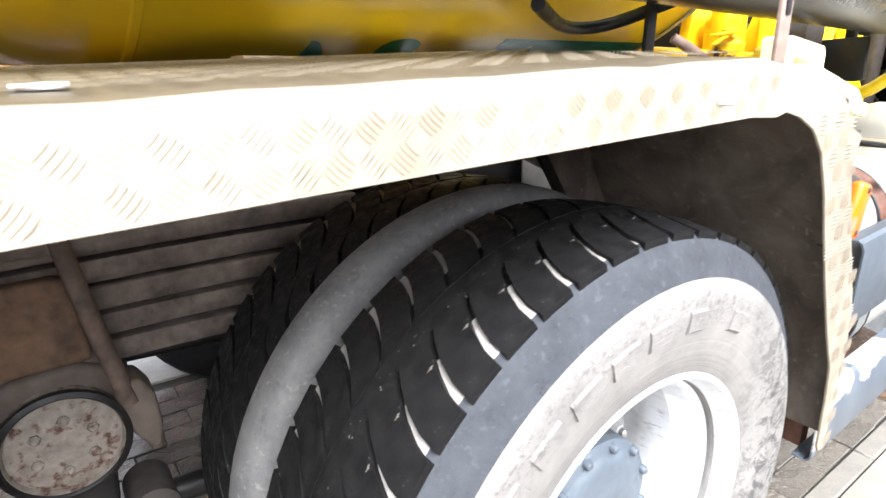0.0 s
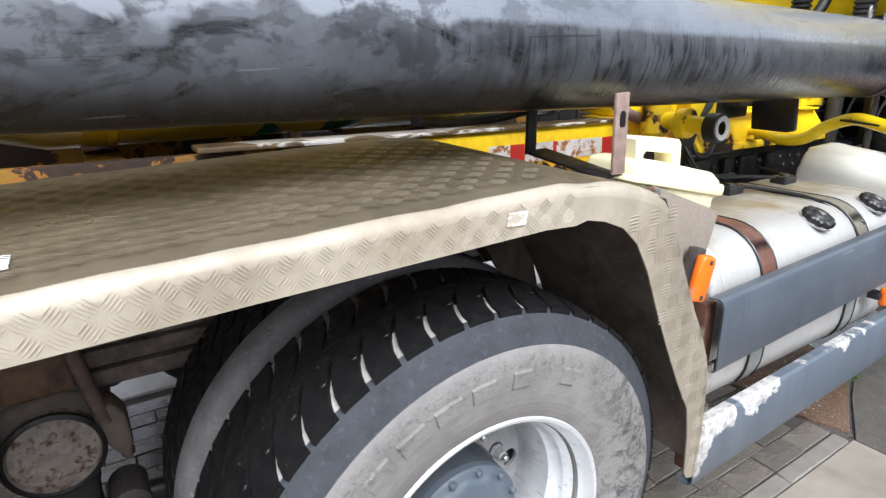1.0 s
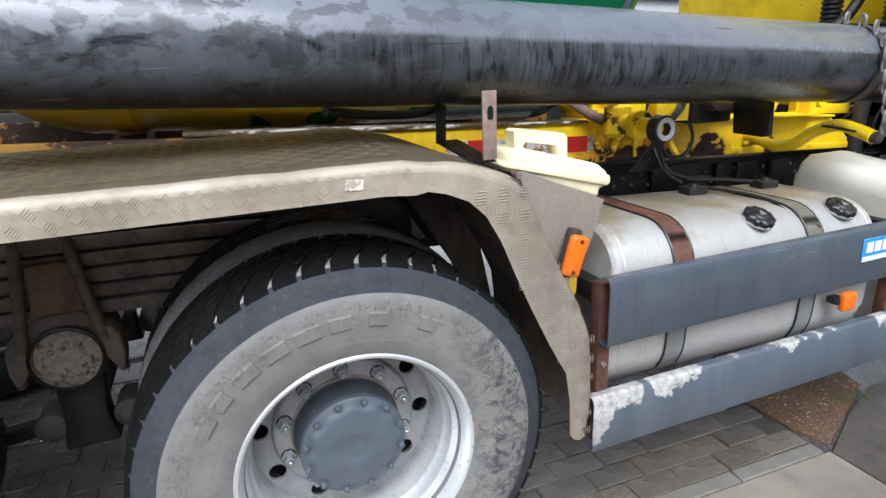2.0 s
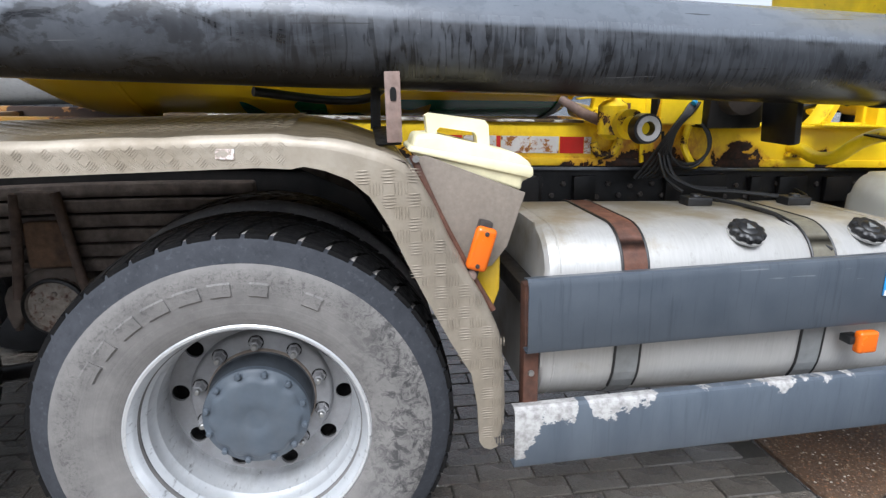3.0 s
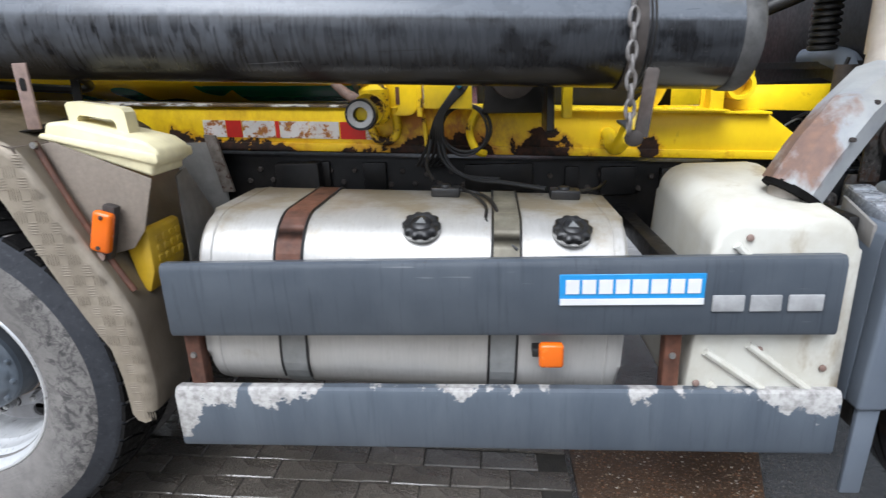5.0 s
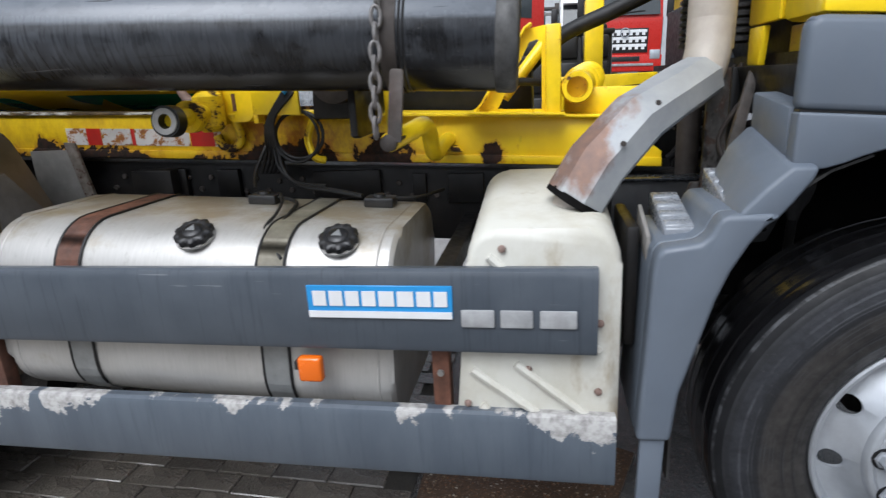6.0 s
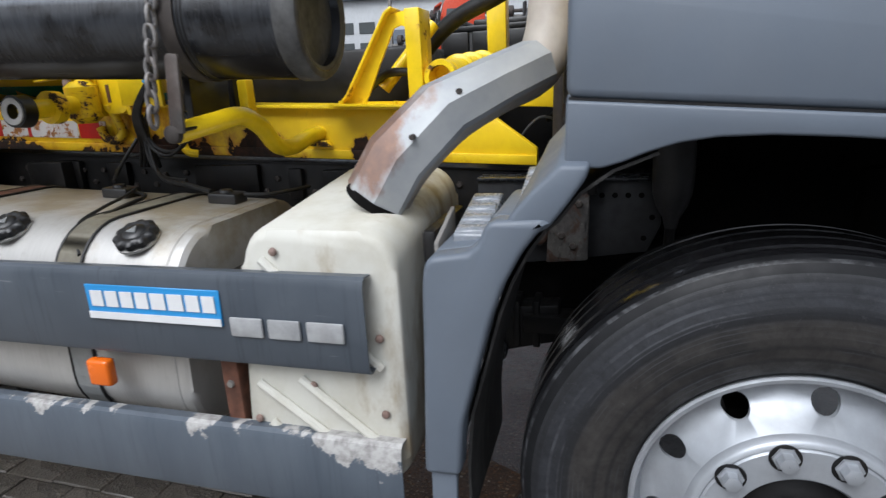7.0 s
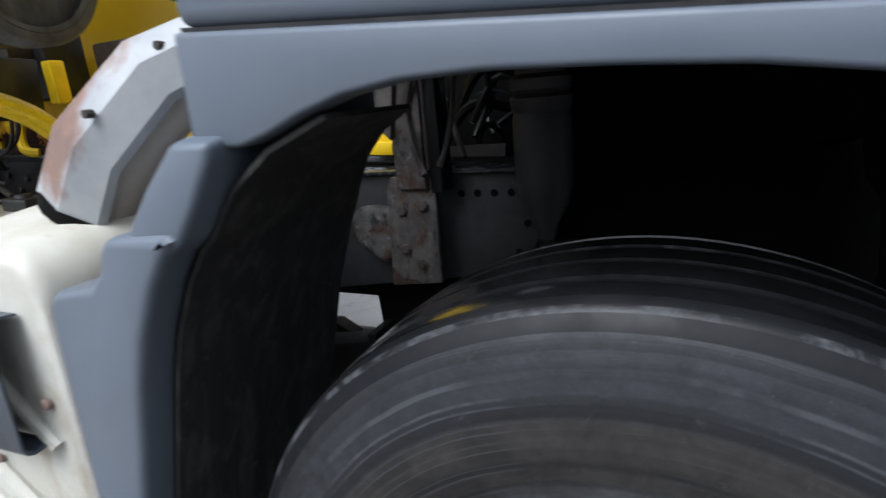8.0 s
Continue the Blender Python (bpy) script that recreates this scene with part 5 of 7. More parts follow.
# support bracket for the pipe on the mudguard
br = empty("pipe_bracket", None, parent=truck)
tagged(br, "rusty flat steel cradle standing on the mudguard")
b = slab([(0.398, 1.243), (0.437, 1.243), (0.437, 1.415), (0.398, 1.415)], "y", 0.068, 0.076, 0.002)
part("outer_plate", b, m_rustpale, br, "pale rusty flat bar with a slotted hole")
part("slot", slab([(0.412, 1.345), (0.424, 1.345), (0.426, 1.352), (0.426, 1.372), (0.421, 1.378), (0.414, 1.378), (0.410, 1.370), (0.410, 1.352)], "y", 0.0655, 0.0695), m_chassis, br)
part("inner_plate", slab([(0.365, 1.262), (0.395, 1.262), (0.40, 1.42), (0.372, 1.42)], "y", 0.31, 0.32, 0.002), m_chassis, br, "dark flat bar")
part("base_bar", slab([(0.068, 1.240), (0.075, 1.236), (0.32, 1.262), (0.32, 1.270)], "x", 0.37, 0.435, 0.001), m_chassis, br)

# chock holder, reflector
hold = empty("chock_holder", None, parent=truck)
tagged(hold, "grimy folded steel holder for wheel chocks")
part("plate", slab([(0.458, 1.206), (0.49, 1.213), (0.748, 1.107), (0.70, 0.965), (0.66, 0.915), (0.60, 0.90), (0.565, 0.925)], "y", 0.028, 0.034, 0.002), m_holder, hold, "dusty brown plate")
part("rod", tube([(0.455, 0.012, 1.215), (0.52, 0.005, 1.06), (0.60, 0.0, 0.90), (0.655, 0.0, 0.80)], 0.009), m_rusty, hold, "rusty edge rod")
part("bolt", lathe(disc_end([(0, 0.009), (-0.008, 0.009)]), (0.462, 0.004, 1.208), "y", 8), m_bolt, hold)
part("back_plate", slab([(0.235, 1.08), (0.29, 1.10), (0.44, 0.915), (0.46, 0.80), (0.235, 0.80)], "x", 0.694, 0.701, 0.002), m_galv_dust, hold, "grey dusty flap plate")
part("back_edge", slab([(0.575, 1.16), (0.62, 1.155), (0.665, 0.94), (0.62, 0.94)], "y", 0.680, 0.695, 0.002), m_cap_dust, hold, "pale dusty edge strip")
part("side_wall", slab([(0.40, 1.13), (0.585, 1.13), (0.63, 0.94), (0.63, 0.86), (0.40, 0.86)], "y", 0.697, 0.703, 0.002), m_galv_dust, hold, "grey dusty side wall")
refl = empty("side_reflector", None, parent=truck)
tagged(refl, "orange side marker on a bracket")
M = pose(0.618, -0.012, 0.978, 0, 17, 0)
part("lens", turn(box(-0.028, 0.028, -0.028, 0.0, -0.058, 0.058, 0.012, 3), M), m_orange, refl, "orange plastic lens")
for z in (-0.043, 0.043):
    part("lens_screw", turn(lathe(disc_end([(-0.024, 0.006), (-0.030, 0.006), (-0.031, 0.003)]), (0, 0, z), "y", 10), M), m_dark_steel, refl)
part("mount", turn(box(-0.018, 0.018, 0, 0.03, -0.085, 0.07, 0.006), M), m_dark_steel, refl, "grimy mounting strip")
part("mount_tab", turn(lathe(disc_end([(-0.006, 0.014), (-0.012, 0.014), (-0.013, 0.006)]), (-0.004, 0, -0.074), "y", 12), M), m_rustpale, refl)


# fuel tank
tank = empty("fuel_tank", None, parent=truck)
tagged(tank, "brushed aluminium fuel tank with straps and two caps")


def tank_outline(grow=0.0, n=8):
    y0, y1, z0, z1, r = 0.05 - grow, 0.66 + grow, 0.43 - grow, 0.975 + grow, 0.15 + grow
    out = []
    for cy, cz, a0 in ((y1 - r, z1 - r, 0), (y0 + r, z1 - r, 90), (y0 + r, z0 + r, 180), (y1 - r, z0 + r, 270)):
        for k in range(n + 1):
            t = radians(a0 + 90 * k / n)
            out.append((cy + r * math.cos(t), cz + r * math.sin(t)))
    return out


b = slab(tank_outline(), "x", 0.82, 2.02)
edge = [e for e in b.edges if abs(e.verts[0].co.x - e.verts[1].co.x) < 1e-6]
bmesh.ops.bevel(b, geom=edge, offset=0.028, segments=3, affect="EDGES", profile=0.6)
part("body", b, m_alu, tank, "", 32)


for x in (0.862, 1.978):
    part("weld_bead", tube([(x, y, z) for y, z in tank_outline(-0.001) + tank_outline(-0.001)[:1]], 0.0035, 6, None, 1), m_alu, tank)


def strap(x, wd, mats, label):
    bm = bmesh.new()
    o, i = tank_outline(0.005), tank_outline(0.0005)
    for a, c in zip(range(len(o)), list(range(1, len(o))) + [0]):
        q = [bm.verts.new((xx, *p)) for xx in (x, x + wd) for p in (o[a], o[c], i[c], i[a])]
        top = (o[a][1] + o[c][1]) / 2 > 0.86
        for f in ((0, 1, 5, 4), (1, 2, 6, 5), (3, 0, 4, 7), (0, 3, 2, 1), (4, 5, 6, 7)):
            bm.faces.new([q[k] for k in f]).material_index = 0 if top else 1
    bmesh.ops.remove_doubles(bm, verts=bm.verts, dist=1e-5)
    s = part("strap", bm, mats, tank, label, 32)
    return s


strap(1.05, 0.072, [m_rusty, m_galv], "steel strap, rusty brown over the top")
strap(1.655, 0.072, [m_strap_dust, m_galv], "dull grey steel strap, dusty over the top")
for xx in (1.046, 1.124, 1.651, 1.729):
    bm = tube([(xx, y, z) for y, z in tank_outline(0.004)[:22]], 0.004, 6, None, 1)
    part("strap_rubber", bm, m_black, tank)
for x in (1.454, 1.868):
    t = radians(35)
    at = Vector((x, 0.20 - 0.15 * math.sin(t), 0.825 + 0.15 * math.cos(t)))
    b = lathe(disc_end([(0.0, 0.060), (0.006, 0.060)]), (0, 0, 0), "z", 32)
    m = Matrix.Translation(at) @ Matrix.Rotation(t * 0.75, 4, "X")
    part("neck", turn(b, m @ Matrix.Diagonal((0.9, 0.9, 1, 1))), m_alu, tank)
    b = lathe(disc_end([(0.008, 0.052), (0.012, 0.058), (0.030, 0.058), (0.036, 0.053), (0.040, 0.045), (0.037, 0.032), (0.043, 0.026), (0.044, 0.010)]), (0, 0, 0), "z", 80)
    for v in b.verts:
        r = math.hypot(v.co.x, v.co.y)
        if r > 0.05:
            k = 1 + 0.055 * math.tanh(3 * math.cos(10 * math.atan2(v.co.y, v.co.x)))
            v.co.x *= k
            v.co.y *= k
    part("cap", turn(b, m @ Matrix.Diagonal((0.88, 0.88, 0.75, 1))), m_black, tank, "black ribbed plastic filler cap")
    part("cap_mark", turn(slab([(-0.014, -0.010), (0.014, -0.010), (0.0, 0.015)], "z", 0.0325, 0.0355), m), m_galv, tank, "grey lock flap")
for x in (1.495, 1.885):
    b = box(x - 0.045, x + 0.05, 0.42, 0.485, 0.974, 1.006, 0.006)
    lathe(disc_end([(1.006, 0.02), (1.014, 0.018)]), (x, 0.45, 0), "z", 16, b)
    part("level_sender", b, m_black, tank, "black plastic sender head")

# it hangs along the sloping frame
tank.matrix_basis = Matrix.Translation((1.05, 0, 0.9)) @ Matrix.Rotation(0.045, 4, "Y") @ Matrix.Translation((-1.05, 0, -0.9))

# side guard
guard = empty("side_guard", None, parent=truck)
tagged(guard, "blue-grey two-rail side guard with peeling paint")


def rail(x0, x1, z0, z1, y, m, label, slant=0.0):
    """A folded sheet rail with rounded lips turned inwards."""
    sec = [(y + 0.045, z1 - 0.004), (y + 0.016, z1), (y + 0.006, z1 - 0.006), (y, z1 - 0.022), (y, z0 + 0.016), (y + 0.006, z0 + 0.004), (y + 0.016, z0), (y + 0.045, z0 + 0.003),
           (y + 0.045, z0 + 0.007), (y + 0.017, z0 + 0.004), (y + 0.008, z0 + 0.010), (y + 0.004, z0 + 0.018), (y + 0.004, z1 - 0.022), (y + 0.009, z1 - 0.010), (y + 0.017, z1 - 0.004), (y + 0.045, z1 - 0.008)]
    b = slab(sec, "x", x0, x1)
    return part("rail", b, m, guard, label, 30)


rail(0.748, 2.522, 0.664, 0.880, -0.020, m_rail, "wide blue-grey upper rail")
rail(0.718, 2.572, 0.300, 0.495, -0.012, m_rail_flaked, "lower rail with paint peeled to white")
for x, m in ((0.752, m_rusty), (2.115, m_rusty)):
    part("post", box(x, x + 0.045, 0.030, 0.075, 0.31, 0.85, 0.004), m, guard, "rusty upright")
    part("arm", box(x, x + 0.05, 0.07, 0.76, 0.78, 0.84, 0.004), m_chassis, guard)
    part("rivet", lathe(disc_end([(0, 0.010), (-0.006, 0.008)]), (x + 0.022, 0.029, 0.585), "y", 10), m_bolt, guard)
sign = part("sign", box(1.822, 2.186, -0.0245, -0.0205, 0.758, 0.842, 0.0015, 1), m_blue, guard, "blue and white maker's plate")
part("sign_band", box(1.824, 2.184, -0.0275, -0.025, 0.759, 0.776), m_white, guard)
for x0, x1 in ((1.838, 1.872), (1.880, 1.914), (1.922, 1.956), (1.964, 1.998), (2.006, 2.044), (2.052, 2.092), (2.100, 2.134), (2.142, 2.174)):
    part("bar", box(x0, x1, -0.0275, -0.025, 0.790, 0.828), m_white, guard)
for k, (x0, x1) in enumerate(((2.205, 2.285), (2.298, 2.375), (2.390, 2.475))):
    part("badge_bar", box(x0, x1, -0.028, -0.0205, 0.738, 0.783, 0.004), m_letter, guard, "worn silver badge block")
am = part("side_marker", box(1.772, 1.838, -0.030, 0.0, 0.575, 0.645, 0.010, 3), m_orange, guard, "orange side marker lamp")
part("socket", box(1.755, 1.80, -0.012, 0.03, 0.60, 0.625, 0.004), m_black, guard)

# silencer cover
sil = empty("silencer", None, parent=truck)
tagged(sil, "cream silencer box with stained cover and steel outlet")


def rounded(x0, x1, z0, z1, r, n=5):
    out = []
    for cx, cz, a0 in ((x1 - r, z1 - r, 0), (x0 + r, z1 - r, 90), (x0 + r, z0 + r, 180), (x1 - r, z0 + r, 270)):
        for k in range(n + 1):
            t = radians(a0 + 90 * k / n)
            out.append((cx + r * math.cos(t), cz + r * math.sin(t)))
    return out


b = slab(rounded(2.175, 2.578, 0.36, 0.965, 0.085, 7), "y", 0.030, 0.56)
edge = [e for e in b.edges if abs(e.verts[0].co.y - e.verts[1].co.y) < 1e-6]
bmesh.ops.bevel(b, geom=edge, offset=0.024, segments=5, affect="EDGES", profile=0.5)
for v in b.verts:
    if v.co.z > 0.8:
        v.co.z += 0.06 * min(1.0, max(0.0, (v.co.y - 0.05) / 0.20)) ** 0.7
        v.co.x += 0.04 * (2.578 - v.co.x) / 0.4
part("cover", b, m_cover, sil, "", 70)
for p, q in (((2.27, 0.90), (2.53, 0.66)), ((2.22, 0.60), (2.50, 0.40)), ((2.33, 0.62), (2.52, 0.47)), ((2.24, 0.50), (2.32, 0.42))):
    part("rib", tube([(p[0], 0.024, p[1]), ((p[0] + q[0]) / 2, 0.022, (p[1] + q[1]) / 2), (q[0], 0.024, q[1])], 0.011, 8), m_cover, sil)
for x, z in ((2.302, 0.918), (2.531, 0.732), (2.36, 0.605), (2.205, 0.503), (2.53, 0.55)):
    part("screw", lathe(disc_end([(0.034, 0.010), (0.029, 0.009), (0.027, 0.006)]), (x, -0.008, z), "y", 10), m_rustpale, sil)

# exhaust with heat shield
ex = empty("exhaust", None, parent=truck)
tagged(ex, "exhaust stack rising from the silencer behind a rusty heat shield")
AX = [Vector(p) for p in ((2.478, 0.215, 1.000), (2.530, 0.225, 1.085), (2.625, 0.275, 1.185), (2.720, 0.355, 1.246), (2.806, 0.442, 1.288))]
b = bmesh.new()
rings = []
for i, p in enumerate(AX):
    d = (AX[min(i + 1, 4)] - AX[max(i - 1, 0)]).normalized()
    side = Vector((0.72, -0.69, 0)) if i > 2 else Vector((0.55, -0.83, 0.0))
    side = (side - d * side.dot(d)).normalized()
    up = d.cross(side).normalized()
    if up.z < 0:
        up = -up
    r = 0.078
    sec = [(-0.55, -0.9), (-1.0, -0.1), (-0.85, 0.6), (-0.2, 1.0), (0.45, 0.95), (0.98, 0.30), (1.0, -0.45), (0.9, -0.6)]
    low = (1.0, 1.0, 0.9, 0.66, 0.6)[i]
    out = [p + side * a * r + up * (c if c < 0 else c * low) * r for a, c in sec]
    rings.append([b.verts.new(q) for q in out])
for p, q in zip(rings, rings[1:]):
    for k in range(len(p) - 1):
        b.faces.new((p[k], p[k + 1], q[k + 1], q[k]))
bmesh.ops.recalc_face_normals(b, faces=b.faces)
bmesh.ops.solidify(b, geom=b.faces[:], thickness=0.005)
part("heat_shield", b, m_shield, ex, "folded shield, rust-brown on its lower end", 24)
part("elbow", tube([(2.48, 0.225, 0.95), *[tuple(p + Vector((0.005, 0.01, -0.022))) for p in AX], (2.842, 0.480, 1.335), (2.852, 0.500, 1.42)], 0.060, 20), m_stack, ex, "dusty beige exhaust elbow")
# black ring fills the dark gap at the shield's foot
part("clamp", tube([(2.474, 0.212, 0.985), (2.485, 0.213, 1.002)], 0.080, 24, None, 1), m_void, ex)
part("upright_pipe", tube([(2.852, 0.502, 1.35), (2.856, 0.508, 1.6), (2.862, 0.515, 2.6)], 0.062, 24), m_stack, ex, "dusty beige exhaust stack")
for i, (x, y, z) in enumerate(((2.588, 0.133, 1.139), (2.676, 0.206, 1.227))):
    part("screw", lathe(disc_end([(0.020, 0.0065), (0.006, 0.0065)]), (x, y + 0.014, z), "y", 8), m_dark_steel, ex)

# cab: lower panel with arch, mudguard, steps
cab = empty("cab", None, parent=truck)
tagged(cab, "grey and yellow lorry cab above the front wheel")
cz = lambda x, z: z - 0.085 * (x - 2.91)
ARCH = [(2.912, 1.092), (2.925, 1.086), (2.975, 1.086), (3.01, 1.096), (3.05, 1.112), (3.10, 1.127), (3.16, 1.135), (3.24, 1.136), (3.34, 1.130), (3.44, 1.121), (3.52, 1.108), (3.62, 1.075), (3.72, 1.02), (3.80, 0.93), (3.86, 0.80), (3.90, 0.62), (3.92, 0.45), (4.40, 0.42)]
low = slab(ARCH + [(4.40, cz(4.4, 1.2045)), (2.914, 1.2045)], "y", 0.030, 0.075, 0.006, None, 3)
part("side_panel", low, m_cab_grey, cab, "grey lower cab panel with a wheel arch", 40)
up = slab([(2.914, 1.2075), (4.40, cz(4.4, 1.2075)), (4.40, cz(4.4, 1.392)), (2.935, 1.392), (2.915, 1.378)], "y", 0.034, 0.085, 0.018, None, 3)
part("upper_panel", up, m_cab_grey, cab, "grey panel above the seam", 40)


part("seam", slab([(2.918, 1.203), (4.39, cz(4.39, 1.203)), (4.39, cz(4.39, 1.209)), (2.918, 1.209)], "y", 0.040, 0.07), m_black, cab)
part("cab_shell", slab([(3.12, 1.372), (4.40, 1.30), (4.60, 1.5), (4.45, 2.6), (3.3, 2.7), (3.12, 2.6)], "y", 0.36, 2.35, 0.02), m_yellow, cab, "yellow cab bodywork")
part("cab_skin", slab([(2.985, 1.40), (4.40, 1.30), (4.60, 1.5), (4.45, 2.6), (3.3, 2.7), (2.985, 2.6)], "y", 0.085, 0.38, 0.02), m_yellow, cab, "yellow outer side of the cab")
# added black panel: makes the space behind the cab read as dark
part("cab_backdrop", box(3.06, 3.11, 0.30, 2.2, 1.19, 1.60, 0.01), m_chassis, cab, "black panel added as a dark backdrop under the cab")
part("cab_lip", slab([(2.945, 1.396), (4.40, 1.272), (4.40, 1.40), (2.945, 1.425)], "y", 0.050, 0.09, 0.004), m_yellow, cab)

part("corner_post", slab([(0.515, 1.300), (0.605, 1.302), (0.605, 1.404), (0.495, 1.404)], "x", 2.984, 3.004, 0.005), m_yellow, cab, "yellow lower end of the cab corner")
part("corner_plate", slab([(0.385, 1.409), (0.61, 1.409), (0.61, 2.6), (0.385, 2.6)], "x", 2.982, 3.004, 0.006), m_yellow, cab, "yellow rear corner of the cab")
part("inner_sill", slab([(0.10, 1.325), (0.50, 1.328), (0.50, 1.398), (0.10, 1.396)], "x", 3.055, 3.070, 0.004), m_yellow, cab, "shaded yellow inner sill")
part("rear_panel", slab([(0.078, 1.09), (0.30, 1.10), (0.305, 1.238), (0.078, 1.212)], "x", 2.912, 2.990, 0.006), m_cab_grey, cab, "grey inner return of the panel")
part("cab_floor", box(3.02, 4.4, 0.085, 2.3, 1.30, 1.33), m_chassis, cab)

fm = empty("front_mudguard", None, parent=truck)
tagged(fm, "grey plastic front mudguard with ribbed step")
L = [(2.620, 0.432), (2.634, 0.70), (2.640, 0.86), (2.646, 0.905), (2.660, 0.924)]
Rr = [(2.700, 0.434), (2.712, 0.563), (2.747, 0.690), (2.777, 0.800), (2.803, 0.870), (2.838, 0.935), (2.867, 0.974), (2.890, 0.993)]
LEDGE = [(2.735, 0.934), (2.756, 0.952), (2.768, 0.984), (2.782, 0.997), (2.880, 1.002)]
b = slab(L + LEDGE + Rr[::-1], "y", -0.003, 0.062, 0.013, None, 4)
part("skirt", b, m_cab_grey, fm, "grey outer skirt", 50)
b = slab(L + LEDGE + [(x - 0.028, z - 0.010) for x, z in Rr[::-1]], "y", 0.058, 0.325, 0.006, None, 2)
part("step_base", b, m_cab_grey, fm, "grey base under the steps", 40)
b = slab([(2.800, 0.975), (2.815, 1.005), (2.855, 1.050), (2.905, 1.098), (2.958, 1.096), (2.950, 1.070), (2.915, 1.020), (2.888, 0.985), (2.86, 0.968)], "y", 0.004, 0.30, 0.010, None, 3)
for v in b.verts:
    v.co.z += 0.060 * min(1.0, max(0.0, (v.co.y - 0.04) / 0.26)) * min(1.0, max(0.0, (v.co.z - 1.0) / 0.06))
part("shoulder", b, m_cab_grey, fm, "grey sloping top of the mudguard", 60)
part("gap_plate", slab([(0.10, 0.86), (0.25, 0.90), (0.25, 0.972), (0.10, 0.925)], "x", 2.640, 2.650, 0.002), m_galv_dust, fm, "dusty grey plate beside the steps")
for x0, x1, z0, z1, n_rib in ((2.680, 2.752, 0.944, 0.990, 4), (2.812, 2.850, 1.000, 1.052, 4)):
    part("step_plate", slab([(0.105, z0), (0.325, z1), (0.325, z1 - 0.05), (0.105, z0 - 0.05)], "x", x0, x1, 0.006), m_step, fm, "pale worn step plate")
    for k in range(n_rib):
        u = (k + 0.5) / n_rib
        y, z = 0.105 + 0.22 * u, z0 + (z1 - z0) * u
        part("step_rib", slab([(y - 0.020, z - 0.008), (y - 0.017, z + 0.001), (y + 0.014, z + 0.006), (y + 0.019, z - 0.004)], "x", x0 + 0.004, x1 - 0.004, 0.002, None, 1), m_step, fm)
path = [(2.700, 0.30)] + Rr + [(2.93, 1.045), (2.985, 1.085), (3.06, 1.115), (3.16, 1.137), (3.36, 1.142), (3.56, 1.11), (3.72, 1.02), (3.83, 0.88), (3.88, 0.7)]
b = bmesh.new()
rows = [[b.verts.new((x + 0.012, y, z - 0.008)) for y in (0.046, 0.04 + w_ * 0.5, 0.04 + w_)] for (x, z), w_ in zip(path[:12], (0.40, 0.40, 0.40, 0.40, 0.40, 0.40, 0.38, 0.36, 0.33, 0.30, 0.26, 0.20))]
for p, q in zip(rows, rows[1:]):
    for i in range(2):
        b.faces.new((p[i], q[i], q[i + 1], p[i + 1]))
bmesh.ops.recalc_face_normals(b, faces=b.faces)
bmesh.ops.solidify(b, geom=b.faces[:], thickness=0.006)
part("liner", b, m_liner, fm, "dark muddy wheel arch liner", 30)
for y in (0.14, 0.24):
    part("liner_seam", tube([(x + 0.002, y, z) for x, z in path[:7]], 0.006, 6, None, 2), m_liner, fm)
part("flap", slab([(2.632, 0.44), (2.69, 0.44), (2.68, 0.16), (2.625, 0.16)], "y", 0.010, 0.028, 0.004), m_cab_grey, fm, "grey lower flap")
part("inner_liner", slab([(2.95, 1.30), (4.3, 1.24), (4.3, 1.16), (3.7, 1.17), (3.3, 1.21), (2.98, 1.17)], "y", 0.10, 0.70, 0.004), m_chassis, fm)

# intake and clutter behind the cab
it = empty("air_intake", None, parent=truck)
tagged(it, "black corrugated intake hose and grey elbow behind the cab")
prof = []
for k in range(30):
    prof += [(1.37 + 0.024 * k, 0.040), (1.376 + 0.024 * k, 0.052), (1.386 + 0.024 * k, 0.052)]
part("bellows_hose", lathe(disc_end(prof), (2.985, 0.73, 0), "z", 24), m_bellows, it, "black corrugated hose")
part("bellows_hose", lathe(disc_end(prof), (2.93, 1.02, 0), "z", 24), m_black, it, "black corrugated hose")
part("elbow", tube([(3.01, 0.93, 1.16), (3.012, 0.95, 1.27), (3.03, 1.02, 1.325), (3.06, 1.20, 1.345), (3.08, 1.42, 1.345)], 0.044, 16), m_cab_grey, it, "grey elbow")


part("column", tube([(2.866, 0.735, 0.96), (2.866, 0.735, 1.12), (2.870, 0.735, 1.32)], 0.036, 16), m_dark_steel, it, "grimy upright pipe")
part("bracket", slab([(2.90, 1.08), (2.93, 1.05), (2.965, 1.26), (2.945, 1.29)], "y", 0.44, 0.46, 0.004), m_stay, it)
rng = random.Random(31)
for k in range(7):
    y = 0.5 + 0.07 * k
    part("line", tube([(2.96, y, 0.98 + rng.uniform(0, 0.1)), (2.93 + rng.uniform(-0.03, 0.05), y + 0.05, 1.10), (2.99, y + 0.02, 1.25 + rng.uniform(-0.05, 0.1))], 0.007, 8), rng.choice([m_black, m_galv, m_dark_steel]), it)

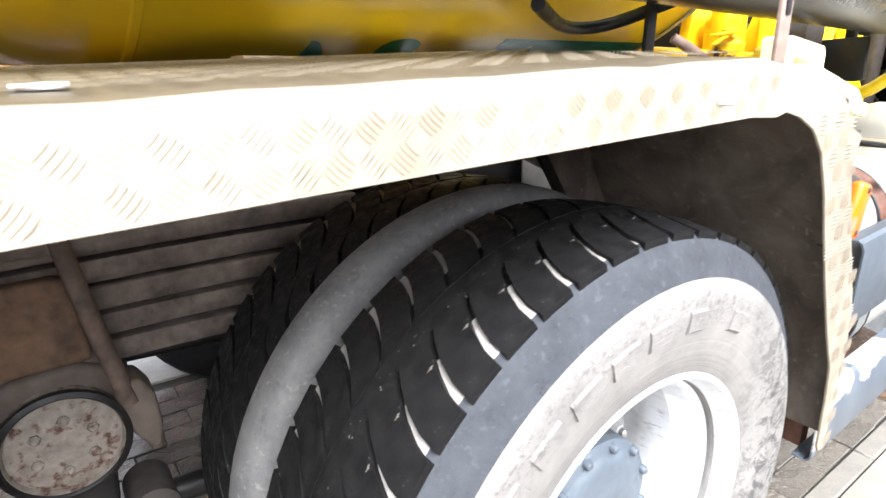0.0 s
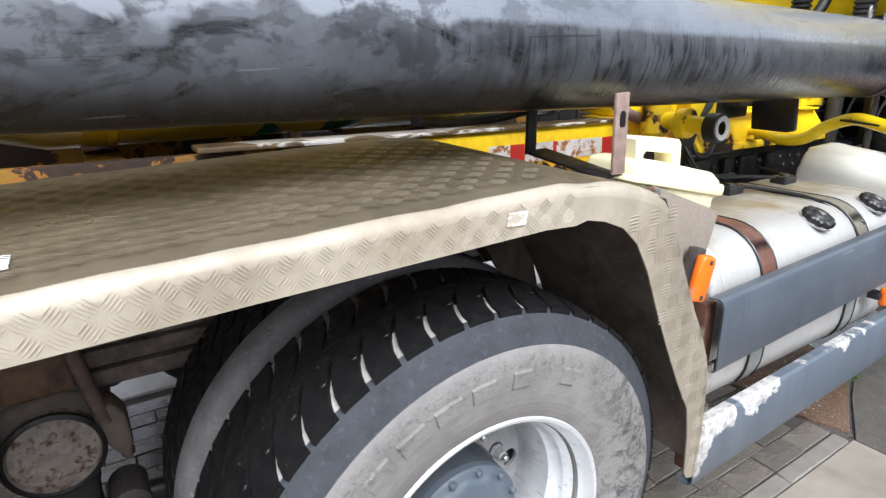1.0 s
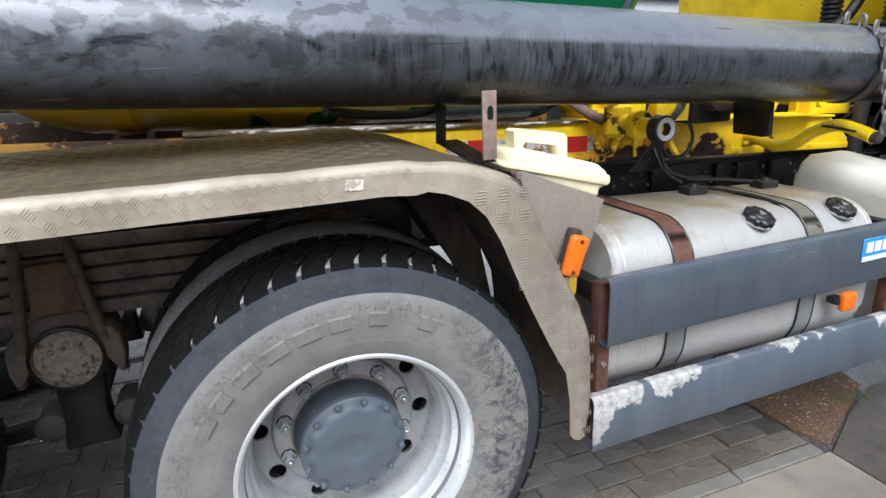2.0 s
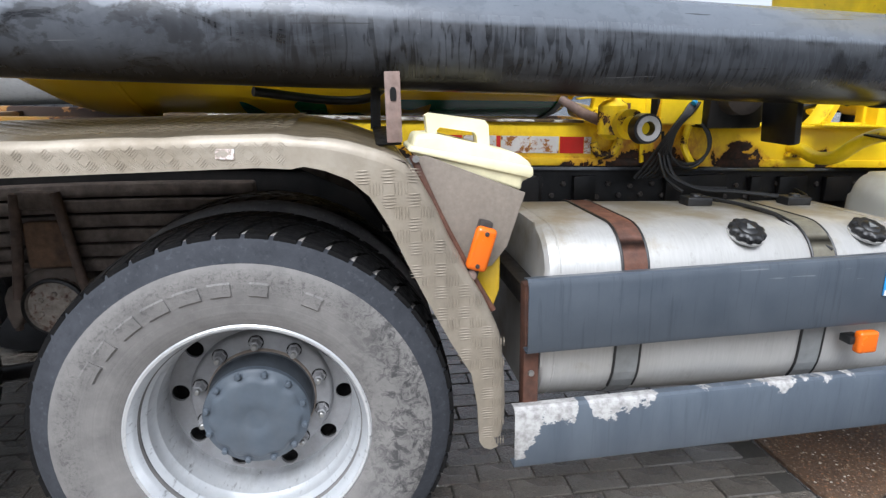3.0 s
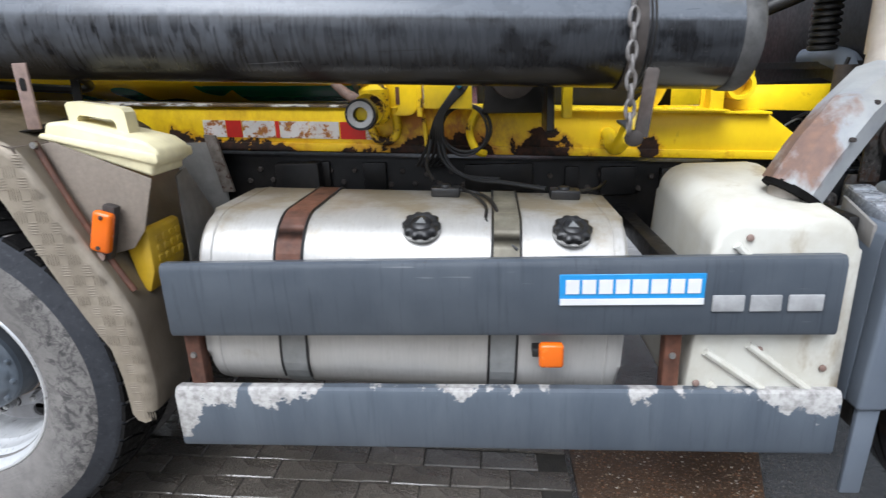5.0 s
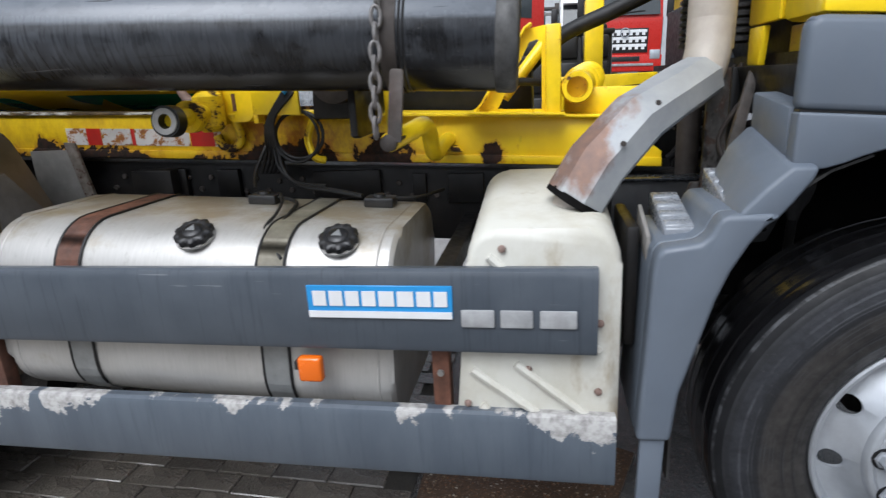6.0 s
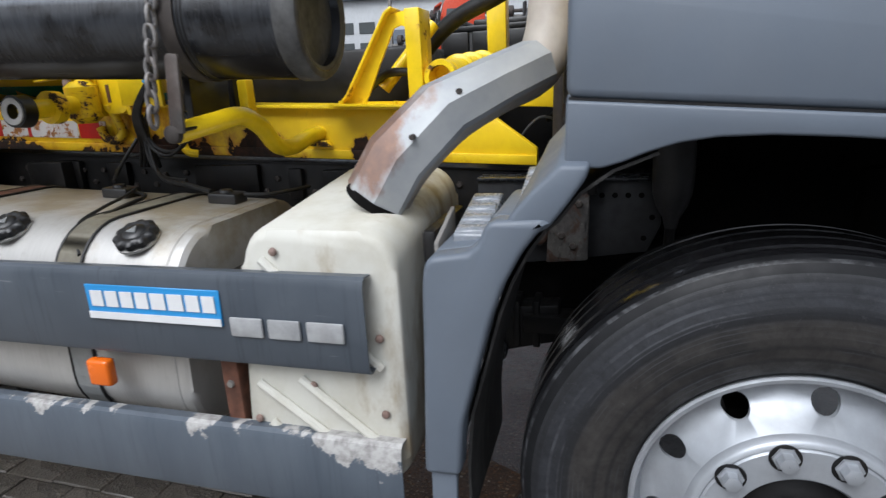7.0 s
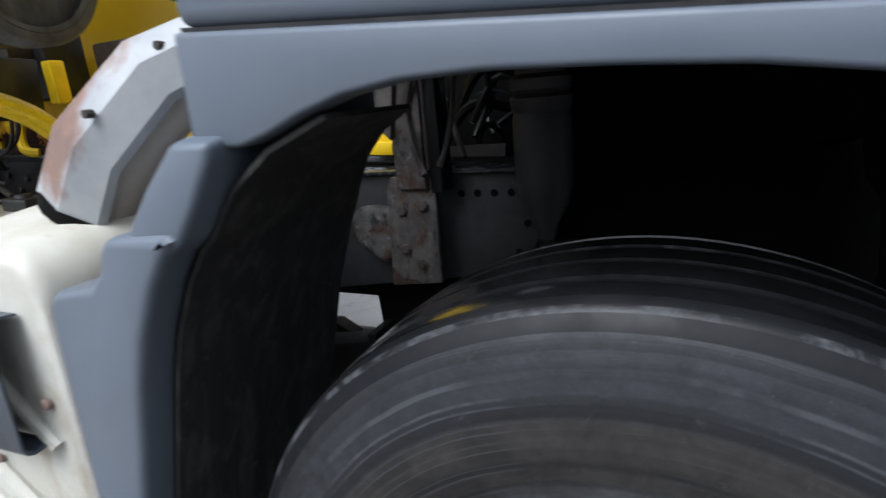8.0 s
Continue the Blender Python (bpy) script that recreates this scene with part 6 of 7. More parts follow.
# front axle parts behind the wheel
ax = empty("front_suspension", None, parent=truck)
tagged(ax, "dark front axle, bracket and air bellows")
b = slab([(2.826, 0.738), (2.94, 0.748), (2.944, 0.95), (2.925, 0.968), (2.845, 0.968), (2.836, 0.94)], "y", 0.575, 0.590, 0.004)
part("hanger", b, m_hanger, ax, "dusty steel hanger plate mottled with rust")
for x, z in ((2.90, 0.79), (2.868, 0.90), (2.915, 0.91), (2.868, 0.82)):
    part("hanger_bolt", lathe(disc_end([(0, 0.011), (-0.006, 0.011), (-0.008, 0.008)]), (x, 0.575, z), "y", 6), m_dark_steel, ax, smooth=20)
part("upright", slab([(2.868, 0.945), (2.932, 0.945), (2.934, 1.30), (2.872, 1.30)], "y", 0.560, 0.574, 0.004), m_hanger, ax, "dull dusty steel upright with rust at its foot")
part("upright_web", slab([(2.936, 0.935), (2.962, 0.935), (2.964, 1.30), (2.938, 1.30)], "y", 0.572, 0.630, 0.004), m_chassis, ax, "black inner web of the upright")
part("cheek_plate", slab([(2.728, 0.875), (2.745, 0.903), (2.790, 0.908), (2.833, 0.900), (2.836, 0.80), (2.805, 0.775), (2.765, 0.80), (2.738, 0.825)], "y", 0.590, 0.622, 0.016, None, 3), m_hanger, ax, "muddy cheek plate")
# added black backdrop: the unlit space behind the hoses
part("dark_backdrop_plate", slab([(2.58, 0.98), (3.12, 0.98), (3.12, 1.20), (2.95, 1.27), (2.58, 1.25)], "y", 1.03, 1.05, 0.004), m_void, ax, "black plate added as an unlit backdrop behind the hoses")
# black hoses; the thin galvanised lines stand in for glints on them
for x0, z0, x1, z1, m in ((2.86, 1.02, 3.06, 1.13, m_hose), (2.84, 1.00, 3.04, 1.06, m_hose), (2.90, 1.09, 3.08, 1.08, m_galv), (2.80, 1.12, 3.00, 1.15, m_hose), (2.93, 1.14, 3.05, 1.17, m_galv), (2.70, 1.05, 2.86, 1.10, m_galv)):
    part("hose_and_glint", tube([(x0, 0.90, z0), ((x0 + x1) / 2, 0.84, max(z0, z1) + 0.03), (x1, 0.92, z1)], 0.012 if m is m_hose else 0.004, 8), m, ax)
part("hose_loop", tube([(2.97 + 0.030 * math.cos(a), 0.86, 1.00 + 0.040 * math.sin(a)) for a in [0.45 * k for k in range(8)]], 0.009, 8, None, 3), m_wet_rubber, ax)
b = slab([(2.62, 0.968), (3.10, 0.965), (3.128, 0.90), (3.135, 0.84), (3.10, 0.76), (2.95, 0.74), (2.62, 0.70)], "y", 0.635, 0.650, 0.004)
part("side_plate", b, m_plate_dark, ax, "blue-black frame side plate with bolt holes")
part("top_flange", slab([(2.62, 0.966), (3.10, 0.963), (3.10, 0.972), (2.62, 0.975)], "y", 0.625, 0.70, 0.002), m_plate_wet, ax)
# black discs stand for the dark inside open holes
for x, z in ((2.975, 0.922), (3.01, 0.922), (3.045, 0.922), (3.08, 0.922), (3.11, 0.86), (3.09, 0.80)):
    part("bolt_hole", lathe(disc_end([(0.6345, 0.008), (0.6335, 0.0075)]), (x, 0, z), "y", 10), m_void, ax)
prof = [(0.84, 0.016), (0.868, 0.022), (0.90, 0.040), (0.935, 0.050), (0.97, 0.053), (1.06, 0.053), (1.075, 0.050), (1.082, 0.054), (1.10, 0.056), (1.108, 0.048), (1.114, 0.054), (1.132, 0.055), (1.14, 0.044), (1.17, 0.044)]
part("bellows", lathe(disc_end(prof), (3.155, 0.60, 0), "z", 32), m_bellows, ax, "black rubber air bellows with moulded rings")
part("bellows_foot", tube([(3.15, 0.60, 0.72), (3.155, 0.60, 0.86)], 0.014, 10, None, 1), m_chassis, ax)
part("damper", tube([(3.62, 0.58, 0.55), (3.62, 0.58, 0.84), (3.60, 0.58, 1.0)], [0.03, 0.045, 0.03], 16), m_void, ax)
part("axle", box(3.28, 3.43, 0.38, 2.05, 0.30, 0.44, 0.02), m_chassis, ax)
part("spring", box(2.75, 3.95, 0.60, 0.69, 0.50, 0.56, 0.01), m_chassis, ax)
part("spring_pack", slab([(2.50, 0.555), (2.60, 0.560), (2.72, 0.580), (2.86, 0.592), (2.86, 0.47), (2.70, 0.43), (2.62, 0.455), (2.50, 0.46)], "y", 0.62, 0.70, 0.010, None, 2), m_chassis, ax, "grimy rear end of the front spring")
part("spring_eye", lathe(disc_end([(0.60, 0.022), (0.604, 0.034), (0.61, 0.048), (0.71, 0.048)]), (2.655, 0, 0.435), "y", 20), m_plate_wet, ax, "wet dark spring eye")
for x in (2.72, 2.78):
    part("spring_clip", box(x, x + 0.022, 0.612, 0.708, 0.45, 0.60, 0.004), m_chassis, ax)
# added black mass that keeps the arch unlit
part("arch_dark_mass", slab([(2.98, 0.55), (4.2, 0.50), (4.2, 1.25), (3.45, 1.28), (3.4, 1.10), (2.98, 1.0)], "y", 0.92, 1.50, 0.02), m_void, ax, "matte black mass filling the unlit space behind the chassis")
rng = random.Random(8)
for k in range(9):
    x = 2.95 + 0.06 * k
    part("pipe", tube([(x, 0.80, 1.04 + rng.uniform(0, 0.05)), (x + 0.06, 0.84, 1.09 + rng.uniform(-0.02, 0.06)), (x + 0.16, 0.85, 1.05 + rng.uniform(0, 0.08))], 0.008, 6), rng.choice([m_black, m_dark_steel, m_chassis]), ax)
# added mass that keeps far-side daylight off the ground below
part("unseen_dark_block", slab([(2.75, 0.40), (4.1, 0.30), (4.1, 0.75), (2.75, 0.80)], "y", 0.95, 1.55, 0.04), m_chassis, ax, "unseen dark block added to shade the ground under the lorry")
# added block that covers bright ground where the gap is dark
part("low_gap_blackout", slab([(2.34, 0.16), (2.54, 0.16), (2.56, 0.50), (2.50, 0.535), (2.34, 0.53)], "y", 0.80, 0.85, 0.006), m_chassis, ax, "dark block added to keep the lower gap dark")

# added black sheet that shuts daylight out of the wheel arch
part("arch_blackout", box(3.12, 4.25, 0.74, 0.76, 0.35, 1.25, 0.004), m_void, ax)
part("step_box", box(2.60, 2.632, 0.14, 0.42, 0.62, 0.94, 0.01), m_chassis, ax)
# added black sheet, put where only shade fills the gap
part("gap_blackout", slab([(2.45, 0.66), (2.70, 0.655), (2.71, 0.50), (3.22, 0.42), (3.22, 0.78), (2.45, 0.80)], "y", 0.715, 0.735, 0.004), m_void, ax, "black sheet added to keep the gap under the lorry dark")

# bogie: trunnion, springs
bog = empty("rear_suspension", None, parent=truck)
tagged(bog, "dusty leaf spring bogie between the rear axles")
TX, TY, TZ = -0.75, 0.655, 0.665
part("trunnion_cap", lathe(disc_end([(0.06, 0.104), (-0.005, 0.102), (-0.008, 0.093), (0.004, 0.090), (0.000, 0.082), (-0.004, 0.034)]), (TX, TY, TZ), "y", 48), m_cap_dust, bog, "round dusty trunnion cap")
part("cap_ring", lathe([(-0.010, 0.094), (-0.014, 0.098), (-0.010, 0.106), (0.004, 0.106), (0.004, 0.094)], (TX, TY, TZ), "y", 48, None, None, True), m_chassis, bog, "dark ring round the cap")
rng = random.Random(6)
for k in range(6):
    a = 2 * math.pi * k / 6 + 0.4
    part("cap_bolt", lathe(disc_end([(0.0, 0.010), (-0.006, 0.010), (-0.009, 0.006)]), (TX + 0.050 * math.cos(a), TY - 0.001, TZ + 0.050 * math.sin(a)), "y", 6), m_cap_dust, bog, smooth=20)
part("saddle", slab([(TX - 0.145, TZ + 0.03), (TX - 0.10, TZ - 0.09), (TX + 0.08, TZ - 0.09), (TX + 0.135, TZ + 0.03), (TX + 0.115, TZ + 0.10), (TX + 0.04, TZ + 0.135), (TX - 0.06, TZ + 0.13), (TX - 0.12, TZ + 0.10)], "y", TY + 0.025, TY + 0.20, 0.018, None, 3), m_saddle, bog, "muddy saddle casting")
for k in range(6):
    z, half = TZ + 0.132 + 0.0525 * k, 0.40 + 0.06 * k
    us = [-1 + i / 8 for i in range(17)]
    lo_ = [(TX + half * u, z - 0.022 - 0.018 * abs(u) ** 1.8) for u in us]
    hi_ = [(x, zz + 0.0455) for x, zz in lo_]
    part("leaf", slab(lo_ + hi_[::-1], "y", TY + 0.045 + 0.003 * (k % 2), TY + 0.145, 0.009, None, 2), m_leaf, bog)
part("spring_clamp", slab([(TX - 0.070, TZ + 0.135), (TX + 0.075, TZ + 0.135), (TX + 0.072, TZ + 0.285), (TX + 0.050, TZ + 0.30), (TX - 0.066, TZ + 0.30)], "y", TY + 0.022, TY + 0.075, 0.012, None, 3), m_rusty_mud, bog, "brown muddy clamp block over the springs")
for s_ in (-1, 1):
    x0, x1 = TX + s_ * 0.062, TX + s_ * 0.112
    part("u_bolt", tube([(x1, TY + 0.002, TZ + 0.04), ((x0 + x1) / 2, TY + 0.010, TZ + 0.20), (x0, TY + 0.018, TZ + 0.40)], 0.017, 10), m_ubolt, bog, "rusty U-bolt")
    part("u_bolt_foot", slab([(x1 - s_ * 0.020, TZ + 0.085), (x1 + s_ * 0.022, TZ + 0.085), (x1 + s_ * 0.044, TZ + 0.045), (x1 + s_ * 0.046, TZ - 0.025), (x1 + s_ * 0.036, TZ - 0.072), (x1 + s_ * 0.020, TZ - 0.070), (x1 - s_ * 0.004, TZ - 0.030), (x1 - s_ * 0.024, TZ + 0.020)][::s_], "y", TY - 0.006, TY + 0.075, 0.010, None, 3), m_saddle, bog, "muddy cast foot of the U-bolt")
    part("u_bolt_nut", lathe(disc_end([(TZ - 0.082, 0.010), (TZ - 0.076, 0.015), (TZ - 0.055, 0.017)]), (x1 + s_ * 0.028, TY + 0.018, 0), "z", 6), m_ubolt, bog, smooth=20)
part("spring_top_plate", slab([(TX - 0.075, TZ + 0.345), (TX + 0.07, TZ + 0.34), (TX + 0.06, TZ + 0.40), (TX - 0.06, TZ + 0.41)], "y", TY + 0.01, TY + 0.19, 0.012, None, 2), m_leaf, bog)
# trunnion bracket and torque rods below the cap, near and far side
for y0, s_ in ((TY, 1), (1.72, -1)):
    part("trunnion_bracket", slab([(TX - 0.085, TZ - 0.06), (TX + 0.075, TZ - 0.06), (TX + 0.055, 0.42), (TX + 0.075, 0.30), (TX - 0.095, 0.30), (TX - 0.075, 0.44)], "y", min(y0 + s_ * 0.07, y0 + s_ * 0.16), max(y0 + s_ * 0.07, y0 + s_ * 0.16), 0.014, None, 2), m_chassis, bog, "black grimy trunnion bracket")
    for d in (-1, 1):
        part("torque_rod", tube([(TX + d * 0.12, y0 + s_ * 0.13, 0.385), (TX + d * 0.40, y0 + s_ * 0.13, 0.36), (TX + d * 0.70, y0 + s_ * 0.13, 0.34)], 0.030, 12), m_chassis, bog, "grimy black torque rod")
        part("rubber_bush", lathe(disc_end([(min(y0 + s_ * 0.06, y0 + s_ * 0.20), 0.018), (min(y0 + s_ * 0.06, y0 + s_ * 0.20) + 0.004, 0.030), (min(y0 + s_ * 0.06, y0 + s_ * 0.20) + 0.02, 0.050), (max(y0 + s_ * 0.06, y0 + s_ * 0.20), 0.050)]), (TX + d * 0.115, 0, 0.392), "y", 20), m_dark_steel, bog, "round rubber bush of the torque rod")
part("trunnion_beam", slab([(TX - 0.07, 0.44), (TX + 0.06, 0.44), (TX + 0.07, 0.56), (TX - 0.08, 0.56)], "y", 0.80, 1.60, 0.02), m_chassis, bog, "black trunnion cross beam")
part("far_spring", slab([(TX - 0.72, 0.92), (TX + 0.72, 0.92), (TX + 0.45, 0.78), (TX - 0.45, 0.78)], "y", 1.59, 1.69, 0.01), m_chassis, bog, "black springs of the far side")
for x in (0.0, -1.49):
    part("axle", lathe(disc_end([(0.30, 0.11), (1.9, 0.11)]), (x, 0, 0.5), "y", 24), m_chassis, bog)

# mudguard of the far side
b = slab([(-2.4, 1.21), (0.20, 1.21), (0.34, 1.15), (0.50, 0.86), (0.62, 0.62), (0.63, 0.42), (0.665, 0.42), (0.66, 0.74), (0.55, 0.97), (0.44, 1.20), (0.25, 1.272), (-2.4, 1.283)], "y", 2.435, 2.46, 0.004)
slab([(-2.4, 1.272), (0.22, 1.268), (0.42, 1.20), (0.55, 0.95), (0.655, 0.74), (0.66, 0.45), (0.655, 0.45), (0.645, 0.74), (0.54, 0.95), (0.41, 1.195), (0.22, 1.262), (-2.4, 1.266)], "y", 1.80, 2.436, 0.0, b)
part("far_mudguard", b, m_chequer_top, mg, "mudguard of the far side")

# wheels of the far side
for x, z, y in ((0.0, 0.50, 1.84), (-1.49, 0.535, 1.84), (3.355, 0.382, 2.02)):
    w = empty("wheel", None, parent=truck)
    tagged(w, "dark wheel on the far side of the lorry")
    prof = [(0.0, 0.30), (-0.02, 0.40), (-0.02, 0.46), (0.0, 0.53), (0.03, 0.55), (0.52, 0.55), (0.55, 0.53), (0.57, 0.46), (0.57, 0.40), (0.55, 0.30)]
    if x > 1:
        prof = [(a * 0.55, r) for a, r in prof]
    part("tyre", lathe(prof, (x, y, z), "y", 48, None, None, True), m_band_front, w)
    part("disc", lathe(disc_end([(0.10, 0.30), (0.16, 0.22), (0.20, 0.18)]), (x, y, z), "y", 32), m_dark_steel, w)
for x in (0.0, -1.49):
    part("differential", lathe(disc_end([(1.02, 0.10), (1.08, 0.19), (1.22, 0.22), (1.36, 0.19), (1.42, 0.10)]), (x, 0, 0.5), "y", 28), m_chassis, bog, "grimy axle housing")

# valves and pipework on the subframe
pw = empty("pipework", None, parent=truck)
tagged(pw, "rusty yellow valves, couplings and pipes on the subframe")
valve = part("outlet_pipe", tube([(1.252, 0.39, 1.234), (1.250, 0.55, 1.243), (1.245, 0.80, 1.262), (1.24, 0.98, 1.275)], 0.030, 20), m_yellow, pw, "yellow outlet pipe")
b = lathe([(-0.012, 0.056), (0.03, 0.058), (0.034, 0.044), (0.034, 0.024), (-0.012, 0.026)], (0, 0, 0), "y", 32, None, None, True)
D = pose(1.252, 0.372, 1.233, -3, 0, 1) @ Matrix.Diagonal((0.86, 1, 0.86, 1))
part("coupling", turn(b, D), m_black, pw, "black rubber coupling ring")
part("seal", turn(lathe([(-0.017, 0.047), (-0.002, 0.047), (-0.002, 0.027), (-0.015, 0.027)], (0, 0, 0), "y", 28, None, None, True), D), m_seal, pw, "pale grey seal ring")
part("bore", turn(lathe(disc_end([(0.02, 0.026), (0.03, 0.026)]), (0, 0, 0), "y", 24), D), m_chassis, pw)
part("valve_body", lathe(disc_end([(-0.07, 0.03), (-0.05, 0.052), (0.05, 0.052), (0.07, 0.03)]), (1.248, 0.62, 1.25), "z", 20), m_yellow_valve, pw)
part("valve_collar", turn(lathe(disc_end([(0, 0.052), (0.035, 0.052)]), (0, 0, 0), "y", 20), pose(1.251, 0.48, 1.240, -3, 0, 1)), m_yellow_valve, pw)
part("valve_stem", lathe(disc_end([(0, 0.040), (0.008, 0.042), (0.016, 0.030), (0.030, 0.020), (0.036, 0.026), (0.048, 0.026), (0.052, 0.014)]), (1.255, 0.625, 1.298), "z", 16), m_yellow, pw)
part("valve_lever", slab([(1.10, 1.324), (1.245, 1.334), (1.245, 1.342), (1.10, 1.330)], "y", 0.575, 0.605, 0.002), m_yellow, pw, "flat yellow valve lever")
b = slab(rounded(1.285, 1.395, 1.205, 1.40, 0.035), "y", 0.655, 0.735, 0.006, None, 2)
part("valve_block", b, m_yellow, pw, "yellow cast valve block")
part("block_slot", slab([(1.318, 1.245), (1.332, 1.245), (1.332, 1.305), (1.318, 1.305)], "y", 0.6535, 0.6575), m_rusty, pw)
for x in (1.272, 1.402):
    part("block_strap", box(x - 0.010, x + 0.010, 0.65, 0.70, 1.20, 1.41, 0.004), m_yellow, pw)
part("neck_pipe", tube([(1.262, 0.66, 1.262), (1.29, 0.69, 1.262), (1.31, 0.72, 1.262)], 0.026, 14), m_yellow, pw)
part("bracket_plate", slab([(1.425, 1.232), (1.590, 1.224), (1.590, 1.40), (1.425, 1.42)], "y", 0.600, 0.615, 0.003), m_yellow, pw)
part("bracket_rib", slab([(0.615, 1.24), (0.72, 1.24), (0.66, 1.40), (0.615, 1.40)], "x", 1.47, 1.482, 0.002), m_yellow, pw)
part("dark_box", slab([(1.625, 1.205), (1.85, 1.20), (1.85, 1.44), (1.64, 1.45)], "y", 0.62, 0.74, 0.012), m_chassis, pw, "grimy black-brown pump housing")
part("black_flap", slab([(0.41, 1.16), (0.44, 1.152), (0.585, 1.155), (0.60, 1.30), (0.42, 1.31)], "x", 1.825, 1.85, 0.006), m_black, pw, "black rubber flap")
part("flap_stay", box(1.83, 1.87, 0.47, 0.50, 1.29, 1.45, 0.004), m_chassis, pw)
part("feed_pipe", tube([(1.085, 0.72, 1.325), (1.125, 0.69, 1.295), (1.165, 0.68, 1.270), (1.23, 0.675, 1.243)], [0.016, 0.018, 0.020, 0.021], 12), m_rustpale, pw, "pale rusty feed pipe")
part("drop_pipe", tube([(1.215, 0.70, 1.16), (1.235, 0.70, 1.12), (1.28, 0.70, 1.115), (1.31, 0.70, 1.15), (1.31, 0.66, 1.24)], 0.016, 12), m_yellow_valve, pw)
part("bent_pipe", tube([(2.075, 0.730, 1.112), (2.070, 0.66, 1.106), (2.062, 0.57, 1.086), (2.064, 0.48, 1.100), (2.072, 0.40, 1.158), (2.075, 0.31, 1.192), (2.055, 0.22, 1.182), (2.02, 0.13, 1.165)], 0.0245, 16), m_yellow, pw, "bent yellow support arm, rusty at its end")
part("arm_end", lathe(disc_end([(-0.014, 0.012), (-0.008, 0.021), (0.02, 0.0225), (0.03, 0.02)]), (2.023, 0.12, 1.165), "y", 16), m_dark_steel, pw, "grimy arm end")
part("side_clip", slab([(1.40, 1.205), (1.415, 1.205), (1.425, 1.08), (1.41, 1.075)], "y", 0.700, 0.712, 0.002), m_yellow_valve, pw)
part("edge_hoop", tube([(1.60, 0.70, 1.21), (1.575, 0.68, 1.14), (1.60, 0.66, 1.075), (1.63, 0.68, 1.06)], 0.014, 8), m_yellow_valve, pw)
part("lug", box(1.893, 1.926, 0.575, 0.615, 1.185, 1.29, 0.004), m_yellow, pw)
# added black mass that hides bright background behind the beam
part("gap_filler_block", box(1.60, 2.36, 0.95, 1.30, 1.17, 1.38, 0.012), m_chassis, pw, "black block added to fill the dark gap behind the beam")
part("support", slab([(1.22, 1.235), (1.40, 1.23), (1.40, 1.42), (1.26, 1.44)], "y", 0.76, 0.80, 0.006), m_yellow, pw)
part("pump_cover", lathe(disc_end([(-0.03, 0.05), (-0.02, 0.075), (0.06, 0.08), (0.10, 0.06)]), (1.73, 0.58, 1.33), "y", 24), m_dark_steel, pw, "round grimy pump cover")

part("pipe_foot", slab([(2.045, 1.074), (2.125, 1.070), (2.110, 1.090), (2.050, 1.094)], "y", 0.690, 0.724, 0.004), m_yellow_valve, pw, "rusty mounting foot")
# upright frame behind the cab
uf = empty("hoist_frame", None, parent=truck)
tagged(uf, "yellow welded bracket with pipe sockets")
zb = lambda x: zt(x) + 0.004
own = bmesh.new()
outer = [(2.165, zb(2.165)), (2.20, 1.225), (2.27, 1.34), (2.345, 1.455), (2.40, 1.464), (2.455, 1.460), (2.458, 1.30), (2.460, zb(2.46))]
inner = [(2.245, 1.205), (2.255, 1.22), (2.30, 1.31), (2.355, 1.415), (2.38, 1.422), (2.395, 1.415), (2.395, 1.30), (2.395, 1.20)]
for y in (0.735, 0.745):
    o = [own.verts.new((x, y, z)) for x, z in outer]
    n_ = [own.verts.new((x, y, z)) for x, z in inner]
    for i in range(8):
        j = (i + 1) % 8
        own.faces.new((o[i], o[j], n_[j], n_[i]))
    if y > 0.74:
        for i in range(8):
            j = (i + 1) % 8
            own.faces.new((o[i], o[j], po[j], po[i]))
            own.faces.new((n_[i], n_[j], pn[j], pn[i]))
    po, pn = o, n_
part("gusset", own, m_yellow, uf, "", 30)
part("gusset_rim", slab([(2.165, zb(2.165)), (2.20, 1.225), (2.345, 1.455), (2.365, 1.468), (2.36, 1.474), (2.338, 1.46), (2.193, 1.23), (2.158, zb(2.16))], "y", 0.70, 0.79, 0.002), m_yellow, uf)
part("column", box(2.408, 2.456, 0.68, 0.79, zb(2.43), 1.462, 0.005), m_yellow, uf)
part("foot", slab([(2.15, zb(2.15)), (2.47, zb(2.47)), (2.47, zb(2.47) + 0.008), (2.15, zb(2.15) + 0.008)], "y", 0.66, 0.84, 0.002), m_yellow, uf)
for k, x in enumerate((2.18, 2.26, 2.36, 2.44)):
    part("foot_bolt", lathe(disc_end([(0, 0.009), (0.010, 0.008)]), (x, 0.69, zb(x) + 0.008), "z", 6), m_yellow, uf, smooth=20)
b = lathe([(-0.02, 0.048), (0.0, 0.052), (0.02, 0.048), (0.24, 0.046), (0.24, 0.034), (-0.02, 0.034)], (2.508, 0.70, 1.266), "y", 32, None, None, True)
part("socket_pipe", b, m_yellow, uf, "open yellow pipe socket")
part("socket_barrel", tube([(2.512, 0.74, 1.268), (2.545, 0.90, 1.282), (2.575, 1.05, 1.295)], 0.047, 28), m_yellow, uf)
for k in range(3):
    u = 0.25 + 0.3 * k
    part("socket_collar", lathe(disc_end([(0, 0.052), (0.006, 0.060), (0.026, 0.060), (0.032, 0.052)]), (2.512 + 0.063 * u, 0.74 + 0.31 * u, 1.268 + 0.027 * u), "y", 28), m_yellow, uf)
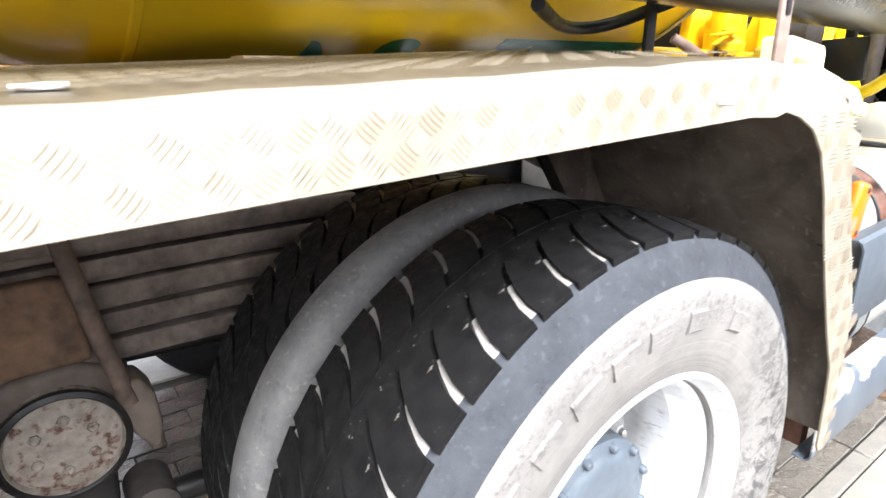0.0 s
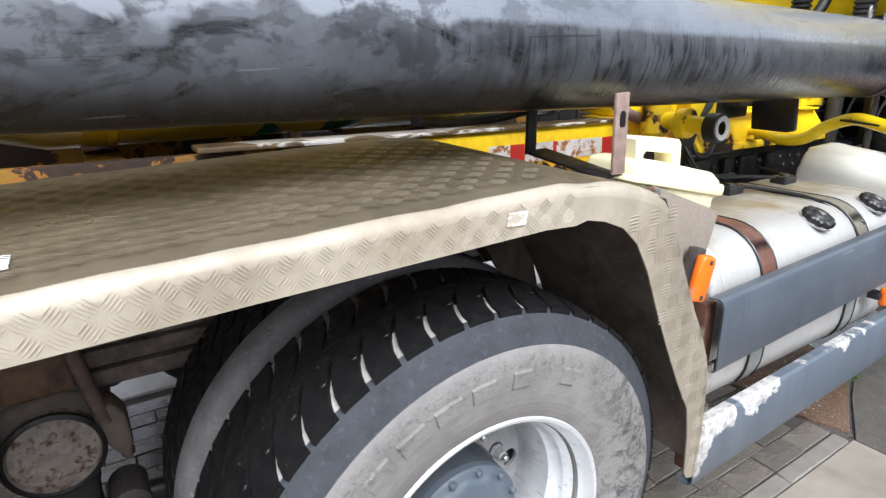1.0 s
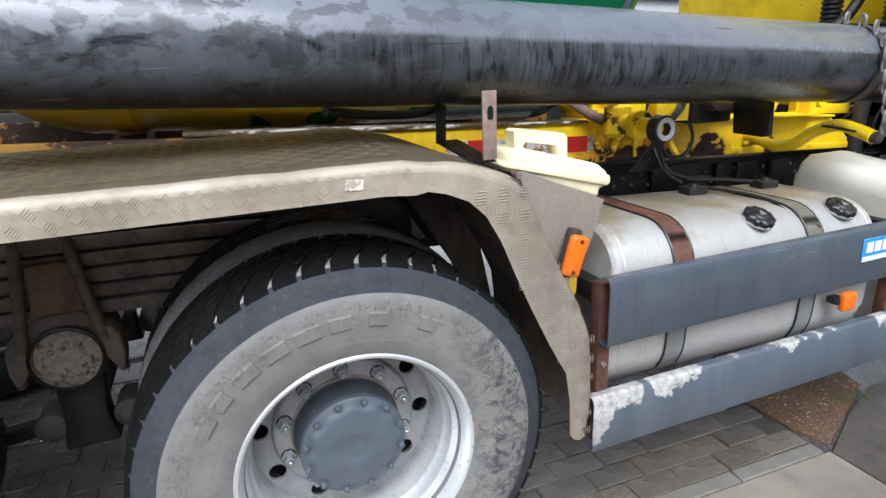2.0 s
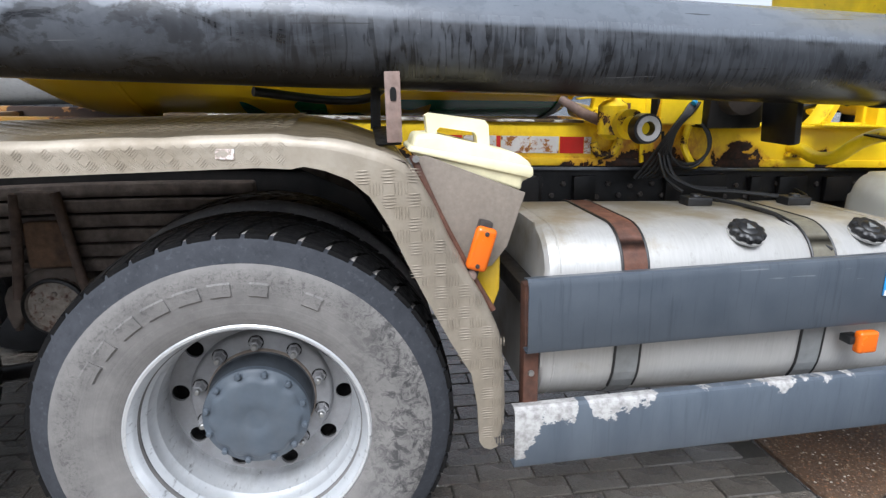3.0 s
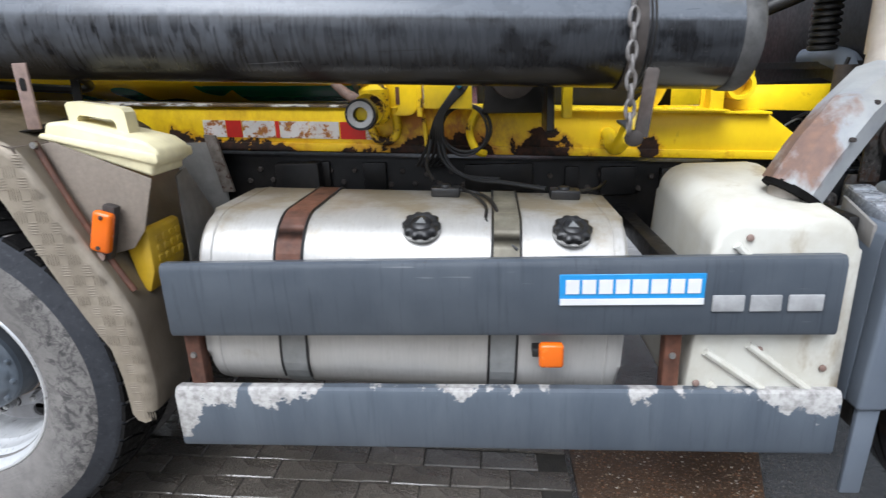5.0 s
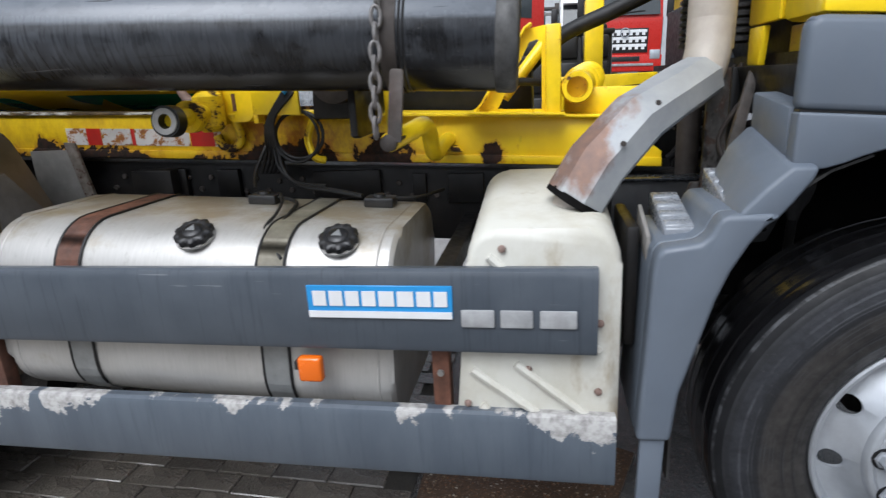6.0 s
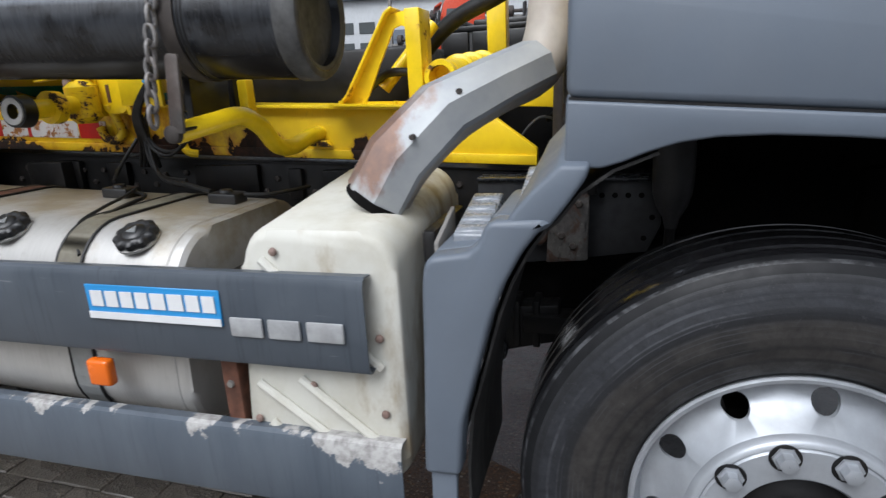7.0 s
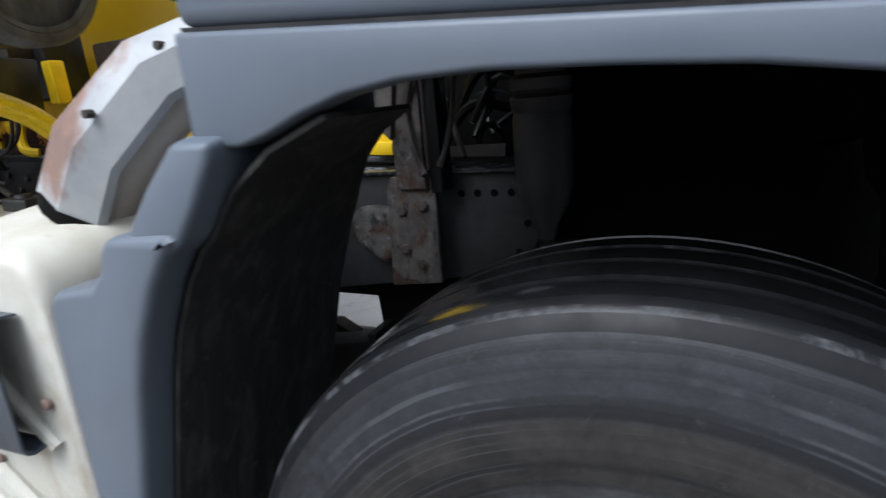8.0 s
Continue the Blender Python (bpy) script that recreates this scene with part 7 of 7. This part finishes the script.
part("socket_bore", lathe(disc_end([(0, 0.035), (0.01, 0.035)]), (2.508, 0.80, 1.266), "y", 24), m_chassis, uf)
part("rear_plate", slab([(2.47, zb(2.47)), (2.80, zb(2.8) - 0.002), (2.88, 1.155), (2.88, 1.255), (2.55, 1.262), (2.47, 1.24)], "y", 0.80, 0.82, 0.004), m_yellow, uf)
part("far_post", box(2.56, 2.63, 1.15, 1.22, 1.15, 1.58, 0.005), m_yellow, uf)
part("far_rail", box(2.45, 2.9, 1.50, 1.56, 1.15, 1.30, 0.005), m_yellow, uf)
part("ram", tube([(2.26, 0.86, 1.24), (2.34, 0.90, 1.34), (2.42, 0.95, 1.44)], 0.022, 12), m_yellow, uf)
part("hydraulic_hose", tube([(2.30, 1.05, 1.30), (2.46, 1.0, 1.44), (2.66, 0.95, 1.52), (2.86, 0.9, 1.62), (3.05, 0.9, 1.85)], 0.028, 14), m_hose, uf, "thick black hydraulic hose")
part("thin_hose", tube([(2.20, 0.90, 1.25), (2.30, 0.82, 1.29), (2.42, 0.86, 1.28), (2.52, 0.95, 1.26)], 0.014, 10), m_hose, uf)

# loose cables
cab_mat = m_hose
loom = empty("cable_loom", None, parent=truck)
tagged(loom, "black cables looping from the subframe to the tank")
rng = random.Random(21)
for k in range(6):
    o = 0.012 * k
    part("cable", tube([(1.60 + o, 0.66, 1.40), (1.53 + o * 0.6, 0.60, 1.29), (1.465 + o * 0.4, 0.60, 1.20), (1.425 + o, 0.65, 1.10 - o), (1.38 + o * 1.3, 0.68, 1.02)], 0.0062, 8), cab_mat, loom)
part("coil", tube([(1.565 + 0.088 * math.cos(a), 0.63 + 0.01 * math.sin(a), 1.155 + 0.080 * math.sin(a)) for a in [k * 0.5 for k in range(14)]], 0.0065, 8, None, 3), cab_mat, loom)
part("coil", tube([(1.56 + 0.080 * math.cos(a), 0.62 + 0.01 * math.sin(a), 1.150 + 0.086 * math.sin(a)) for a in [0.3 + k * 0.5 for k in range(14)]], 0.005, 8, None, 3), cab_mat, loom)
part("cable", tube([(1.44, 0.62, 1.12), (1.43, 0.54, 1.04), (1.46, 0.47, 1.0)], 0.006, 8), cab_mat, loom)
part("cable", tube([(1.47, 0.64, 1.17), (1.50, 0.61, 1.04), (1.58, 0.56, 0.99), (1.70, 0.51, 0.982), (1.83, 0.46, 0.968)], 0.008, 8), cab_mat, loom)
part("cable", tube([(1.46, 0.64, 1.20), (1.475, 0.62, 1.06), (1.55, 0.58, 1.0), (1.68, 0.54, 0.99)], 0.006, 8), cab_mat, loom)
part("cable", tube([(1.55, 0.46, 0.978), (1.60, 0.36, 0.972), (1.635, 0.24, 0.962), (1.64, 0.15, 0.934), (1.72, 0.07, 0.88)], 0.005, 8), cab_mat, loom)
part("cable", tube([(1.54, 0.45, 0.974), (1.62, 0.42, 0.962), (1.66, 0.28, 0.956), (1.668, 0.16, 0.932), (1.665, 0.08, 0.875)], 0.006, 8), cab_mat, loom)
part("cable", tube([(1.92, 0.46, 0.96), (2.0, 0.52, 0.95), (2.06, 0.65, 0.95)], 0.006, 8), cab_mat, loom)
part("blue_tie", tube([(1.542, 0.588, 1.300), (1.552, 0.592, 1.308)], 0.010, 8, None, 1), plain("blue_tape", (0.02, 0.3, 0.6), 0.5), loom)
part("hose_behind", tube([(0.05, 0.30, 1.375), (0.25, 0.42, 1.345), (0.37, 0.40, 1.35), (0.42, 0.24, 1.40)], 0.013, 10), m_hose, loom, "black hose under the pipe")

# second holder side: dark panel between beam and tank
part("battery_side", box(0.83, 1.0, 0.69, 0.762, 0.80, 1.04, 0.006), m_chassis, chassis)

# ---- loose things on the lorry ----
pipe = empty("suction_pipe", RAKE, "scuffed black suction pipe lashed along the side of the lorry", "pipe")
A0, A1 = Vector((-2.6, 0.152, 1.485 + 3.6 * 0.0505)), Vector((2.34, 0.300, 1.475 - 1.34 * 0.0505))
axis = (A1 - A0).normalized()
PR = 0.138
length = (A1 - A0).length
b = lathe([(0, PR - 0.012), (0, PR - 0.002), (0.004, PR), (length * 0.3, PR), (length * 0.6, PR), (length - 0.012, PR), (length - 0.004, PR - 0.004), (length, PR - 0.012), (length - 0.02, PR - 0.022), (length - 0.4, PR - 0.022)], (0, 0, 0), "x", 80)
M = Matrix.Translation(A0) @ axis.to_track_quat("X", "Z").to_matrix().to_4x4()
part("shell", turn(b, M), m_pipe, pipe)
part("end_lining", turn(lathe([(length - 0.10, PR - 0.024), (length - 0.003, PR - 0.014), (length - 0.001, PR - 0.020), (length - 0.10, PR - 0.030)], (0, 0, 0), "x", 64, None, None, True), M), m_pipe, pipe, "pale scuffed pipe mouth")
part("end_collar", turn(lathe([(length - 0.055, PR + 0.0005), (length - 0.050, PR + 0.004), (length - 0.012, PR + 0.004), (length - 0.002, PR - 0.002), (length + 0.001, PR - 0.010), (length - 0.004, PR - 0.030)], (0, 0, 0), "x", 80), M), m_plug, pipe, "scuffed grey collar at the pipe's mouth")
part("end_plug", turn(lathe(disc_end([(length - 0.045, PR - 0.022), (length - 0.030, PR - 0.022), (length - 0.026, PR - 0.05), (length - 0.030, PR - 0.08)]), (0, 0, 0), "x", 48), M), m_plug, pipe, "scuffed grey end plug")
band = part("band", turn(lathe([(length - 0.335, PR + 0.001), (length - 0.335, PR + 0.006), (length - 0.295, PR + 0.006), (length - 0.295, PR + 0.001)], (0, 0, 0), "x", 64, None, None, True), M), m_dark_steel, pipe, "dark grimy steel band")
for k in range(2):
    part("groove", turn(lathe([(length - 0.29 + 0.01 * k, PR + 0.0005), (length - 0.287 + 0.01 * k, PR + 0.003), (length - 0.283 + 0.01 * k, PR + 0.0005)], (0, 0, 0), "x", 64), M), m_black, pipe)

chain = empty("chain", RAKE, "rusty grey steel lashing chain hanging over the pipe", "chain")


def link(at, flip):
    own = bmesh.new()
    pts = []
    for k in range(12):
        a = 2 * math.pi * k / 12
        pts.append((0.0115 * math.cos(a), 0, 0.0245 * math.sin(a)))
    tube(pts + [pts[0]], 0.0052, 8, own, 1)
    return turn(own, pose(*at, 0, 0, 90 if flip else 8))


ch = [(2.012, 0.300, 1.582), (2.012, 0.240, 1.570), (2.012, 0.19, 1.545), (2.012, 0.152, 1.505), (2.010, 0.138, 1.46), (2.008, 0.132, 1.42), (2.006, 0.122, 1.38), (2.005, 0.115, 1.345), (2.004, 0.108, 1.31), (2.003, 0.10, 1.275), (2.002, 0.095, 1.24), (2.001, 0.09, 1.205), (2.0, 0.088, 1.17)]
fine = []
for p, q in zip(ch, ch[1:]):
    p, q = Vector(p), Vector(q)
    fine.append(tuple(p))
    fine.append(tuple((p + q) / 2))
d0 = 0.0
last = None
pts = []
for p in fine:
    if last is None or (Vector(p) - Vector(last)).length > 0.031:
        pts.append(p)
        last = p
for k, p in enumerate(pts):
    part("link", link(p, k % 2), m_chain, chain)
stay = empty("pipe_stay", None, parent=truck)
tagged(stay, "rusty steel stay that carries the pipe")
part("plate", slab([(2.020, 1.168), (2.056, 1.166), (2.074, 1.330), (2.070, 1.338), (2.046, 1.340), (2.040, 1.334)], "y", 0.112, 0.122, 0.002), m_stay, stay)
part("shelf", slab([(0.12, 1.170), (0.34, 1.187), (0.34, 1.194), (0.12, 1.177)], "x", 2.022, 2.058, 0.002), m_chassis, stay)

# wheel chocks
CH = empty("wheel_chock", RAKE, "cream-yellow plastic wheel chock with a carrying handle in its holder", "wheel chock", "wheel chocks")
out = [(0.455, 1.222), (0.470, 1.262), (0.52, 1.262), (0.735, 1.205), (0.768, 1.180), (0.772, 1.155), (0.762, 1.138), (0.745, 1.135), (0.742, 1.108), (0.47, 1.205)]
part("body", slab(out, "y", 0.045, 0.21, 0.010, None, 3), m_cream, CH, "", 40)
part("flange", slab([(0.447, 1.223), (0.456, 1.236), (0.770, 1.172), (0.772, 1.150), (0.762, 1.142)], "y", 0.034, 0.225, 0.006), m_cream, CH)
own = bmesh.new()
hs = [(0.505, 1.245), (0.500, 1.306), (0.512, 1.312), (0.655, 1.290), (0.665, 1.278), (0.668, 1.215)]
hi = [(0.528, 1.240), (0.528, 1.268), (0.536, 1.276), (0.628, 1.260), (0.634, 1.250), (0.636, 1.222)]
for y in (0.095, 0.145):
    o = [own.verts.new((x, y, z)) for x, z in hs]
    n_ = [own.verts.new((x, y, z)) for x, z in hi]
    for i in range(5):
        own.faces.new((o[i], o[i + 1], n_[i + 1], n_[i]))
    if y > 0.1:
        for i in range(5):
            own.faces.new((o[i], o[i + 1], po[i + 1], po[i]))
            own.faces.new((n_[i], n_[i + 1], pn[i + 1], pn[i]))
    po, pn = o, n_
own.edges.ensure_lookup_table()
part("handle", own, m_cream, CH, "moulded handle", 30)
C2 = empty("wheel_chock", RAKE, "grimy yellow plastic wheel chock hanging behind the reflector", "wheel chock", "wheel chocks")
part("body", slab([(0.612, 0.930), (0.672, 0.965), (0.690, 0.955), (0.688, 0.835), (0.664, 0.770), (0.642, 0.780)], "y", 0.055, 0.225, 0.008, None, 2), m_chock, C2, "", 40)
rng = random.Random(4)
for i in range(4):
    for j in range(3):
        y, z = 0.085 + 0.036 * i, 0.852 + 0.03 * j
        part("cell", box(0.682, 0.692, y, y + 0.028, z, z + 0.024, 0.004, 1), m_chock, C2)

# ---- yard behind the lorry ----
def far_truck(name, x, y, paint, label, turned=0.0, s=1.0, deep=2.2):
    t = empty(name, pose(x, y, GZ + RISE - 0.012, 0, 0, turned) @ Matrix.Diagonal((s, s, s, 1)), label, "truck", "parked lorries")
    part("cab", slab([(0.0, 0.75), (0.02, 2.2), (0.30, 3.4), (0.55, 3.75), (deep, 3.75), (deep, 0.9)], "x", -1.2, 1.2, 0.06, None, 2), paint, t)
    part("windscreen", slab([(-0.03, 2.38), (0.25, 3.25), (0.28, 3.25), (0.01, 2.38)], "x", -1.08, 1.08), m_glass, t)
    part("visor", slab([(-0.06, 3.28), (0.20, 3.45), (0.26, 3.40), (0.02, 3.24)], "x", -1.1, 1.1, 0.02), paint, t)
    part("grille", slab([(-0.02, 1.22), (-0.02, 1.98), (0.03, 1.98), (0.03, 1.22)], "x", -0.75, 0.75, 0.01), m_black, t)
    for k in range(3):
        b = box(-0.70, 0.70, -0.05, -0.015, 1.40 + 0.22 * k, 1.49 + 0.22 * k, 0.01, 1)
        for j in range(7):
            box(-0.66 + 0.2 * j, -0.56 + 0.2 * j, -0.05, -0.015, 1.32 + 0.22 * k, 1.41 + 0.22 * k, 0.0, 1, b)
        part("slat", b, m_white, t, "white toothed grille bar")
    part("wiper", tube([(-0.5, -0.06, 2.36), (0.1, -0.02, 2.46), (0.6, 0.0, 2.50)], 0.02, 6, None, 1), m_black, t)
    part("emblem", lathe([(0, 0.16), (-0.03, 0.16), (-0.03, 0.13), (0, 0.13)], (0, -0.05, 1.84), "y", 24, None, None, True), m_silver, t)
    part("bumper", box(-1.22, 1.22, -0.08, 0.4, 0.62, 1.16, 0.05), paint, t)
    part("plate_bar", box(-0.5, 0.5, -0.10, -0.07, 0.95, 1.10, 0.01), m_black, t)
    part("bumper_edge", box(-0.95, 0.95, -0.11, -0.07, 0.80, 0.88, 0.01), m_silver_dull, t)
    for sx_ in (-1, 1):
        part("side_window", slab([(0.32, 2.42), (0.42, 3.18), (1.15, 3.2), (1.15, 2.35)], "x", sx_ * 1.205 - 0.012, sx_ * 1.205 + 0.012, 0.004), m_glass, t)
        part("door_line", box(sx_ * 1.203 - 0.006, sx_ * 1.203 + 0.006, 0.24, 1.25, 1.3, 1.34), m_black, t)
        part("headlamp", box(sx_ * 0.98 - 0.17, sx_ * 0.98 + 0.17, -0.10, 0.02, 1.0, 1.3, 0.04), m_silver, t)
        part("mirror", box(sx_ * 1.42 - 0.12, sx_ * 1.42 + 0.12, 0.05, 0.16, 2.3, 3.1, 0.04), m_black, t)
        w = part("wheel", lathe(disc_end([(-0.16, 0.3), (-0.16, 0.5), (0.16, 0.5), (0.16, 0.3)]), (sx_ * 1.05, 1.25, 0.5), "x", 28), m_wall_front, t)
    return t


far_truck("red_truck", 4.95, 19.3, m_red_cab, "red lorry with a toothed white grille parked facing the yard", 4)
far_truck("orange_truck", -3.0, 19.6, m_orange_cab, "orange-red lorry parked sideways in the row", -72, 0.87, 1.9)
far_truck("red_truck", 0.42, 19.4, m_red_cab, "red lorry with a wide windscreen turned away in the row", -68, 1.0, 1.6)
far_truck("white_truck", 4.15, 23.4, m_white_cab, "white lorry standing behind the red one")


def crate(x, y, w, h, m, label):
    c = empty("container", pose(x, y, GZ), label, "container")
    part("body", box(-w / 2, w / 2, 0, 2.0, 0.12, h, 0.03), m, c)
    for k in range(int(w / 0.3)):
        part("rib", box(-w / 2 + 0.12 + 0.3 * k, -w / 2 + 0.2 + 0.3 * k, -0.04, 0.0, 0.2, h - 0.1, 0.01, 1), m, c)
    for sx_ in (-1, 1):
        part("skid", box(sx_ * (w / 2 - 0.2) - 0.08, sx_ * (w / 2 - 0.2) + 0.08, 0.0, 2.0, 0, 0.12), m_chassis, c)
    return c


tb = empty("toolbox", None, parent=truck)
tagged(tb, "black ribbed equipment box on the far side of the lorry")
part("body", box(2.09, 2.78, 2.20, 2.62, 0.85, 1.535, 0.02), m_black, tb)
for k in range(4):
    x0 = 2.105 + 0.168 * k
    for z0, z1 in ((0.90, 1.19), (1.215, 1.375), (1.395, 1.515)):
        part("pressed_panel", box(x0, x0 + 0.150, 2.182, 2.205, z0, z1, 0.010, 2), m_black, tb)
    part("lid_block", box(x0 + 0.01, x0 + 0.14, 2.19, 2.60, 1.530, 1.572, 0.012, 2), m_black, tb)
part("lid_rim", box(2.08, 2.79, 2.185, 2.63, 1.515, 1.545, 0.008), m_black, tb)
crate(-6.0, 9.5, 4.5, 2.3, m_plate_dark, "dark ribbed container in the yard")
# neighbouring tanker seen under the pipe
nb = empty("tanker_trailer", RAKE, "white tank trailer standing behind the lorry", "trailer")
part("barrel", lathe(disc_end([(-5.2, 0.5), (-5.1, 0.75), (-1.8, 0.75), (-1.6, 0.62), (-1.5, 0.35)]), (0, 5.0, 2.05), "x", 48), m_white_cab, nb)
part("chassis", box(-5.2, -1.5, 4.6, 5.4, 0.9, 1.25, 0.02), m_chassis, nb)
for x in (-4.5, -3.2, -1.8):
    part("wheel", lathe(disc_end([(-0.15, 0.3), (-0.15, 0.5), (0.15, 0.5), (0.15, 0.3)]), (x, 4.5, 0.45), "y", 28), m_wall_front, nb)
rack = empty("axle_rack", pose(0.5, 30, GZ + RISE - 0.012), "grey steel rack with dark spare axles across the yard", "rack")
for x in (-9, -6, -3, 0, 3, 6):
    part("rack_post", box(x - 0.08, x + 0.08, -0.1, 0.1, 0, 6.2, 0.01, 1), m_galv_dust, rack)
for k in range(5):
    part("rack_beam", box(-9, 6, -0.08, 0.08, 1.2 + 1.15 * k, 1.32 + 1.15 * k, 0.01, 1), m_galv_dust, rack)
    for i in range(5):
        x = -7.5 + 3 * i
        b = tube([(x - 1.0, -0.1, 1.5 + 1.15 * k), (x, -0.1, 1.5 + 1.15 * k), (x + 1.0, -0.1, 1.5 + 1.15 * k)], 0.09, 8, None, 1)
        for sd in (-1, 1):
            lathe(disc_end([(-0.12, 0.26), (0.12, 0.26)]), (x + sd * 0.95, -0.1, 1.5 + 1.15 * k), "x", 12, b)
        part("spare_axle", b, m_dark_steel, rack, "dark spare axle with drums")
bl = empty("depot_building", pose(0, 46, GZ + RISE - 0.012), "pale grey depot building across the yard", "building")
part("wall", box(-45, 60, 0, 12, 0, 7.0, 0.05), plain("pale_cladding", (0.5, 0.52, 0.54), 0.6, vary=0.08, scale=0.6), bl)
part("roof", box(-45.5, 60.5, -0.5, 12.5, 7.0, 7.5, 0.05), m_cab_grey, bl)
for k in range(9):
    dd = part("roller_door", box(-38 + 11 * k, -33 + 11 * k, -0.06, 0.0, 0, 4.6, 0.02), m_rail, bl)
    for row in range(3):
        for c in range(3):
            part("window", box(-32 + 11 * k + 1.9 * c, -30.6 + 11 * k + 1.9 * c, -0.05, 0.0, 1.2 + 1.6 * row, 2.1 + 1.6 * row, 0.02, 1), m_glass, bl)
    for j in range(6):
        part("panel", box(-37.9 + 11 * k, -33.1 + 11 * k, -0.10, -0.05, 0.1 + 0.75 * j, 0.78 + 0.75 * j, 0.02, 1), m_cab_grey, dd)

# never in view: its pale wall throws low light onto the lorry's side
back = empty("unseen_bounce_building", pose(0, -19, GZ), "long pale grey building, unseen, added to bounce light onto the lorry's near side", "building")
part("wall", box(-40, 45, -10, 0, 0, 5.0, 0.05), plain("grey_cladding", (0.38, 0.39, 0.40), 0.6, vary=0.12, scale=0.5), back)
part("roof", box(-40.5, 45.5, -10.5, 0.5, 5.0, 5.4, 0.05), m_cab_grey, back)
for k in range(7):
    part("roller_door", box(-36 + 11.5 * k, -31 + 11.5 * k, 0.0, 0.06, 0, 4.2, 0.02), m_rail, back)

# ---- paving blocks, nearest first ----
PL, PW = 0.222, 0.108
variants = []
rng = random.Random(17)
for k in range(6):
    j = lambda: rng.uniform(-0.0025, 0.0025)
    b = box(-PL / 2 + 0.003 + j(), PL / 2 - 0.003 + j(), -PW / 2 + 0.0028 + j(), PW / 2 - 0.0028 + j(), -0.06, 0.0, 0.0035, 1)
    for v in b.verts:
        if v.co.z > -0.01:
            v.co.z += rng.uniform(-0.0015, 0.0015)
    variants.append(mesh_of("paver", b, m_paver, 25))
bed = tagged(part("paving", box(-6, PAVE_X - 0.002, PAVE_Y, 2.118, GZ - 0.1, GZ - 0.008), m_joint, None, "damp grey block paving in running bond"), category="paving", kind="structure")
rest = bmesh.new()
count = 0
for r in range(18):
    for c in range(28):
        x = PAVE_X - PL * (c + 0.5) - (PL / 2 if r % 2 else 0)
        y = PAVE_Y + PW * (r + 0.5)
        tilt = pose(x, y, GZ + rng.uniform(-0.003, 0.002), rng.uniform(-0.6, 0.6), rng.uniform(-0.4, 0.4), rng.uniform(-0.5, 0.5))
        if -1.7 < x and r < 16:
            ob = new("paver", variants[rng.randrange(6)])
            ob.parent = bed
            ob.matrix_local = tilt
            count += 1
        else:
            hx, hy = PL / 2 - 0.004, PW / 2 - 0.0035
            q = [rest.verts.new(tilt @ Vector(p)) for p in ((-hx, -hy, 0), (hx, -hy, 0), (hx, hy, 0), (-hx, hy, 0), (-hx, -hy, -0.02), (hx, -hy, -0.02), (hx, hy, -0.02), (-hx, hy, -0.02))]
            for f in ((0, 1, 2, 3), (0, 4, 5, 1), (1, 5, 6, 2), (2, 6, 7, 3), (3, 7, 4, 0)):
                rest.faces.new([q[k] for k in f])
tagged(part("paver_field", rest, m_paver, bed, "", 25), kind="stuff")
